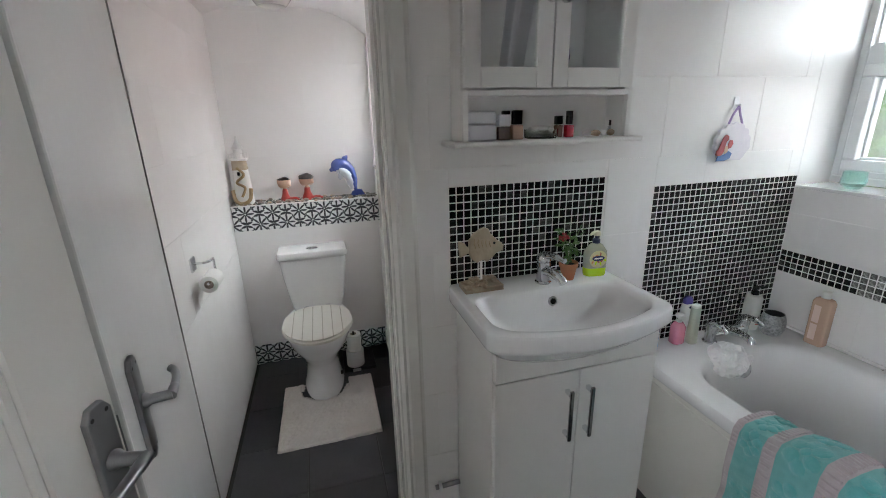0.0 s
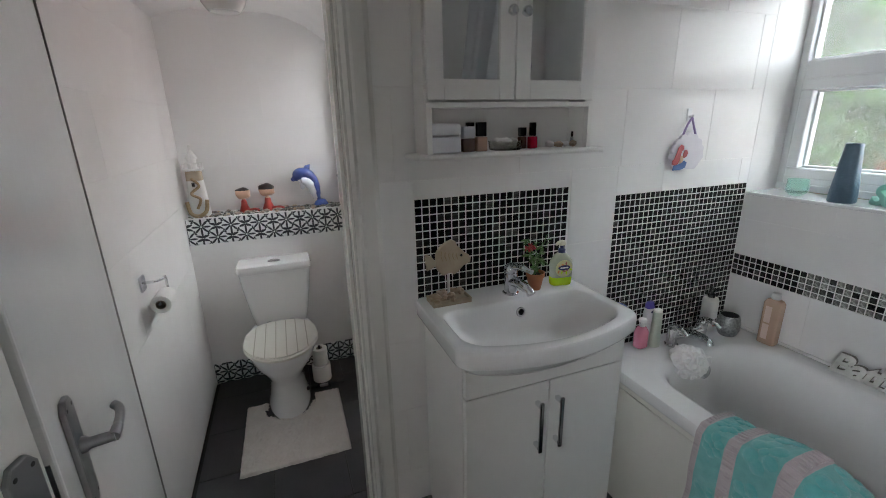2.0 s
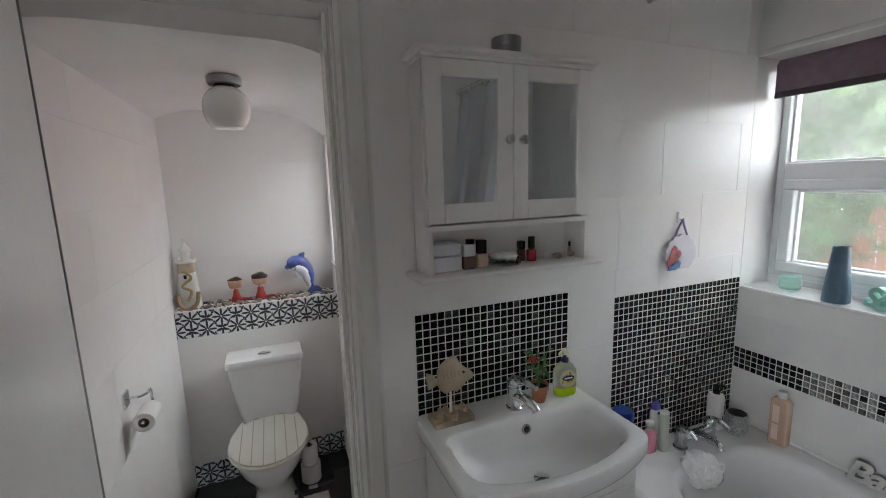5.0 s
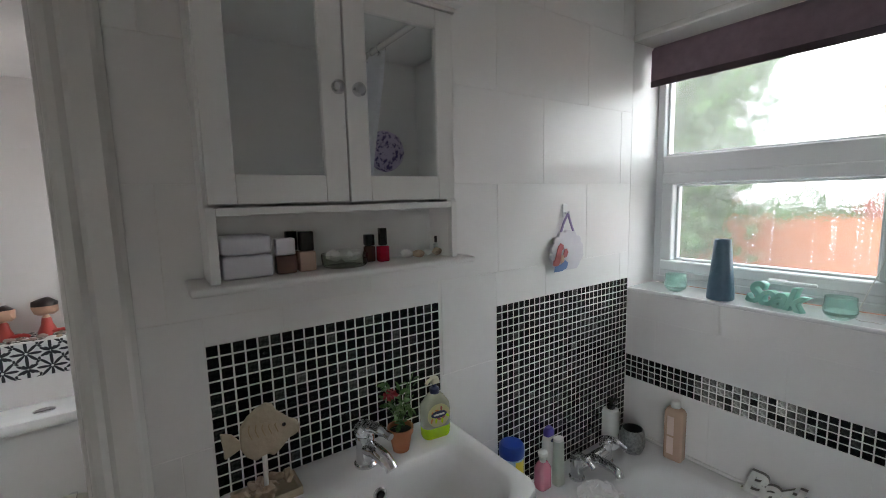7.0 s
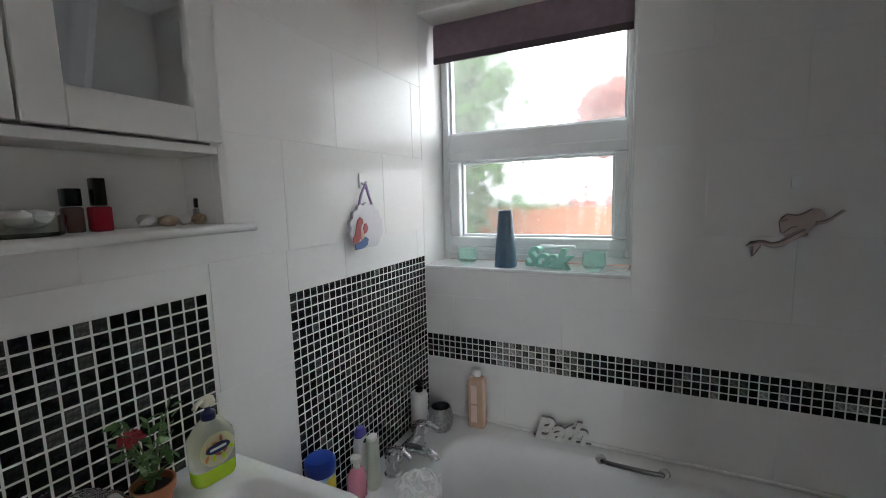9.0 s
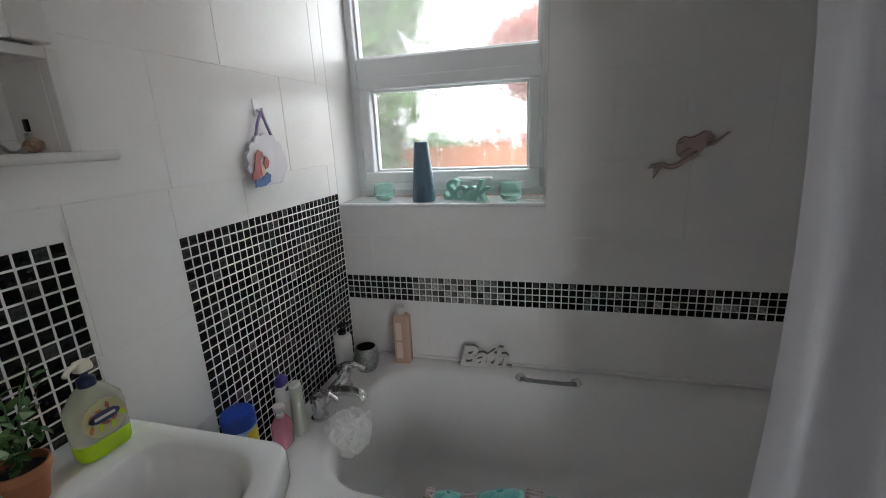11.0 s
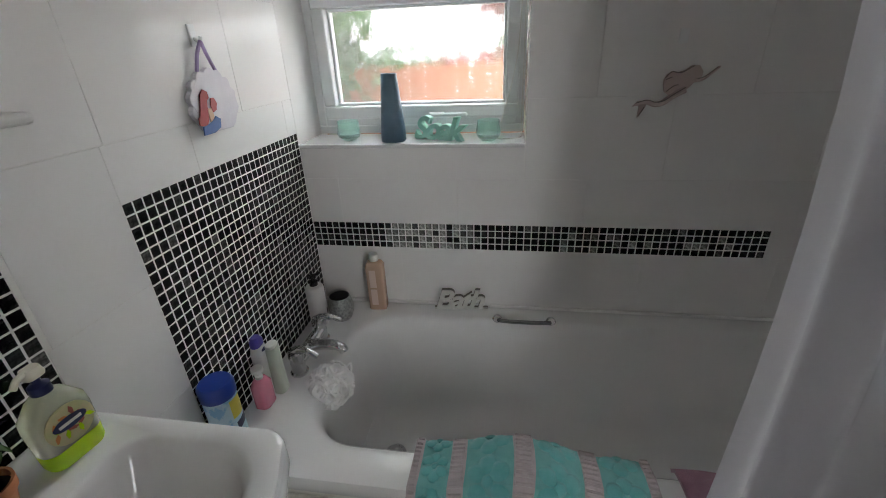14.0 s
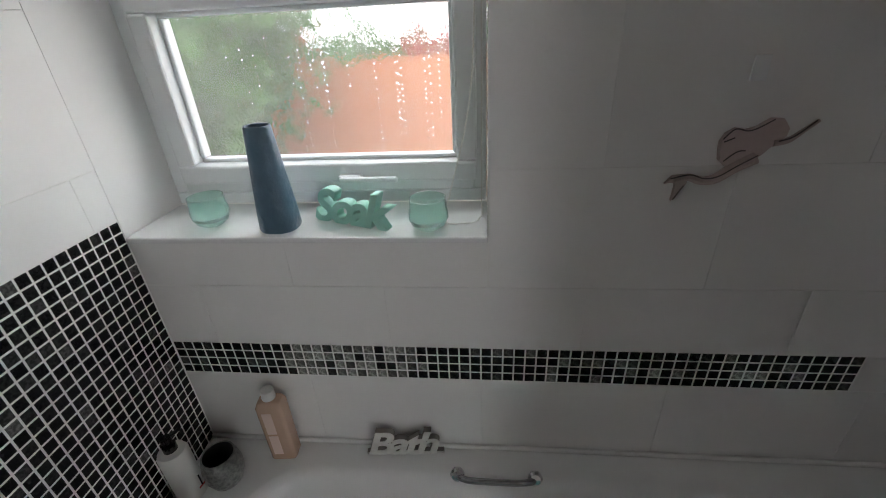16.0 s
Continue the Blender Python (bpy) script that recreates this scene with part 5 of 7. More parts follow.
SB = (0.868, 1.205, TOP)
soap = thing("soap_dispenser", SB, "clear pump bottle with lime green hand soap at the bottom", "soap bottle")
part("soap", squeeze(SB, [(0.034, 0.018, 0.002), (0.036, 0.020, 0.008), (0.0365, 0.021, 0.030)], 0.016, -8), LIME, soap, "lime green liquid soap", smooth=True)
part("bottle", squeeze(SB, [(0.0365, 0.021, 0.0305), (0.0375, 0.021, 0.07), (0.036, 0.020, 0.085), (0.022, 0.015, 0.105), (0.012, 0.012, 0.112)], 0.016, -8), SOAP_CLEAR, soap, smooth=True)
b = turned(bmesh.new(), (SB[0], SB[1], TOP + 0.112), [(0.012, 0), (0.012, 0.012), (0.008, 0.014), (0.005, 0.016), (0.005, 0.026), (0, 0.026)], 16)
part("collar", b, NAVY, soap, smooth=True)
b = squeeze((SB[0], SB[1], TOP + 0.137), [(0.011, 0.009, 0), (0.012, 0.010, 0.004), (0.010, 0.008, 0.014)], 0.006)
tube(b, bent([(SB[0] - 0.005, SB[1], TOP + 0.148), (SB[0] - 0.02, SB[1] - 0.006, TOP + 0.149), (SB[0] - 0.03, SB[1] - 0.010, TOP + 0.143)], 4), 0.004, 8)
part("pump_head", b, CREAM_CAP, soap, "cream pump head", smooth=True)
mlab = Matrix.Translation((SB[0] - 0.0025, SB[1] - 0.0208, TOP + 0.062)) @ pose(0, 0, 0, 0, 0, -8) @ NORTH
lab = part("label", prism([(0.031 * math.cos(a) * (1 if abs(math.cos(a)) < 0.7 else 0.96), 0.029 * math.sin(a)) for a in [2 * math.pi * k / 24 for k in range(24)]], mlab, 0.001), LABEL_TAN, soap, "tan and green printed label")
rng = random.Random(6)
for k in range(14):
    a, r = k * 2.4, 0.008 + 0.0012 * k
    leaf = mlab @ Matrix.Translation((r * math.cos(a), r * 0.85 * math.sin(a), 0.0011)) @ Matrix.Rotation(rng.uniform(0, 6), 4, "Z")
    part("printed_petal", prism([(-0.007, 0), (-0.002, 0.003), (0.006, 0.0015), (0.007, -0.001), (0, -0.003)], leaf, 0.0003 + 0.00002 * k), (ORANGE_PRINT, LIME, RED_PRINT)[k % 3], lab)
part("emblem", prism([(0.021 * math.cos(a), 0.009 * math.sin(a) + 0.003) for a in [2 * math.pi * k / 24 for k in range(24)]], mlab @ Matrix.Translation((0, 0, 0.0012)), 0.0008), NAVY, lab)
part("emblem_bar", prism([(-0.014, 0.0005), (0.014, 0.0012), (0.014, 0.0055), (-0.014, 0.0048)], mlab @ Matrix.Translation((0, 0, 0.0022)), 0.0006), MILK, lab)

# ---- on the mirror cabinet and in its shelf ----
SZ = CZ0 + 0.0005
tin = thing("white_box", (0.4705, 1.245, SZ), "white rounded lidded box on the cabinet shelf", "box")
part("body", box(0.4265, 0.5145, 1.206, 1.284 - 0.012, SZ, SZ + 0.043, 0.006, 3), TIN_WHITE, tin, smooth=True)
part("lid", box(0.4265, 0.5145, 1.206, 1.284 - 0.012, SZ + 0.0445, SZ + 0.079, 0.008, 3), TIN_WHITE, tin, smooth=True)


def little_bottle(name, at, w, d, h, cap_h, body_mat, cap_mat, label, cap_w=None, turn=0):
    t = thing(name, at, label, "cosmetic bottle")
    m = Matrix.Translation(at) @ pose(0, 0, 0, 0, 0, turn)
    b = box(-w, w, -d, d, 0, h, 0.003, 2)
    bmesh.ops.transform(b, matrix=m, verts=b.verts)
    part("body", b, body_mat, t, smooth=True)
    c = cap_w or w * 0.85
    b = box(-c, c, -min(c, d), min(c, d), h + 0.001, h + cap_h, 0.002, 2)
    bmesh.ops.transform(b, matrix=m, verts=b.verts)
    part("cap", b, cap_mat, t, smooth=True)
    return t


little_bottle("make_up_bottle", (0.541, 1.225, SZ), 0.0185, 0.012, 0.036, 0.033, BROWN_GLASS, TIN_WHITE, "small brown glass make-up bottle with a white cap", 0.0175)
little_bottle("make_up_bottle", (0.562, 1.256, SZ), 0.012, 0.011, 0.040, 0.040, BROWN_GLASS, BLACK, "dark make-up bottle with a black cap")
little_bottle("make_up_bottle", (0.583, 1.226, SZ), 0.0165, 0.011, 0.040, 0.040, NUDE, BLACK, "beige foundation bottle with a black cap", 0.013)
little_bottle("nail_varnish", (0.733, 1.252, SZ), 0.011, 0.010, 0.036, 0.026, BROWN_GLASS, BLACK, "dark brown nail varnish bottle", 0.010)
little_bottle("nail_varnish", (0.757, 1.232, SZ), 0.0125, 0.010, 0.036, 0.040, POLISH, BLACK, "red nail varnish bottle with a black cap", 0.008)
dish = thing("glass_dish", (0.668, 1.238, SZ), "clear glass dish holding cotton pads", "dish")
part("dish", turned(bmesh.new(), (0.668, 1.238, SZ), [(0, 0.0), (0.044, 0), (0.048, 0.004), (0.050, 0.026), (0.047, 0.026), (0.045, 0.006), (0, 0.004)], 28), CLEAR, dish, smooth=True)
for k in range(7):
    b = blob(bmesh.new(), (0.668 + 0.024 * math.cos(k * 0.9), 1.238 + 0.022 * math.sin(k * 0.9), SZ + 0.024), 0.015, 40 + k, 0.4, (1, 1, 0.7))
    part("cotton_pad", b, COTTON, dish, smooth=True)
for k, (x, y, r, turn) in enumerate(((0.822, 1.236, 0.014, 0.3), (0.848, 1.228, 0.013, 2.6), (0.884, 1.242, 0.012, 0.9), (0.903, 1.230, 0.013, 4.0))):
    b = blob(bmesh.new(), (x, y, SZ + r * 0.75), r, 60 + k, 0.35, (1.2, 0.9, 0.72), turn)
    swirl_shell(b, (x, y, SZ + r * 0.8), r * 0.7, r * 1.8, turn)
    solo("sea_shell", b, SHELLS if k % 2 else MILK, "small sea shell on the cabinet shelf", "shell", smooth=True, group="shells in the cabinet")
little_bottle("make_up_bottle", (0.915, 1.25, SZ), 0.006, 0.006, 0.028, 0.018, GLITTER, BLACK, "tiny silver bottle with a black cap", 0.004)
b = turned(bmesh.new(), (0.675, 1.235, CZ1 + 0.0045), [(0, 0), (0.040, 0), (0.041, 0.003), (0.0395, 0.028), (0.041, 0.030), (0.041, 0.052), (0.036, 0.054), (0, 0.054)], 28)
solo("lidded_tin", b, STEEL, "small round metal tin on top of the cabinet", "tin", smooth=True)
# ---- on the window sill ----
SILL = WIN_Z0
b = loft(bmesh.new(), [oblong(1.872, 0.983, r * 0.95, r, r * 0.82, SILL + z, 8) for r, z in ((0.037, 0), (0.039, 0.004), (0.0375, 0.036), (0.031, 0.108), (0.0240, 0.188), (0.0228, 0.200))]
         + [oblong(1.872, 0.983, r * 0.95, r, r * 0.82, SILL + z, 8) for r, z in ((0.0195, 0.200), (0.019, 0.15))], True, True)
solo("vase", b, VASE_BLUE, "tapering blue-grey vase with a hammered surface on the window sill", "vase", smooth=True)
for y, x in ((1.136, 1.885), (0.682, 1.862)):
    b = bmesh.new()
    prof = [(0, 0.0), (0.019, 0.0), (0.023, 0.003), (0.032, 0.011), (0.0365, 0.022), (0.0368, 0.034), (0.0345, 0.046), (0.0345, 0.062), (0.0325, 0.062), (0.0320, 0.046), (0.0335, 0.034), (0.033, 0.022), (0.022, 0.013), (0, 0.012)]
    turned(b, (x, y, SILL), prof, 36)
    for v in b.verts:                                   # cut facets
        r = math.hypot(v.co.x - x, v.co.y - y)
        if r > 0.0305 and v.co.z < SILL + 0.045:
            a = math.atan2(v.co.y - y, v.co.x - x)
            k = 1 + 0.045 * math.sin(a * 9 + (v.co.z - SILL) * 120)
            v.co.x, v.co.y = x + (v.co.x - x) * k, y + (v.co.y - y) * k
    solo("tealight_glass", b, MINT_GLASS, "mint green cut-glass tealight holder on the window sill", "candle holder", smooth=True, group="tealight glasses")
word("word_sign", "Soak", Matrix.Translation((1.885, 0.832, SILL - 0.002)) @ pose(0, 0, 0, 0, 0, -20) @ EAST, 0.098, 0.020, MINT, "mint green cut-out wooden word sign on the sill", 0.35, bar=False)

# ---- on the bath ----
word("word_sign", "Bath", Matrix.Translation((1.800, 0.772, RIM + 0.001)) @ pose(0, 0, 0, 0, 0, 4) @ EAST, 0.106, 0.014, SIGN_GREY, "whitewashed cut-out wooden word with dark edges on the bath rim", 0.3, SIGN_EDGE)

PB = (1.785, 1.068, RIM)
bottle = thing("bath_soak_bottle", PB, "tall square bottle of peach bath soak with a white cap", "bottle")
part("body", squeeze(PB, [(0.020, 0.029, 0), (0.022, 0.031, 0.004), (0.022, 0.031, 0.172), (0.018, 0.026, 0.184), (0.012, 0.012, 0.190)], 0.009, 5), PEACH, bottle, smooth=True)
part("cap", turned(bmesh.new(), (PB[0], PB[1], RIM + 0.190), [(0.015, 0), (0.0155, 0.003), (0.0145, 0.024), (0, 0.025)], 20), MILK, bottle, smooth=True)
part("label", prism([(-0.016, 0.022), (0.006, 0.022), (0.006, 0.085), (-0.016, 0.085)], Matrix.Translation((PB[0] - 0.0215, PB[1], RIM)) @ pose(0, 0, 0, 0, 0, 5) @ EAST, 0.0012), PINK_LABEL, bottle)
part("label", prism([(-0.016, 0.092), (0.006, 0.092), (0.006, 0.160), (-0.016, 0.160)], Matrix.Translation((PB[0] - 0.0215, PB[1], RIM)) @ pose(0, 0, 0, 0, 0, 5) @ EAST, 0.0012), PINK_LABEL, bottle)

b = turned(bmesh.new(), (1.708, 1.180, RIM), [(0, 0), (0.030, 0), (0.034, 0.004), (0.043, 0.030), (0.044, 0.052), (0.039, 0.078), (0.036, 0.088), (0.033, 0.088)], 32)
holder = thing("candle_pot", (1.708, 1.180, RIM), "round silver crackle-glass candle pot, dark inside", "candle holder")
part("body", b, GLITTER, holder, smooth=True)
part("lining", turned(bmesh.new(), (1.708, 1.180, RIM), [(0.033, 0.0875), (0.034, 0.07), (0.036, 0.02), (0, 0.018)], 32), DARK_IN, holder, smooth=True)

LB = (1.672, 1.246, RIM)
bottle = thing("lotion_bottle", LB, "white lotion bottle with a black pump", "bottle")
part("body", turned(bmesh.new(), LB, [(0, 0), (0.028, 0), (0.031, 0.003), (0.031, 0.135), (0.027, 0.145), (0.012, 0.149), (0, 0.149)], 28), MILK, bottle, smooth=True)
b = turned(bmesh.new(), (LB[0], LB[1], RIM + 0.149), [(0.014, 0), (0.014, 0.014), (0.006, 0.016), (0.005, 0.026), (0.011, 0.027), (0.011, 0.036), (0, 0.037)], 16)
tube(b, [(LB[0], LB[1], RIM + 0.181), (LB[0] + 0.03, LB[1] - 0.012, RIM + 0.179)], 0.004, 8)
part("pump", b, BLACK, bottle, "black pump head", smooth=True)
b = prism([(0.002, 0.020), (0.005, 0.020), (0.005, 0.052), (0.002, 0.052)], Matrix.Translation((LB[0] - 0.002, LB[1] - 0.0312, RIM + 0.01)) @ NORTH, 0.001)
part("print", b, BLACK, bottle)
b = prism([(-0.006, 0.018), (0.013, 0.014), (0.013, 0.018), (-0.006, 0.022)], Matrix.Translation((LB[0] - 0.002, LB[1] - 0.0312, RIM + 0.01)) @ NORTH, 0.001)
part("print", b, RED, bottle)

KB = (1.298, 1.240, RIM)
bottle = thing("hand_wash_bottle", KB, "pink see-through hand wash bottle with a white pump", "soap bottle")
part("body", squeeze(KB, [(0.022, 0.018, 0), (0.025, 0.021, 0.004), (0.025, 0.021, 0.070), (0.018, 0.015, 0.086), (0.010, 0.010, 0.090)], 0.014), PINK, bottle, smooth=True)
b = turned(bmesh.new(), (KB[0], KB[1], RIM + 0.090), [(0.010, 0), (0.010, 0.008), (0.005, 0.010), (0.005, 0.018), (0.014, 0.019), (0.016, 0.026), (0.015, 0.032), (0, 0.034)], 18)
part("pump", b, MILK, bottle, "white pump head", smooth=True)

SG = (1.352, 1.222, RIM)
part("body", squeeze(SG, [(0.018, 0.015, 0), (0.020, 0.017, 0.003), (0.019, 0.014, 0.135), (0.0185, 0.0135, 0.150)], 0.013),
     SAGE, thing("shower_gel_tube", SG, "tall pale sage shower gel bottle", "bottle"), smooth=True)
t = bpy.data.objects["shower_gel_tube"]
part("cap", squeeze((SG[0], SG[1], RIM + 0.1505), [(0.0175, 0.013, 0), (0.0175, 0.013, 0.008), (0.015, 0.011, 0.010)], 0.012), LID, t, smooth=True)
VB = (1.352, 1.263, RIM)
bottle = thing("shampoo_bottle", VB, "white shampoo bottle with a violet domed cap", "bottle")
part("body", squeeze(VB, [(0.022, 0.013, 0), (0.024, 0.015, 0.004), (0.024, 0.015, 0.13), (0.020, 0.013, 0.150)], 0.012), MILK, bottle, smooth=True)
part("cap", squeeze((VB[0], VB[1], RIM + 0.1505), [(0.019, 0.0125, 0), (0.019, 0.0125, 0.016), (0.012, 0.009, 0.027)], 0.010), PURPLE, bottle, smooth=True)
part("print", prism([(0.014 * math.cos(a), 0.006 * math.sin(a)) for a in [2 * math.pi * k / 20 for k in range(20)]], Matrix.Translation((VB[0] + 0.006, VB[1] - 0.0152, RIM + 0.138)) @ pose(0, -0, 0) @ NORTH, 0.0008), NAVY, bottle)

WT = (1.162, 1.241, RIM)
tub = thing("wipes_tub", WT, "round tub of cleaning wipes with a blue lid", "tub")
part("body", turned(bmesh.new(), WT, [(0, 0), (0.034, 0), (0.036, 0.003), (0.036, 0.163), (0.034, 0.166), (0, 0.166)], 32), WIPES, tub, "pale blue printed tub", smooth=True)
part("lid", turned(bmesh.new(), (WT[0], WT[1], RIM + 0.166), [(0.037, 0), (0.0383, 0.003), (0.0383, 0.030), (0.033, 0.037), (0, 0.039)], 32), BLUE_LID, tub, smooth=True)
b = bmesh.new()
for (r, z0, z1, a0, a1) in ((0.0366, 0.11, 0.160, -2.0, -1.0),):
    pts = [[(WT[0] + r * math.cos(a0 + (a1 - a0) * k / 10), WT[1] + r * math.sin(a0 + (a1 - a0) * k / 10), RIM + z) for k in range(11)] for z in (z0, z1)]
    lo, hi = [[b.verts.new(p) for p in row] for row in pts]
    for k in range(10):
        b.faces.new((lo[k], lo[k + 1], hi[k + 1], hi[k]))
part("print", b, YELLOW, tub, "yellow printed band")
b = bmesh.new()
pts = [[(WT[0] + 0.0368 * math.cos(-1.9 + 1.5 * k / 10), WT[1] + 0.0368 * math.sin(-1.9 + 1.5 * k / 10), RIM + 0.075 + 0.012 * k / 10 + dz) for k in range(11)] for dz in (0, 0.022)]
lo, hi = [[b.verts.new(p) for p in row] for row in pts]
for k in range(10):
    b.faces.new((lo[k], lo[k + 1], hi[k + 1], hi[k]))
part("print", b, NAVY, tub, "dark blue printed emblem")

for k, (z0, a0, a1) in enumerate(((0.030, -1.9, -1.2), (0.042, -1.9, -1.0), (0.054, -1.8, -1.3))):
    b = bmesh.new()
    rows = [[b.verts.new((WT[0] + 0.0366 * math.cos(a0 + (a1 - a0) * i / 6), WT[1] + 0.0366 * math.sin(a0 + (a1 - a0) * i / 6), RIM + z)) for i in range(7)] for z in (z0, z0 + 0.006)]
    for i in range(6):
        b.faces.new((rows[0][i], rows[0][i + 1], rows[1][i + 1], rows[1][i]))
    part("print_bar", b, MILK if k % 2 else NAVY, tub)

# bath mixer with two lever taps and a low spout
mix = thing("bath_tap", (1.50, 1.19, RIM), "chrome bath mixer tap with two lever handles", "tap")
for x, turn in ((1.425, -0.35), (1.585, 0.15)):
    b = turned(bmesh.new(), (x, 1.205, RIM), [(0.026, 0), (0.026, 0.005), (0.021, 0.010), (0.019, 0.045), (0.023, 0.056), (0.022, 0.072), (0.012, 0.080), (0, 0.081)], 24)
    part("pillar", b, CHROME, mix, smooth=True)
    d = Vector((math.sin(turn) * 0.5, -1, 0)).normalized()
    p = Vector((x, 1.205, RIM + 0.078))
    b = tube(bmesh.new(), bent([p + Vector((0, 0.012, -0.006)), p + d * 0.018 + Vector((0, 0, 0.008)), p + d * 0.05 + Vector((0, 0, 0.006)), p + d * 0.075 + Vector((0, 0, -0.004))]), [0.012] * 8 + [0.011] * 8 + [0.0085] * 9, 12)
    part("lever", b, CHROME, mix, smooth=True)
b = tube(bmesh.new(), [(1.415, 1.205, RIM + 0.035), (1.595, 1.205, RIM + 0.035)], 0.019, 18)
part("body", b, CHROME, mix, smooth=True)
b = tube(bmesh.new(), bent([(1.50, 1.205, RIM + 0.038), (1.496, 1.16, RIM + 0.050), (1.486, 1.118, RIM + 0.058), (1.480, 1.090, RIM + 0.056), (1.478, 1.082, RIM + 0.044)]), [0.018] * 8 + [0.016] * 8 + [0.014] * 17, 16)
part("spout", b, CHROME, mix, smooth=True)
b = turned(bmesh.new(), None, [(0.030, 0), (0.030, 0.006), (0.022, 0.012), (0, 0.013)], 24, pose(1.49, 1.098, RIM - 0.075, 82, 0, 0))
solo("overflow_rose", b, CHROME, "round chrome overflow plate of the bath", "overflow", smooth=True)

# net sponge: many small ruffles of net
C = Vector((1.394, 1.100, RIM - 0.012))
sponge = thing("bath_sponge", (C.x, C.y, RIM - 0.05), "white ruffled net bath sponge on the rim by the taps", "sponge")
b = bmesh.new()
blob(b, C, 0.053, 4, 0.2, (1, 1, 0.95))
rng = random.Random(8)
for k in range(64):                                 # ruffled fans of net all round
    u = 1 - 2 * (k + 0.5) / 64
    a = k * 2.39996
    d = Vector((math.sqrt(1 - u * u) * math.cos(a), math.sqrt(1 - u * u) * math.sin(a), u))
    side = d.orthogonal().normalized()
    up = d.cross(side)
    tip, wide, ph = rng.uniform(0.055, 0.068), rng.uniform(0.021, 0.028), rng.uniform(0, 6)
    core = b.verts.new(C + d * (tip - 0.020))
    rings = []
    for rr, lift in ((0.45, -0.005), (0.8, -0.001), (1.0, -0.006)):
        row = []
        for i in range(15):
            w = i * 2 * math.pi / 15
            q = wide * rr * (1 + 0.08 * math.sin(4 * w + ph))
            row.append(b.verts.new(C + d * (tip + lift + 0.0035 * rr * math.sin(3 * w + ph)) + side * q * math.cos(w) + up * q * math.sin(w)))
        rings.append(row)
    for i in range(15):
        j = (i + 1) % 15
        b.faces.new((core, rings[0][i], rings[0][j]))
        for r0, r1 in zip(rings, rings[1:]):
            b.faces.new((r0[i], r1[i], r1[j], r0[j]))
part("net", b, PUFF, sponge, smooth=True)
part("cord", tube(bmesh.new(), bent([C + Vector((0.04, -0.02, 0.01)), C + Vector((0.075, -0.035, 0.02)), C + Vector((0.080, -0.03, -0.02)), C + Vector((0.045, -0.03, -0.015))]), 0.003, 6), PUFF, sponge)


# ---- towels over the rim ----
OVER_RIM = [(1.232, RIM - 0.05), (1.222, RIM - 0.015), (1.205, RIM + 0.006), (1.17, RIM + 0.012), (1.13, RIM + 0.012), (1.102, RIM + 0.006), (1.092, RIM - 0.012), (1.088, RIM - 0.05)]


def draped(y0, y1, inner, drop, heave, thick=0.010, ny=40, wavy=0.004, seed=0.0):
    """A sheet over the bath's rim: from the inner edge over the top and down outside. heave(y): how far it stands up."""
    line = OVER_RIM[inner:]
    n = 14
    for k in range(1, n + 1):
        line.append((1.086 - 0.004 * math.sin(k), RIM - 0.05 - (drop - 0.05) * k / n))
    bm = bmesh.new()
    grid = []
    for j in range(ny + 1):
        y = y0 + (y1 - y0) * j / ny
        row = []
        for i, (x, z) in enumerate(line):
            top = max(0.0, 1 - (abs(i - (3.5 - inner)) / 4) ** 3)
            below = max(0, i - 6 + inner)
            row.append(bm.verts.new((x - below * 0.0012 * math.sin(y * 34 + seed), y + 0.002 * math.sin(i * 1.3), z + heave(y) * top + wavy * math.sin(y * 55 + seed) * top * 0.4)))
        grid.append(row)
    for j in range(ny):
        for i in range(len(line) - 1):
            bm.faces.new((grid[j][i], grid[j + 1][i], grid[j + 1][i + 1], grid[j][i + 1]))
    bmesh.ops.recalc_face_normals(bm, faces=bm.faces)
    if sum(f.normal.z for f in bm.faces) < 0:
        bmesh.ops.reverse_faces(bm, faces=bm.faces)
    bmesh.ops.solidify(bm, geom=bm.faces[:], thickness=-thick)
    return bm


def heap(y):
    return 0.010 + 0.045 * math.exp(-((y - 0.575) / 0.11) ** 2)


towel = thing("bath_towel", (1.10, 0.55, RIM - 0.42), "turquoise terry towel with grey ribbed stripes draped over the bath rim", "towel")
edges = [(0.300, 0.322, 0), (0.322, 0.412, 1), (0.412, 0.452, 0), (0.452, 0.548, 1), (0.548, 0.588, 0), (0.588, 0.686, 1), (0.686, 0.720, 0), (0.720, 0.786, 1), (0.786, 0.806, 0)]
TOWEL_LINE = OVER_RIM + [(1.087, RIM - 0.42)]
TOWEL_RUN = [0.0]
for p, q in zip(TOWEL_LINE, TOWEL_LINE[1:]):
    TOWEL_RUN.append(TOWEL_RUN[-1] + math.hypot(q[0] - p[0], q[1] - p[1]))


def towel_point(y, s):
    """The place on the towel's line at the run s from its inner edge."""
    i = max(k for k in range(len(TOWEL_RUN) - 1) if TOWEL_RUN[k] <= s or k == 0)
    f = (s - TOWEL_RUN[i]) / (TOWEL_RUN[i + 1] - TOWEL_RUN[i])
    (xa, za), (xb, zb) = TOWEL_LINE[i], TOWEL_LINE[i + 1]
    k = i + f if i < 7 else 7.5
    return Vector((xa + (xb - xa) * f, y, za + (zb - za) * f + heap(y) * max(0.0, 1 - (abs(k - 3.5) / 4) ** 3)))


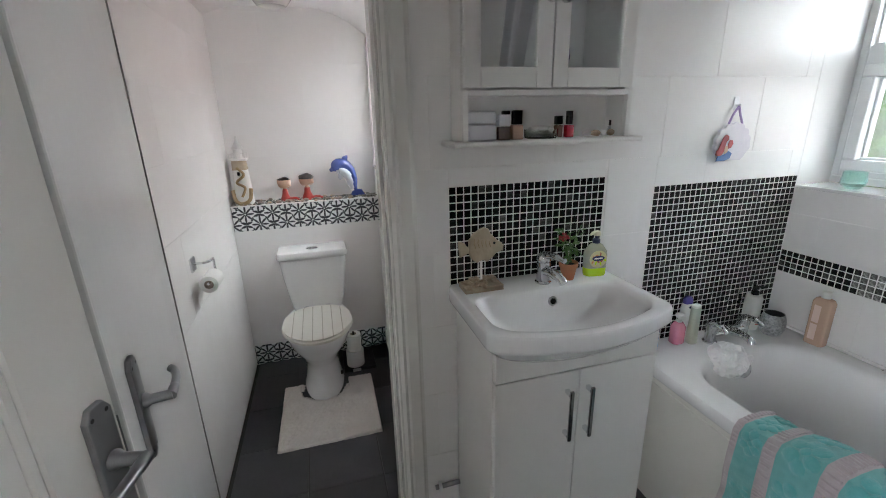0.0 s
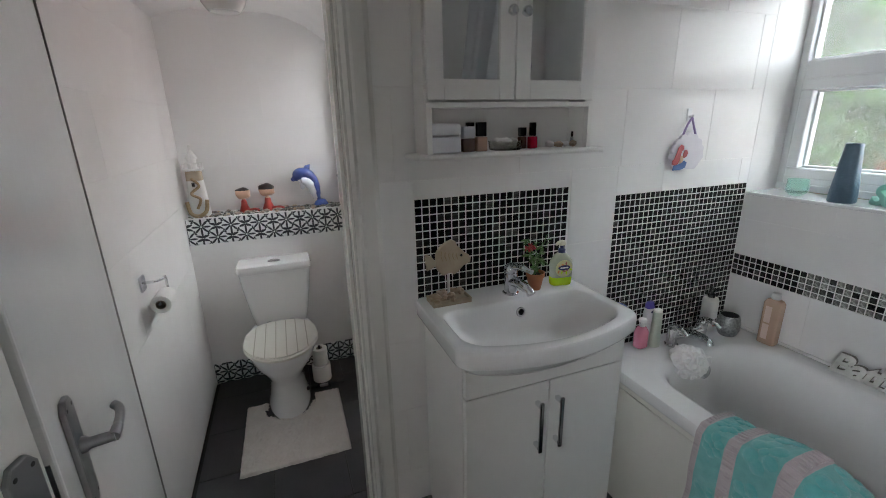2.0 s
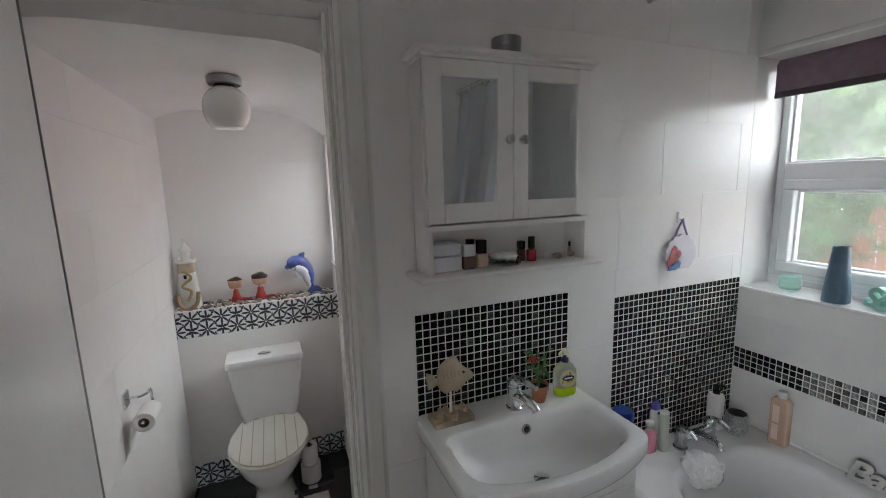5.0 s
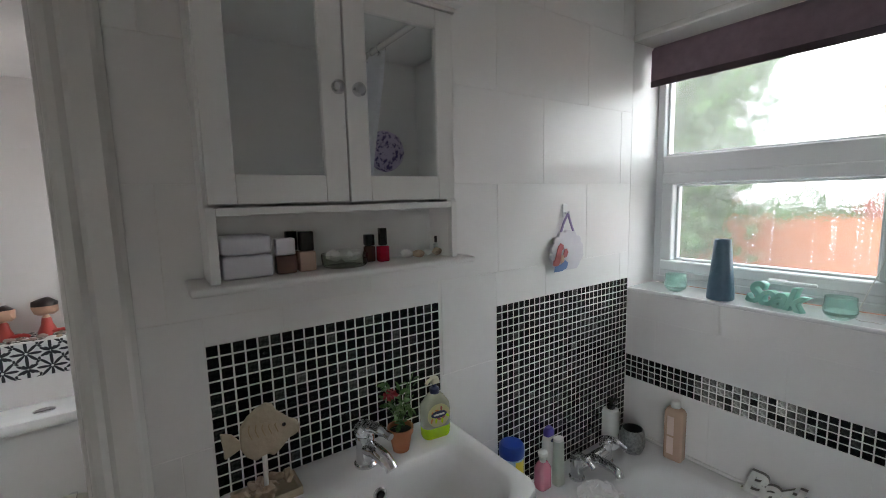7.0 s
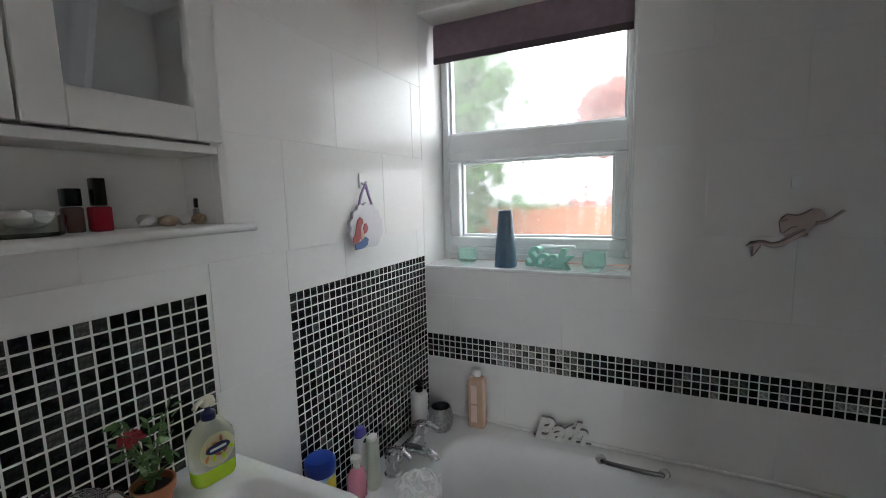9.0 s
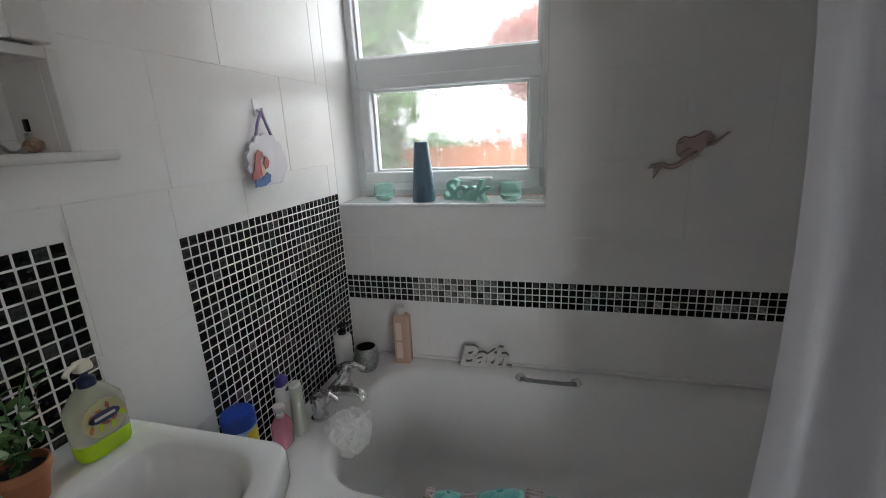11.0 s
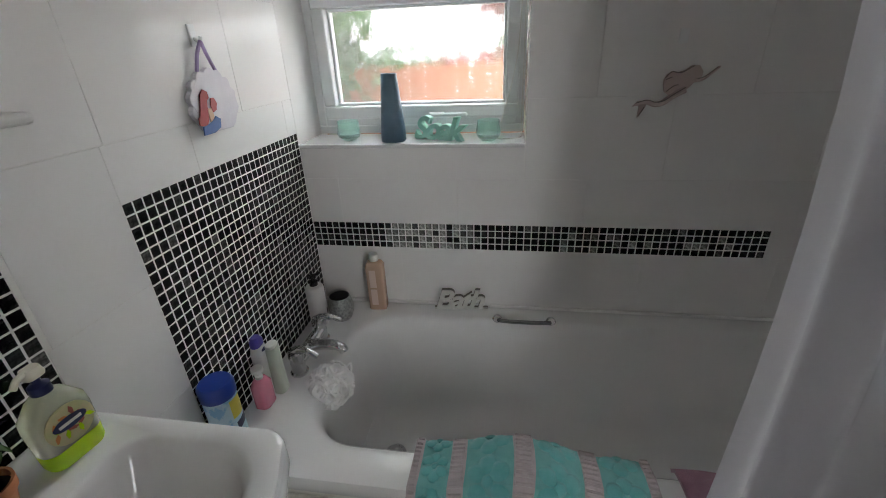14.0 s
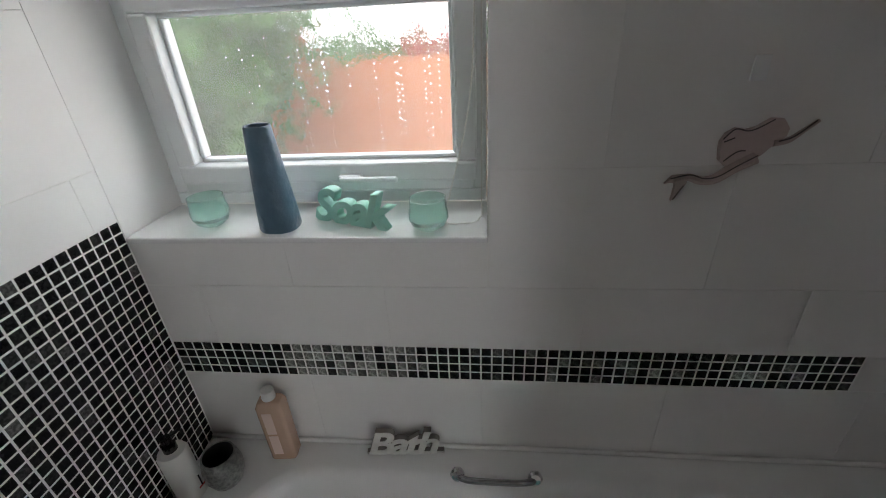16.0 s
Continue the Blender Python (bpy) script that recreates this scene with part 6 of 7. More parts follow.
def towel_basis(y, s, lift):
    """Axes on the towel's face: across, along the run, out."""
    p = towel_point(y, s)
    t = (towel_point(y, s + 0.012) - towel_point(y, s - 0.012)).normalized()
    w = (towel_point(y + 0.01, s) - towel_point(y - 0.01, s)).normalized()
    n = w.cross(t).normalized()
    if n.z - n.x < 0:
        n = -n
    t = n.cross(w)
    p = p + n * lift
    return Matrix(((w.x, t.x, n.x, p.x), (w.y, t.y, n.y, p.y), (w.z, t.z, n.z, p.z), (0, 0, 0, 1)))


for y0, y1, teal in edges:
    b = draped(y0, y1, 0, 0.42, heap, 0.010, 14 if teal else 8, seed=1.0)
    yc, wide = (y0 + y1) / 2, y1 - y0
    rng = random.Random(int(y0 * 1000))
    if teal:                                        # raised flowers of pile on a paler ground
        panel = part("panel", b, PALE_TEAL, towel, smooth=True)
        s = 0.062
        while s < TOWEL_RUN[-1] - 0.05:
            f = bmesh.new()
            for k in range(7):
                a = k * math.pi / 3 + 0.52
                far = 0.0 if k == 6 else 1.0
                size = wide * (0.15 if k == 6 else 0.235) * rng.uniform(0.95, 1.05)
                m = towel_basis(yc + far * wide * 0.27 * math.cos(a), s + far * wide * 0.30 * math.sin(a), 0.011)
                bmesh.ops.create_icosphere(f, subdivisions=2, radius=1.0, matrix=m @ Matrix.Rotation(a, 4, "Z") @ Matrix.Diagonal((size * 0.95, size * 0.86, 0.0048, 1)))
            part("raised_flower", f, TEAL, panel, smooth=True)
            s += wide * 1.02
    else:                                           # ribs across the stripe
        s = 0.05
        while s < TOWEL_RUN[-1] - 0.01:
            m = towel_basis(yc, s, 0.0115)
            tube(b, [m @ Vector((-wide / 2 + 0.003, 0, 0)), m @ Vector((wide / 2 - 0.003, 0, 0))], 0.0042, 6)
            s += 0.0115
        part("stripe", b, GREY_TERRY, towel, "grey-mauve ribbed stripe", smooth=True)
flannel = thing("face_flannel", (1.10, 0.2, RIM - 0.09), "dusky pink terry flannel draped over the bath rim", "flannel")
part("cloth", draped(0.10, 0.246, 1, 0.09, lambda y: 0.004, 0.008, 16, seed=3.0), PINK_TERRY, flannel, smooth=True)

# ---- on the walls of the bathroom ----
plaque = thing("shell_plaque", (1.455, WALL_Y - 0.01, 1.262), "pearly shell plaque with a painted motif hung by a lilac ribbon", "plaque")
outline = []
for k in range(37):
    a = math.pi * (-0.12 + 1.24 * k / 36)
    r = 0.075 + 0.008 * abs(math.sin(k * math.pi / 4))
    outline.append((r * math.cos(a), 0.035 + r * 0.92 * math.sin(a)))
outline += [(-0.058, -0.012), (-0.045, -0.022), (0.045, -0.022), (0.058, -0.012)]
MP = Matrix.Translation((1.452, WALL_Y - 0.003, 1.288)) @ NORTH
face = part("board", prism(outline, MP, 0.012, 0.002), SHELL_WHITE, plaque, smooth=False)
MF = MP @ Matrix.Translation((-0.040, -0.010, 0.0135))
part("painted_shape", prism([(-0.036, 0.010), (-0.034, 0.024), (-0.022, 0.032), (-0.018, 0.052), (-0.012, 0.070), (0.000, 0.080), (0.013, 0.074), (0.014, 0.062), (0.006, 0.056), (0.002, 0.040), (-0.002, 0.018), (-0.014, 0.004)], MF, 0.003, 0.0008), PLAQUE_RED, face, "red painted shape")
part("painted_shape", prism([(0.014, 0.044), (0.020, 0.060), (0.030, 0.060), (0.037, 0.048), (0.030, 0.034), (0.018, 0.030)], MF, 0.003, 0.0008), PLAQUE_RED, face, "red painted shape")
part("painted_shape", prism([(0.002, 0.012), (0.002, 0.040), (0.014, 0.040), (0.018, 0.026), (0.014, 0.010)], MF, 0.0025, 0.0006), SKIN, face, "pale painted shape")
part("painted_shape", prism([(-0.030, -0.012), (-0.026, 0.006), (0.000, 0.010), (0.022, 0.022), (0.036, 0.014), (0.030, -0.004), (0.006, -0.012)], MF, 0.0035, 0.0008), PLAQUE_BLUE, face, "blue painted shape")
for x in (-0.030, 0.032):
    b = tube(bmesh.new(), bent([(1.452 + x, WALL_Y - 0.010, 1.392), (1.449 + 0.5 * x, WALL_Y - 0.012, 1.425), (1.447, WALL_Y - 0.018, 1.452)], 4), 0.0042, 6)
    part("ribbon", b, RIBBON, plaque)
hook = thing("wall_hook", (1.448, WALL_Y, 1.44), "small white stick-on plastic hook", "hook")
part("plate", box(1.436, 1.459, WALL_Y - 0.005, WALL_Y, 1.440, 1.484, 0.003), UPVC, hook)
part("peg", tube(bmesh.new(), bent([(1.448, WALL_Y - 0.004, 1.456), (1.448, WALL_Y - 0.016, 1.450), (1.448, WALL_Y - 0.021, 1.460)], 4), 0.004, 8), UPVC, hook)

# swimming figure, cut out and hung on the window wall
sw = thing("wall_plaque", (WALL_X - 0.005, 0.19, 1.225), "dull pink cut-out relief of a swimming tail-finned shape", "plaque")
MS = Matrix.Translation((WALL_X - 0.002, 0.290, 1.228)) @ EAST
b = prism([(0.079, 0.062), (0.077, 0.078), (0.075, 0.092), (0.080, 0.104), (0.092, 0.112), (0.108, 0.109), (0.122, 0.113), (0.140, 0.125), (0.156, 0.124), (0.167, 0.110), (0.166, 0.098), (0.152, 0.086), (0.142, 0.074), (0.130, 0.062), (0.112, 0.052), (0.094, 0.050)], MS, 0.010, 0.0012)
part("body", b, DUSK_PINK, sw, smooth=True)
b = tube(bmesh.new(), bent([MS @ Vector(p) for p in ((0.130, 0.066, 0.010), (0.104, 0.052, 0.010), (0.080, 0.034, 0.010), (0.060, 0.030, 0.009), (0.038, 0.036, 0.008), (0.018, 0.030, 0.007))]), [0.010 - 0.00012 * k for k in range(41)], 8)
part("tail", b, DUSK_PINK, sw, smooth=True)
b = prism([(0.034, 0.040), (0.016, 0.038), (0.004, 0.024), (0.012, 0.026), (0.022, 0.026), (0.020, -0.006), (0.030, 0.008), (0.040, 0.026)], MS, 0.008, 0.002)
part("fin", b, DUSK_PINK, sw, smooth=True)
b = tube(bmesh.new(), bent([MS @ Vector(p) for p in ((0.150, 0.088, 0.009), (0.170, 0.092, 0.009), (0.188, 0.106, 0.008), (0.206, 0.120, 0.006))]), [0.0055 - 0.00012 * k for k in range(25)], 8)
part("arm", b, DUSK_PINK, sw, smooth=True)
b = bmesh.new()
for line in (((0.076, 0.096, 0.0105), (0.090, 0.111, 0.0105), (0.108, 0.108, 0.0105), (0.122, 0.112, 0.0105), (0.142, 0.124, 0.010)),
             ((0.128, 0.072, 0.0185), (0.104, 0.057, 0.0185), (0.080, 0.040, 0.0175), (0.060, 0.036, 0.0165), (0.038, 0.042, 0.0145), (0.012, 0.034, 0.009)),
             ((0.078, 0.092, 0.011), (0.092, 0.098, 0.011)), ((0.084, 0.062, 0.011), (0.100, 0.076, 0.011), (0.112, 0.078, 0.011)),
             ((0.154, 0.092, 0.0145), (0.174, 0.099, 0.0140), (0.200, 0.121, 0.011)), ((0.034, 0.022, 0.009), (0.022, -0.002, 0.009))):
    tube(b, bent([MS @ Vector(p) for p in line], 5), 0.0011, 5)
part("dark_outline", b, FADED, sw, "thin dark outline")
b = box(WALL_X - 0.0035, WALL_X + 0.001, 0.172, 0.194, 1.405, 1.440, 0.001)
solo("hook_plate", b, UPVC, "bare white stick-on hook plate on the tiles", "hook")

# patterned shower cap hung on the wall at the foot of the bath
cap = thing("bath_hat", (1.575, END_Y + 0.03, 1.69), "lilac shower hat with a dark flower pattern hung on the wall", "shower hat")
b = turned(bmesh.new(), None, [(0.105, 0), (0.112, 0.006), (0.126, 0.022), (0.118, 0.050), (0.085, 0.075), (0.040, 0.088), (0, 0.090)], 40, pose(1.575, END_Y + 0.003, 1.81, -90, 0, 0))
part("bonnet", b, CAP_PRINT, cap, smooth=True)
robe = thing("robe_hook", (0.654, END_Y, 1.70), "small chrome robe hook on the plain wall", "hook")
part("plate", box(0.642, 0.666, END_Y, END_Y + 0.006, 1.675, 1.735, 0.002), CHROME, robe)
part("peg", tube(bmesh.new(), bent([(0.654, END_Y + 0.005, 1.695), (0.654, END_Y + 0.03, 1.690), (0.654, END_Y + 0.04, 1.712)], 4), 0.005, 8), CHROME, robe, smooth=True)

# grey pipe end low on the wall beside the basin unit
pipe = thing("waste_pipe", (0.36, WALL_Y - 0.012, 0.12), "short grey pipe clipped low on the tiled wall", "pipe")
part("pipe", tube(bmesh.new(), [(0.318, WALL_Y - 0.013, 0.128), (0.4115, WALL_Y - 0.013, 0.130)], 0.009, 12), STEEL, pipe, smooth=True)
part("clip", box(0.330, 0.342, WALL_Y - 0.026, WALL_Y, 0.114, 0.142, 0.003), UPVC, pipe)

# ---- in the toilet ----
mat_t = thing("toilet_mat", (-0.05, 2.02, 0), "cream cotton pedestal mat round the foot of the toilet", "mat")
NU, NV = 70, 72
bm = bmesh.new()
vs = {}
rng = random.Random(2)


def on_mat(x, y):
    if math.hypot((x - TX) / 0.125, (y - 2.215) / 0.115) < 1 or (abs(x - TX) < 0.125 and y > 2.215):
        return False
    return True


X0M, X1M, Y0M, Y1M = -0.288, 0.190, 1.780, 2.282
for j in range(NV + 1):
    for i in range(NU + 1):
        x, y = X0M + (X1M - X0M) * i / NU, Y0M + (Y1M - Y0M) * j / NV
        if on_mat(x, y):
            e = min(i, NU - i, j, NV - j)
            vs[i, j] = bm.verts.new((x + 0.010 * (y - 2.0) + rng.uniform(-0.002, 0.002), y + rng.uniform(-0.002, 0.002), 0.003 + (0.012 if e > 0 else 0.002) + rng.uniform(-0.0022, 0.0022)))
for j in range(NV):
    for i in range(NU):
        q = [(i, j), (i + 1, j), (i + 1, j + 1), (i, j + 1)]
        if all(k in vs for k in q):
            bm.faces.new([vs[k] for k in q])
ext = bmesh.ops.extrude_face_region(bm, geom=bm.faces[:])
for g in ext["geom"]:
    if isinstance(g, bmesh.types.BMVert):
        g.co.z = 0.0015
part("mat_body", bm, MAT_PILE, mat_t, smooth=True)
b = bmesh.new()
for k in range(46):
    u = k / 45
    a = math.pi * (1.0 + u)
    c = Vector((TX + 0.125 * math.cos(a), 2.215 + 0.115 * math.sin(a), 0.010))
    if k < 8:
        c = Vector((TX - 0.125, 2.282 - 0.0085 * k, 0.010))
    d = (Vector((TX, 2.215, 0.004)) - c).normalized() * rng.uniform(0.010, 0.020)
    tube(b, [c - d * 0.3, c + d], [0.0035, 0.0022], 5)
part("fringe", b, MAT_PILE, mat_t, kind="stuff")


def roll_bm(at, r, ri, h, m=None):
    return turned(bmesh.new(), at, [(ri, 0), (r * 0.97, 0), (r, 0.003), (r, h - 0.003), (r * 0.97, h), (ri, h), (ri, 0)], 32, m)


hold = thing("toilet_roll_holder", (WC_L, 1.80, 0.86), "chrome wall holder for a toilet roll", "roll holder")
part("plate", box(WC_L, WC_L + 0.009, 1.755, 1.805, 0.905, 0.960, 0.003, 1), CHROME, hold)
b = tube(bmesh.new(), bent([(WC_L + 0.008, 1.782, 0.934), (WC_L + 0.045, 1.784, 0.934), (WC_L + 0.062, 1.80, 0.936), (WC_L + 0.062, 1.836, 0.932), (WC_L + 0.060, 1.846, 0.900), (WC_L + 0.060, 1.838, 0.876), (WC_L + 0.060, 1.715, 0.870)]), 0.0048, 10)
part("arm", b, CHROME, hold, smooth=True)
rollt = thing("toilet_roll", (WC_L + 0.06, 1.77, 0.83), "part-used white toilet roll on the wall holder", "toilet roll")
mr = pose(WC_L + 0.058, 1.828, 0.862, 90, 0, 0)
part("paper", roll_bm(None, 0.033, 0.0165, 0.098, mr), PAPER, rollt, smooth=True)
part("tube", roll_bm(None, 0.0163, 0.0140, 0.099, mr), CARD, rollt, "grey card tube", smooth=True)
bm = bmesh.new()
rows = []
for k in range(8):
    z = 0.862 - 0.095 * k / 7
    w = 0.045 if k < 5 else 0.045 - 0.014 * (k - 4)
    rows.append([bm.verts.new((WC_L + 0.0175 + 0.004 * math.sin(k), 1.775 + w * s - 0.004 * k, z)) for s in (-1, -0.3, 0.3, 1)])
for a, c in zip(rows, rows[1:]):
    for k in range(3):
        bm.faces.new((a[k], a[k + 1], c[k + 1], c[k]))
bmesh.ops.solidify(bm, geom=bm.faces[:], thickness=0.0008)
part("loose_end", bm, PAPER, rollt, smooth=True)

spare = thing("spare_roll_stand", (0.118, 2.40, 0), "black floor stand with two spare toilet rolls", "roll stand")
part("base", box(0.045, 0.235, 2.34, 2.56, 0.0, 0.018, 0.004), RUBBER, spare)
part("rod", tube(bmesh.new(), [(0.118, 2.40, 0.018), (0.118, 2.40, 0.235)], 0.006, 10), RUBBER, spare)
part("clip", box(0.095, 0.142, 2.332, 2.3395, 0.004, 0.022, 0.002), MILK, spare)
for k in range(2):
    z = 0.019 + 0.101 * k
    t = thing("toilet_roll", (0.118, 2.40, z), "full white toilet roll on the floor stand", "toilet roll", group="spare toilet rolls")
    part("paper", roll_bm((0.118, 2.40, z), 0.052 - 0.010 * k, 0.018, 0.100), PAPER, t, smooth=True)
    part("tube", roll_bm((0.118, 2.40, z), 0.0178, 0.0155, 0.101), CARD, t, smooth=True)

LEDGE = 0.9925
lh = thing("lighthouse_ornament", (-0.400, 2.69, LEDGE), "whitewashed wooden lighthouse ornament with rope and an anchor", "ornament")
C = (-0.400, 2.69, LEDGE)
b = loft(bmesh.new(), [oblong(C[0], C[1], r, r, r * 0.4, LEDGE + z, 4) for r, z in ((0.050, 0), (0.048, 0.02), (0.040, 0.16), (0.034, 0.245))], True, True)
part("tower", b, MILK, lh)
part("band", loft(bmesh.new(), [oblong(C[0], C[1], r, r, r * 0.4, LEDGE + z, 4) for r, z in ((0.0385, 0.195), (0.0355, 0.245))], True, True), BEIGE_WOOD, lh)
part("gallery", box(C[0] - 0.044, C[0] + 0.044, C[1] - 0.044, C[1] + 0.044, LEDGE + 0.246, LEDGE + 0.256, 0.002), MILK, lh)
for sy in (-1, 1):
    for sx in (-1, 0, 1):
        part("post", tube(bmesh.new(), [(C[0] + sx * 0.040, C[1] + sy * 0.040, LEDGE + 0.256), (C[0] + sx * 0.040, C[1] + sy * 0.040, LEDGE + 0.284)], 0.0025, 6), MILK, lh)
    part("rail", tube(bmesh.new(), [(C[0] - 0.042, C[1] + sy * 0.040, LEDGE + 0.284), (C[0] + 0.042, C[1] + sy * 0.040, LEDGE + 0.284)], 0.0025, 6), MILK, lh)
part("lantern", turned(bmesh.new(), (C[0], C[1], LEDGE + 0.256), [(0.022, 0), (0.022, 0.05), (0.030, 0.052), (0.026, 0.062), (0.012, 0.085), (0.006, 0.095), (0.006, 0.12), (0, 0.122)], 14), MILK, lh)
b = tube(bmesh.new(), bent([(C[0] - 0.01, C[1] - 0.050, LEDGE + 0.21), (C[0] + 0.022, C[1] - 0.052, LEDGE + 0.17), (C[0] - 0.018, C[1] - 0.056, LEDGE + 0.13), (C[0] + 0.020, C[1] - 0.060, LEDGE + 0.10), (C[0], C[1] - 0.062, LEDGE + 0.05)]), 0.007, 8)
tube(b, bent([(C[0] - 0.045, C[1] - 0.062, LEDGE + 0.09), (C[0] - 0.035, C[1] - 0.064, LEDGE + 0.03), (C[0], C[1] - 0.066, LEDGE + 0.012), (C[0] + 0.038, C[1] - 0.064, LEDGE + 0.035), (C[0] + 0.050, C[1] - 0.060, LEDGE + 0.095)]), 0.010, 8)
part("rope_anchor", b, ROPE, lh, "brown rope anchor", smooth=True)
part("window", box(C[0] - 0.012, C[0] + 0.002, C[1] - 0.0415, C[1] - 0.036, LEDGE + 0.165, LEDGE + 0.185), BLACK, lh)


def figurine(x, h, lean):
    """A plain seated doll figure in one mesh, with no features."""
    b = bmesh.new()
    y = 2.70
    turned(b, (x, y, LEDGE), [(0, 0), (h * 0.20, 0.0), (h * 0.22, h * 0.08), (h * 0.13, h * 0.30), (h * 0.10, h * 0.48), (h * 0.05, h * 0.56), (h * 0.05, h * 0.60), (0, h * 0.60)], 16)
    blob(b, (x + lean * 0.2, y, LEDGE + h * 0.78), h * 0.27, 3, 0.3, (1.1, 0.9, 0.95))
    tube(b, bent([(x + h * 0.1, y - 0.02, LEDGE + h * 0.10), (x + h * 0.4, y - 0.02, LEDGE + h * 0.12), (x + h * 0.55, y - 0.02, LEDGE + h * 0.05)], 4), h * 0.05, 8)
    return b


for x, h in ((-0.180, 0.135), (-0.055, 0.150)):
    solo("figurine", figurine(x, h, 0.01), FIGURE, "small plain painted figurine in red and black on the ledge", "figurine", smooth=True, group="ledge figurines")
dol = thing("dolphin_ornament", (0.165, 2.70, LEDGE), "glossy blue and white ceramic dolphin leaping on the ledge", "ornament")
path = bent([(0.085, 2.70, LEDGE + 0.160), (0.105, 2.70, LEDGE + 0.172), (0.135, 2.70, LEDGE + 0.190), (0.175, 2.70, LEDGE + 0.185), (0.208, 2.70, LEDGE + 0.150), (0.224, 2.70, LEDGE + 0.100), (0.226, 2.70, LEDGE + 0.050), (0.236, 2.70, LEDGE + 0.012)], 6)
rad = [0.006, 0.009, 0.011, 0.012, 0.013, 0.016, 0.022, 0.027, 0.031, 0.034, 0.036, 0.038] + [0.040, 0.040, 0.039, 0.039, 0.038, 0.037, 0.036, 0.035, 0.033, 0.031, 0.029, 0.028, 0.026, 0.024, 0.022, 0.021, 0.020, 0.018, 0.017, 0.016, 0.015, 0.014, 0.013, 0.012, 0.012, 0.011, 0.011, 0.010, 0.010, 0.009, 0.009]
b = tube(bmesh.new(), path, rad[:len(path)], 16)
part("body", b, DOLPHIN, dol, smooth=True)
b = tube(bmesh.new(), bent([(0.122, 2.688, LEDGE + 0.158), (0.155, 2.682, LEDGE + 0.158), (0.182, 2.682, LEDGE + 0.132), (0.196, 2.684, LEDGE + 0.090), (0.206, 2.688, LEDGE + 0.05)], 6), [0.014] * 4 + [0.026] * 10 + [0.020] * 6 + [0.014] * 5, 12)
part("belly", b, BELLY, dol, "white glazed belly", smooth=True)
part("fin", prism([(0.150, 0.215), (0.166, 0.240), (0.196, 0.248), (0.190, 0.228), (0.192, 0.205)], Matrix.Translation((0, 2.706, LEDGE)) @ NORTH, 0.012, 0.003), DOLPHIN, dol, smooth=True)
part("fin", prism([(0.132, 0.150), (0.128, 0.118), (0.140, 0.104), (0.156, 0.118), (0.160, 0.140)], Matrix.Translation((0, 2.684, LEDGE)) @ NORTH, 0.010, 0.003), BELLY, dol, smooth=True)
part("tail_fluke", prism([(0.190, 0.0), (0.205, 0.030), (0.230, 0.045), (0.262, 0.040), (0.280, 0.012), (0.270, 0.0)], Matrix.Translation((0, 2.706, LEDGE)) @ NORTH, 0.018, 0.004), DOLPHIN, dol, smooth=True)
rng = random.Random(21)
for k in range(54):
    x = rng.uniform(-0.455, 0.335)
    y = rng.choice((2.628, 2.638, 2.648, 2.66, 2.735, 2.745)) + rng.uniform(-0.003, 0.003)
    r = rng.uniform(0.008, 0.017)
    b = blob(bmesh.new(), (x, y, LEDGE + r * 0.42), r, 100 + k, 0.4, (1.25, 0.85, 0.5), rng.uniform(0, 6))
    if k % 4 == 0:
        swirl_shell(b, (x, y, LEDGE + r * 0.6), r * 0.6, r * 1.8, rng.uniform(0, 6))
    solo("pebble", b, PEBBLE if k % 3 else SHELLS, "small sea pebble or shell on the tiled ledge", "pebble", smooth=True, group="pebbles on the ledge")
b = bmesh.new()
for k in range(330):
    x, y = rng.uniform(-0.462, 0.345), rng.uniform(2.622, 2.752)
    r = rng.uniform(0.006, 0.012)
    ret = bmesh.ops.create_icosphere(b, subdivisions=1, radius=1.0)
    a = rng.uniform(0, 6)
    for v in ret["verts"]:
        q = Vector((v.co.x * 1.25, v.co.y * 0.85, v.co.z * 0.5)) * r
        v.co = Vector((x + q.x * math.cos(a) - q.y * math.sin(a), y + q.x * math.sin(a) + q.y * math.cos(a), LEDGE + r * 0.4 + q.z))
ob = solo("pebbles", b, GRAVEL, "bed of small mottled beach pebbles along the tiled ledge", "pebbles", smooth=True, kind="stuff")


# ---- pieces: wall tiles, mosaic, floor tiles ----
def without(rect, holes):
    """What is left of a rectangle when others are cut out of it."""
    rest = [rect]
    for h0, h1, k0, k1 in holes:
        nxt = []
        for u0, u1, v0, v1 in rest:
            if u1 <= h0 or u0 >= h1 or v1 <= k0 or v0 >= k1:
                nxt.append((u0, u1, v0, v1))
                continue
            nxt += [(u0, min(u1, h0), v0, v1)] if u0 < h0 else []
            nxt += [(max(u0, h1), u1, v0, v1)] if u1 > h1 else []
            a, c = max(u0, h0), min(u1, h1)
            nxt += [(a, c, v0, k0)] if v0 < k0 else []
            nxt += [(a, c, k1, v1)] if v1 > k1 else []
        rest = nxt
    return [r for r in rest if r[1] - r[0] > 0.012 and r[3] - r[2] > 0.012]


def tile_rects(u0, u1, rows, pitch, holes):
    out = []
    for v0, v1, start in rows:
        u = start - math.ceil((start - u0) / pitch) * pitch
        while u < u1:
            r = (max(u, u0), min(u + pitch, u1), v0, v1)
            if r[1] > r[0]:
                out += without(r, holes)
            u += pitch
    return out


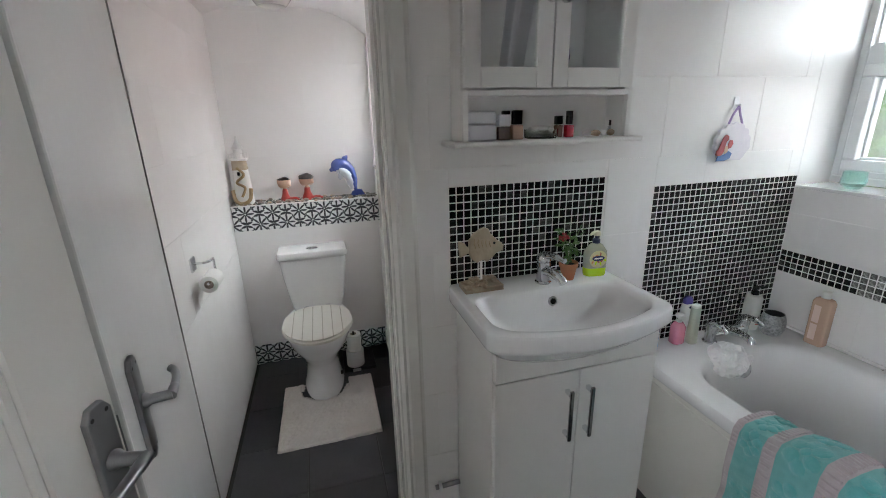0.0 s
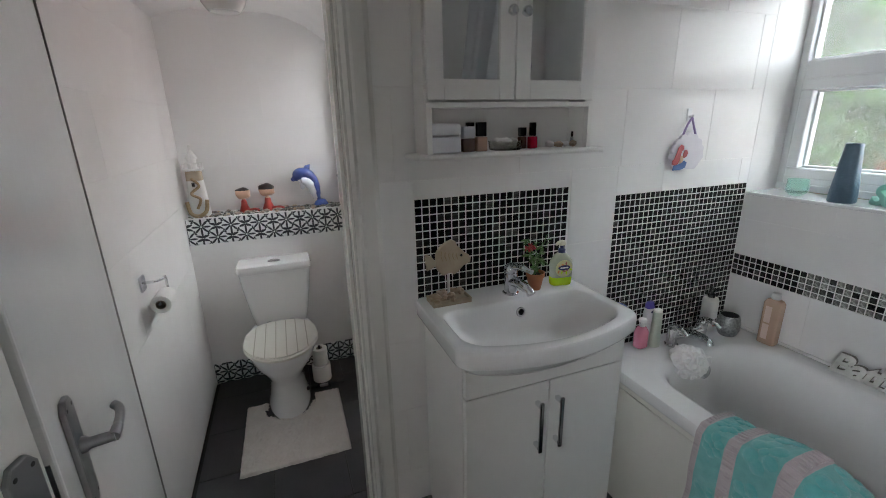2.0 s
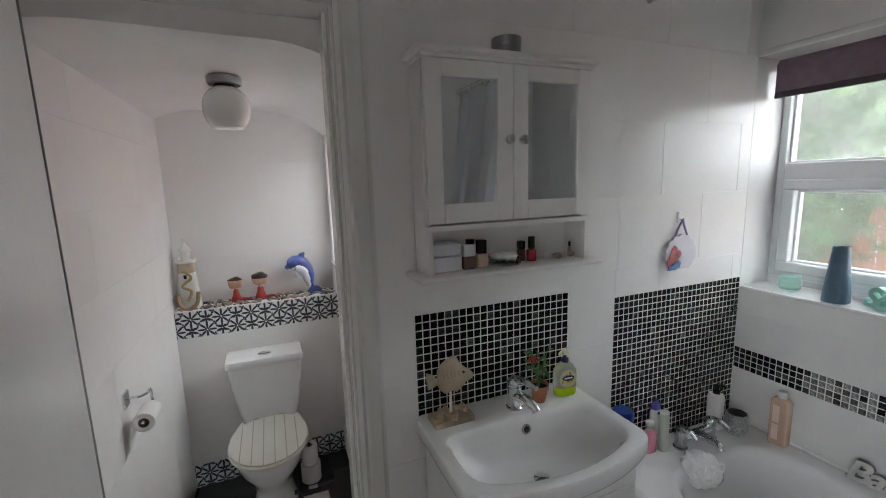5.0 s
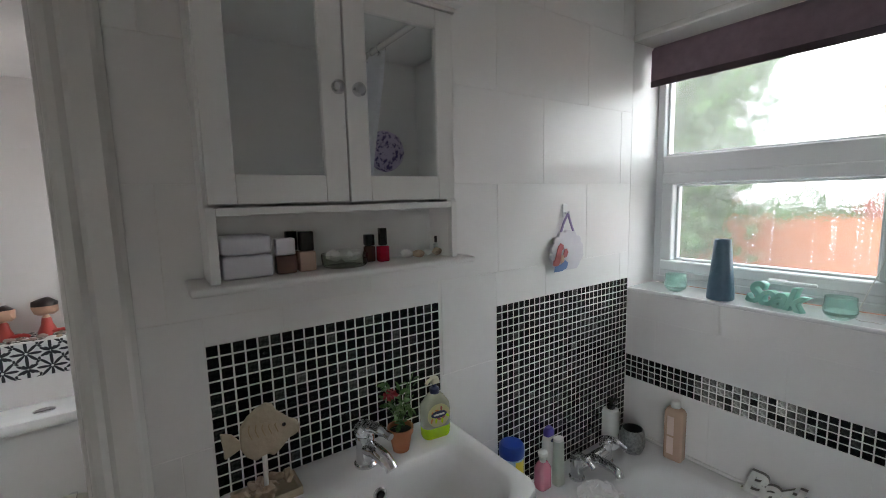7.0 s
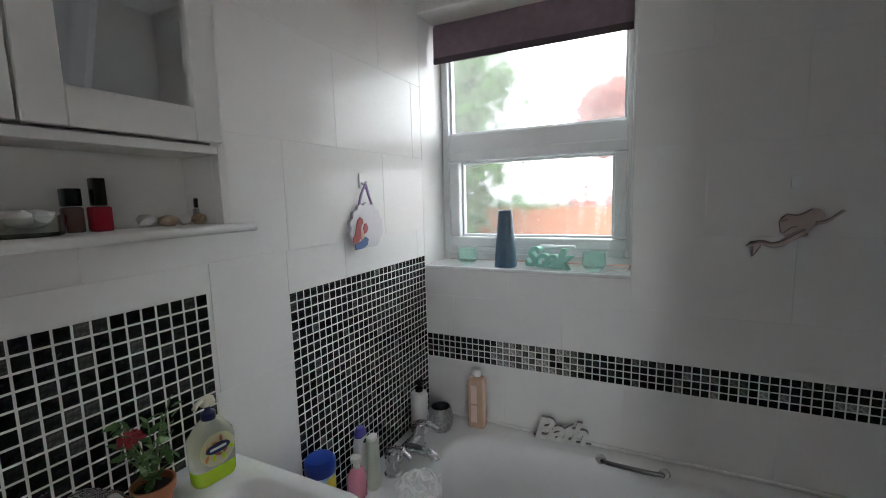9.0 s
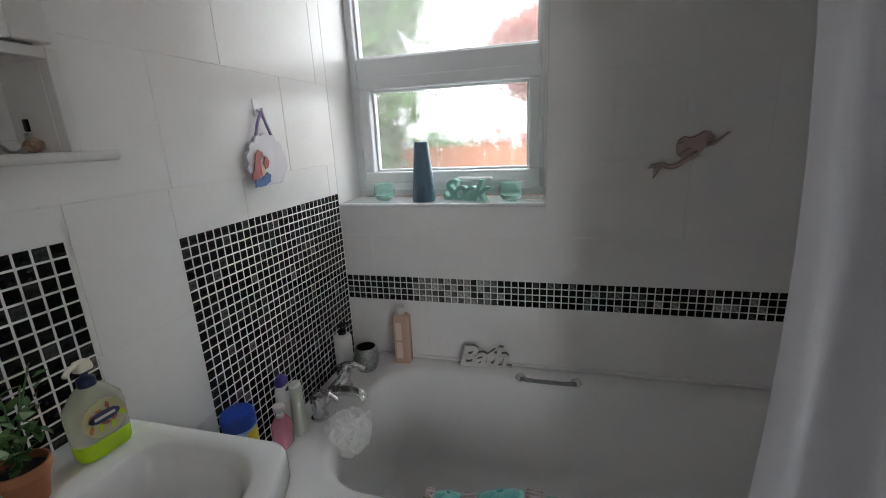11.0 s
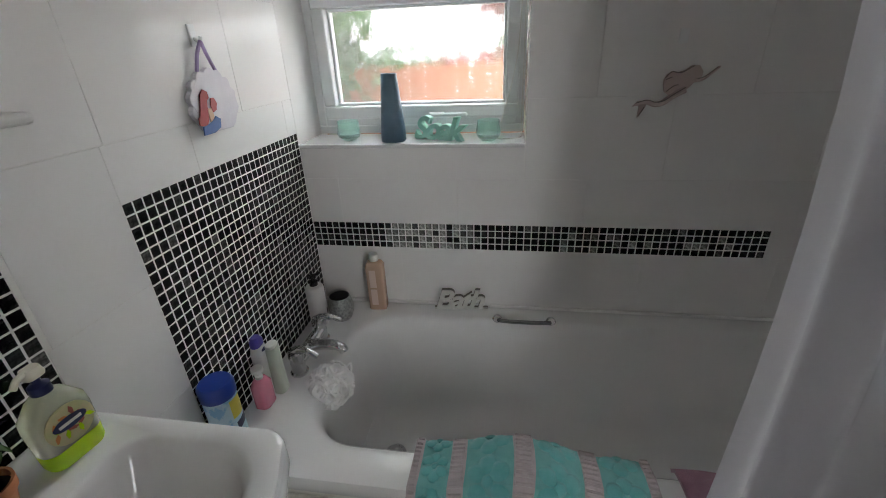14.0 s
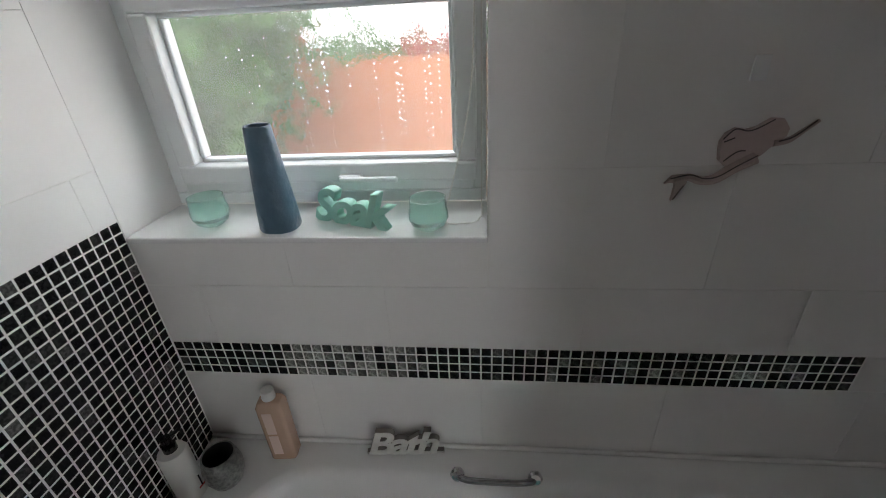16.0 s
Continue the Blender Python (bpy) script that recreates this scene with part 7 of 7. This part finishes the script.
def lay(parent, mat, rects, place, gap=0.0022, name="tile"):
    """Tiles as pieces: place(u, v) gives the face's point, and its second value the way out of the wall."""
    shared = {}
    for u0, u1, v0, v1 in rects:
        w, h = u1 - u0 - gap, v1 - v0 - gap
        key = (round(w, 4), round(h, 4))
        if key not in shared:
            origin, out = place(0, 0)
            du, dv = place(1, 0)[0] - origin, place(0, 1)[0] - origin
            bm = bmesh.new()
            e = 0.0007 if name == "mosaic_tile" else 0.0004
            deep = 0.0085 if name == "floor_tile" else 0.0020
            lower = [du * a + dv * c - out * deep for a, c in ((0, 0), (w, 0), (w, h), (0, h))]
            mid = [du * a + dv * c - out * e for a, c in ((0, 0), (w, 0), (w, h), (0, h))]
            top = [du * a + dv * c for a, c in ((e, e), (w - e, e), (w - e, h - e), (e, h - e))]
            vs = [[bm.verts.new(p) for p in r] for r in (lower, mid, top)]
            for a, c in zip(vs, vs[1:]):
                for k in range(4):
                    bm.faces.new((a[k], a[(k + 1) % 4], c[(k + 1) % 4], c[k]))
            bm.faces.new(vs[2])
            bmesh.ops.recalc_face_normals(bm, faces=bm.faces)
            me = bpy.data.meshes.new(name)
            bm.to_mesh(me)
            bm.free()
            me.materials.append(mat)
            shared[key] = me
        o = new(name, shared[key])
        o.parent = parent
        o.location = place(u0 + gap / 2, v0 + gap / 2)[0]


def on_north(u, v):
    return Vector((u, WALL_Y, v)), Vector((0, -1, 0))


def on_east(u, v):
    return Vector((WALL_X, u, v)), Vector((-1, 0, 0))


M1 = (0.394, 0.944, 0.914, 1.237)
M2 = (1.148, 1.8255, RIM - 0.005, 1.191)
STRIP = (-0.165, 1.2875, 0.796, 0.889)
rows = [(0.0, 0.265, 0.955), (0.265, 0.522, 1.157), (0.522, 0.779, 0.955), (0.779, 1.030, 1.157), (1.030, 1.293, 0.952), (1.293, 1.549, 1.157), (1.549, 1.806, 1.350),
        (1.806, 2.063, 1.157), (2.063, 2.30, 1.350), (2.30, CEIL, 1.157)]
lay(wall_basin, WHITE_TILE, tile_rects(JAMB_R + 0.05, WALL_X, rows, 0.409, [M1, M2]), on_north, 0.0012)
rows = [(0.0, 0.29, 0.2), (0.29, RIM, 0.4), (RIM, 0.796, 0.187), (0.796, 0.889, -5), (0.889, 1.042, 0.381), (1.042, 1.279, 0.172), (1.279, 1.536, 0.381), (1.536, 1.793, 0.172),
        (1.793, 2.05, 0.381), (2.05, 2.30, 0.172), (2.30, CEIL, 0.381)]
lay(wall_window, WHITE_TILE, tile_rects(END_Y, WALL_Y - 0.001, rows, 0.396, [STRIP, (WIN_Y0, WALL_Y, WIN_Z0 - 0.014, WIN_Z1)]), on_east, 0.0005)
rows = [(0.0, 0.25, 0.1), (0.25, 0.5, -0.1), (0.5, 0.75, 0.1), (0.75, 1.0, -0.1), (1.0, 1.25, -0.02), (1.25, 1.50, 0.18), (1.50, 1.75, -0.02), (1.75, 2.0, 0.18), (2.0, 2.2, 0)]
wcb = bpy.data.objects["wall_wc_north"]
lay(wcb, WC_TILE, tile_rects(WC_L, WC_R, rows[3:], 0.40, []), lambda u, v: (Vector((u, WC_BACK, v)), Vector((0, -1, 0))), 0.0008)
wcw = bpy.data.objects["wall_wc_west"]
rows = [(a, c, 1.52 + 0.2 * (k % 2)) for k, (a, c, _) in enumerate([(0.0, 0.75, 0), (0.75, 1.06, 0), (1.06, 1.31, 0), (1.31, 1.565, 0), (1.565, 1.82, 0), (1.82, 2.09, 0)])]
lay(wcw, WC_TILE, tile_rects(WALL_Y + 0.1, WC_BACK, rows, 0.8, []), lambda u, v: (Vector((WC_L, u, v)), Vector((1, 0, 0))), 0.0006)


def mosaic(parent, rect, nu, nv, place, most=300, gap=0.0034):
    u0, u1, v0, v1 = rect
    pu, pv = (u1 - u0) / nu, (v1 - v0) / nv
    rects = [(u0 + i * pu, u0 + (i + 1) * pu, v0 + j * pv, v0 + (j + 1) * pv) for i in range(nu) for j in range(nv - 1, -1, -1)]
    rng = random.Random(17)

    def pale(r):
        y = (r[0] + r[1]) / 2
        return place is on_east and rng.random() < (0.85 if 0.72 < y < 1.04 else 0.22 if y < 0.72 else 0.08)
    silvery = [r for r in rects if pale(r)]
    lay(parent, SILVER_CHIP, silvery, place, gap, "mosaic_tile")
    lay(parent, CHIP, [r for r in rects[:most] if r not in silvery], place, gap, "mosaic_tile")
    if len(rects) > most:
        bm = bmesh.new()
        o, out = place(0, 0)
        for a0, a1, b0, b1 in rects[most:]:
            e, g = 0.0007, gap / 2
            base = [place(a, c)[0] - out * 0.0085 for a, c in ((a0 + g, b0 + g), (a1 - g, b0 + g), (a1 - g, b1 - g), (a0 + g, b1 - g))]
            midp = [p + out * 0.0078 for p in base]
            topp = [place(a, c)[0] for a, c in ((a0 + g + e, b0 + g + e), (a1 - g - e, b0 + g + e), (a1 - g - e, b1 - g - e), (a0 + g + e, b1 - g - e))]
            vs = [[bm.verts.new(p) for p in r] for r in (base, midp, topp)]
            for a, c in zip(vs, vs[1:]):
                for k in range(4):
                    bm.faces.new((a[k], a[(k + 1) % 4], c[(k + 1) % 4], c[k]))
            bm.faces.new(vs[2])
        part("mosaic_field", bm, CHIPS, parent, kind="stuff")


def raised(rect, place):
    """Grout behind mosaic, a little below its face."""
    u0, u1, v0, v1 = rect
    bm = bmesh.new()
    out = place(0, 0)[1]
    bm.faces.new([bm.verts.new(place(u, v)[0] - out * 0.0006) for u, v in ((u0, v0), (u1, v0), (u1, v1), (u0, v1))])
    return bm


WHITE_GROUT = material("white mosaic grout", (0.82, 0.81, 0.79), 0.8, other=(0.74, 0.73, 0.71), scale=30, bump=0.3)
for wall, rect, place, nu, nv in ((wall_basin, M1, on_north, 23, 13), (wall_basin, M2, on_north, 29, 26), (wall_window, STRIP, on_east, 62, 4)):
    part("mosaic_grout", raised(rect, place), WHITE_GROUT, wall)
    mosaic(wall, rect, nu, nv, place)

# printed border tiles on the ledge and at the floor of the toilet
part("border_tile", box(WC_L + 0.004, WC_R - 0.002, WC_BOX - 0.006, WC_BOX + 0.002, 0.850, 0.988), DAMASK, bpy.data.objects["wall_ledge"], "black and white damask printed border")
part("border_tile", box(WC_L + 0.004, WC_R - 0.02, WC_BOX - 0.006, WC_BOX + 0.002, 0.0, 0.125), DAMASK, bpy.data.objects["wall_ledge"], "black and white damask printed border")
# slate floor tiles
floor = bpy.data.objects["floor"]
rects = []
for j in range(-8, 10):
    for i in range(-6, 8):
        x0, y0 = -0.15 + i * 0.305, 0.0 + j * 0.305
        if -0.7 < x0 < 1.6 and -0.35 < y0 < 2.7:
            rects.append((x0, x0 + 0.305, y0, y0 + 0.305))
lay(floor, SLATE, rects, lambda u, v: (Vector((u, v, 0.0)), Vector((0, 0, 1))), 0.004, "floor_tile")
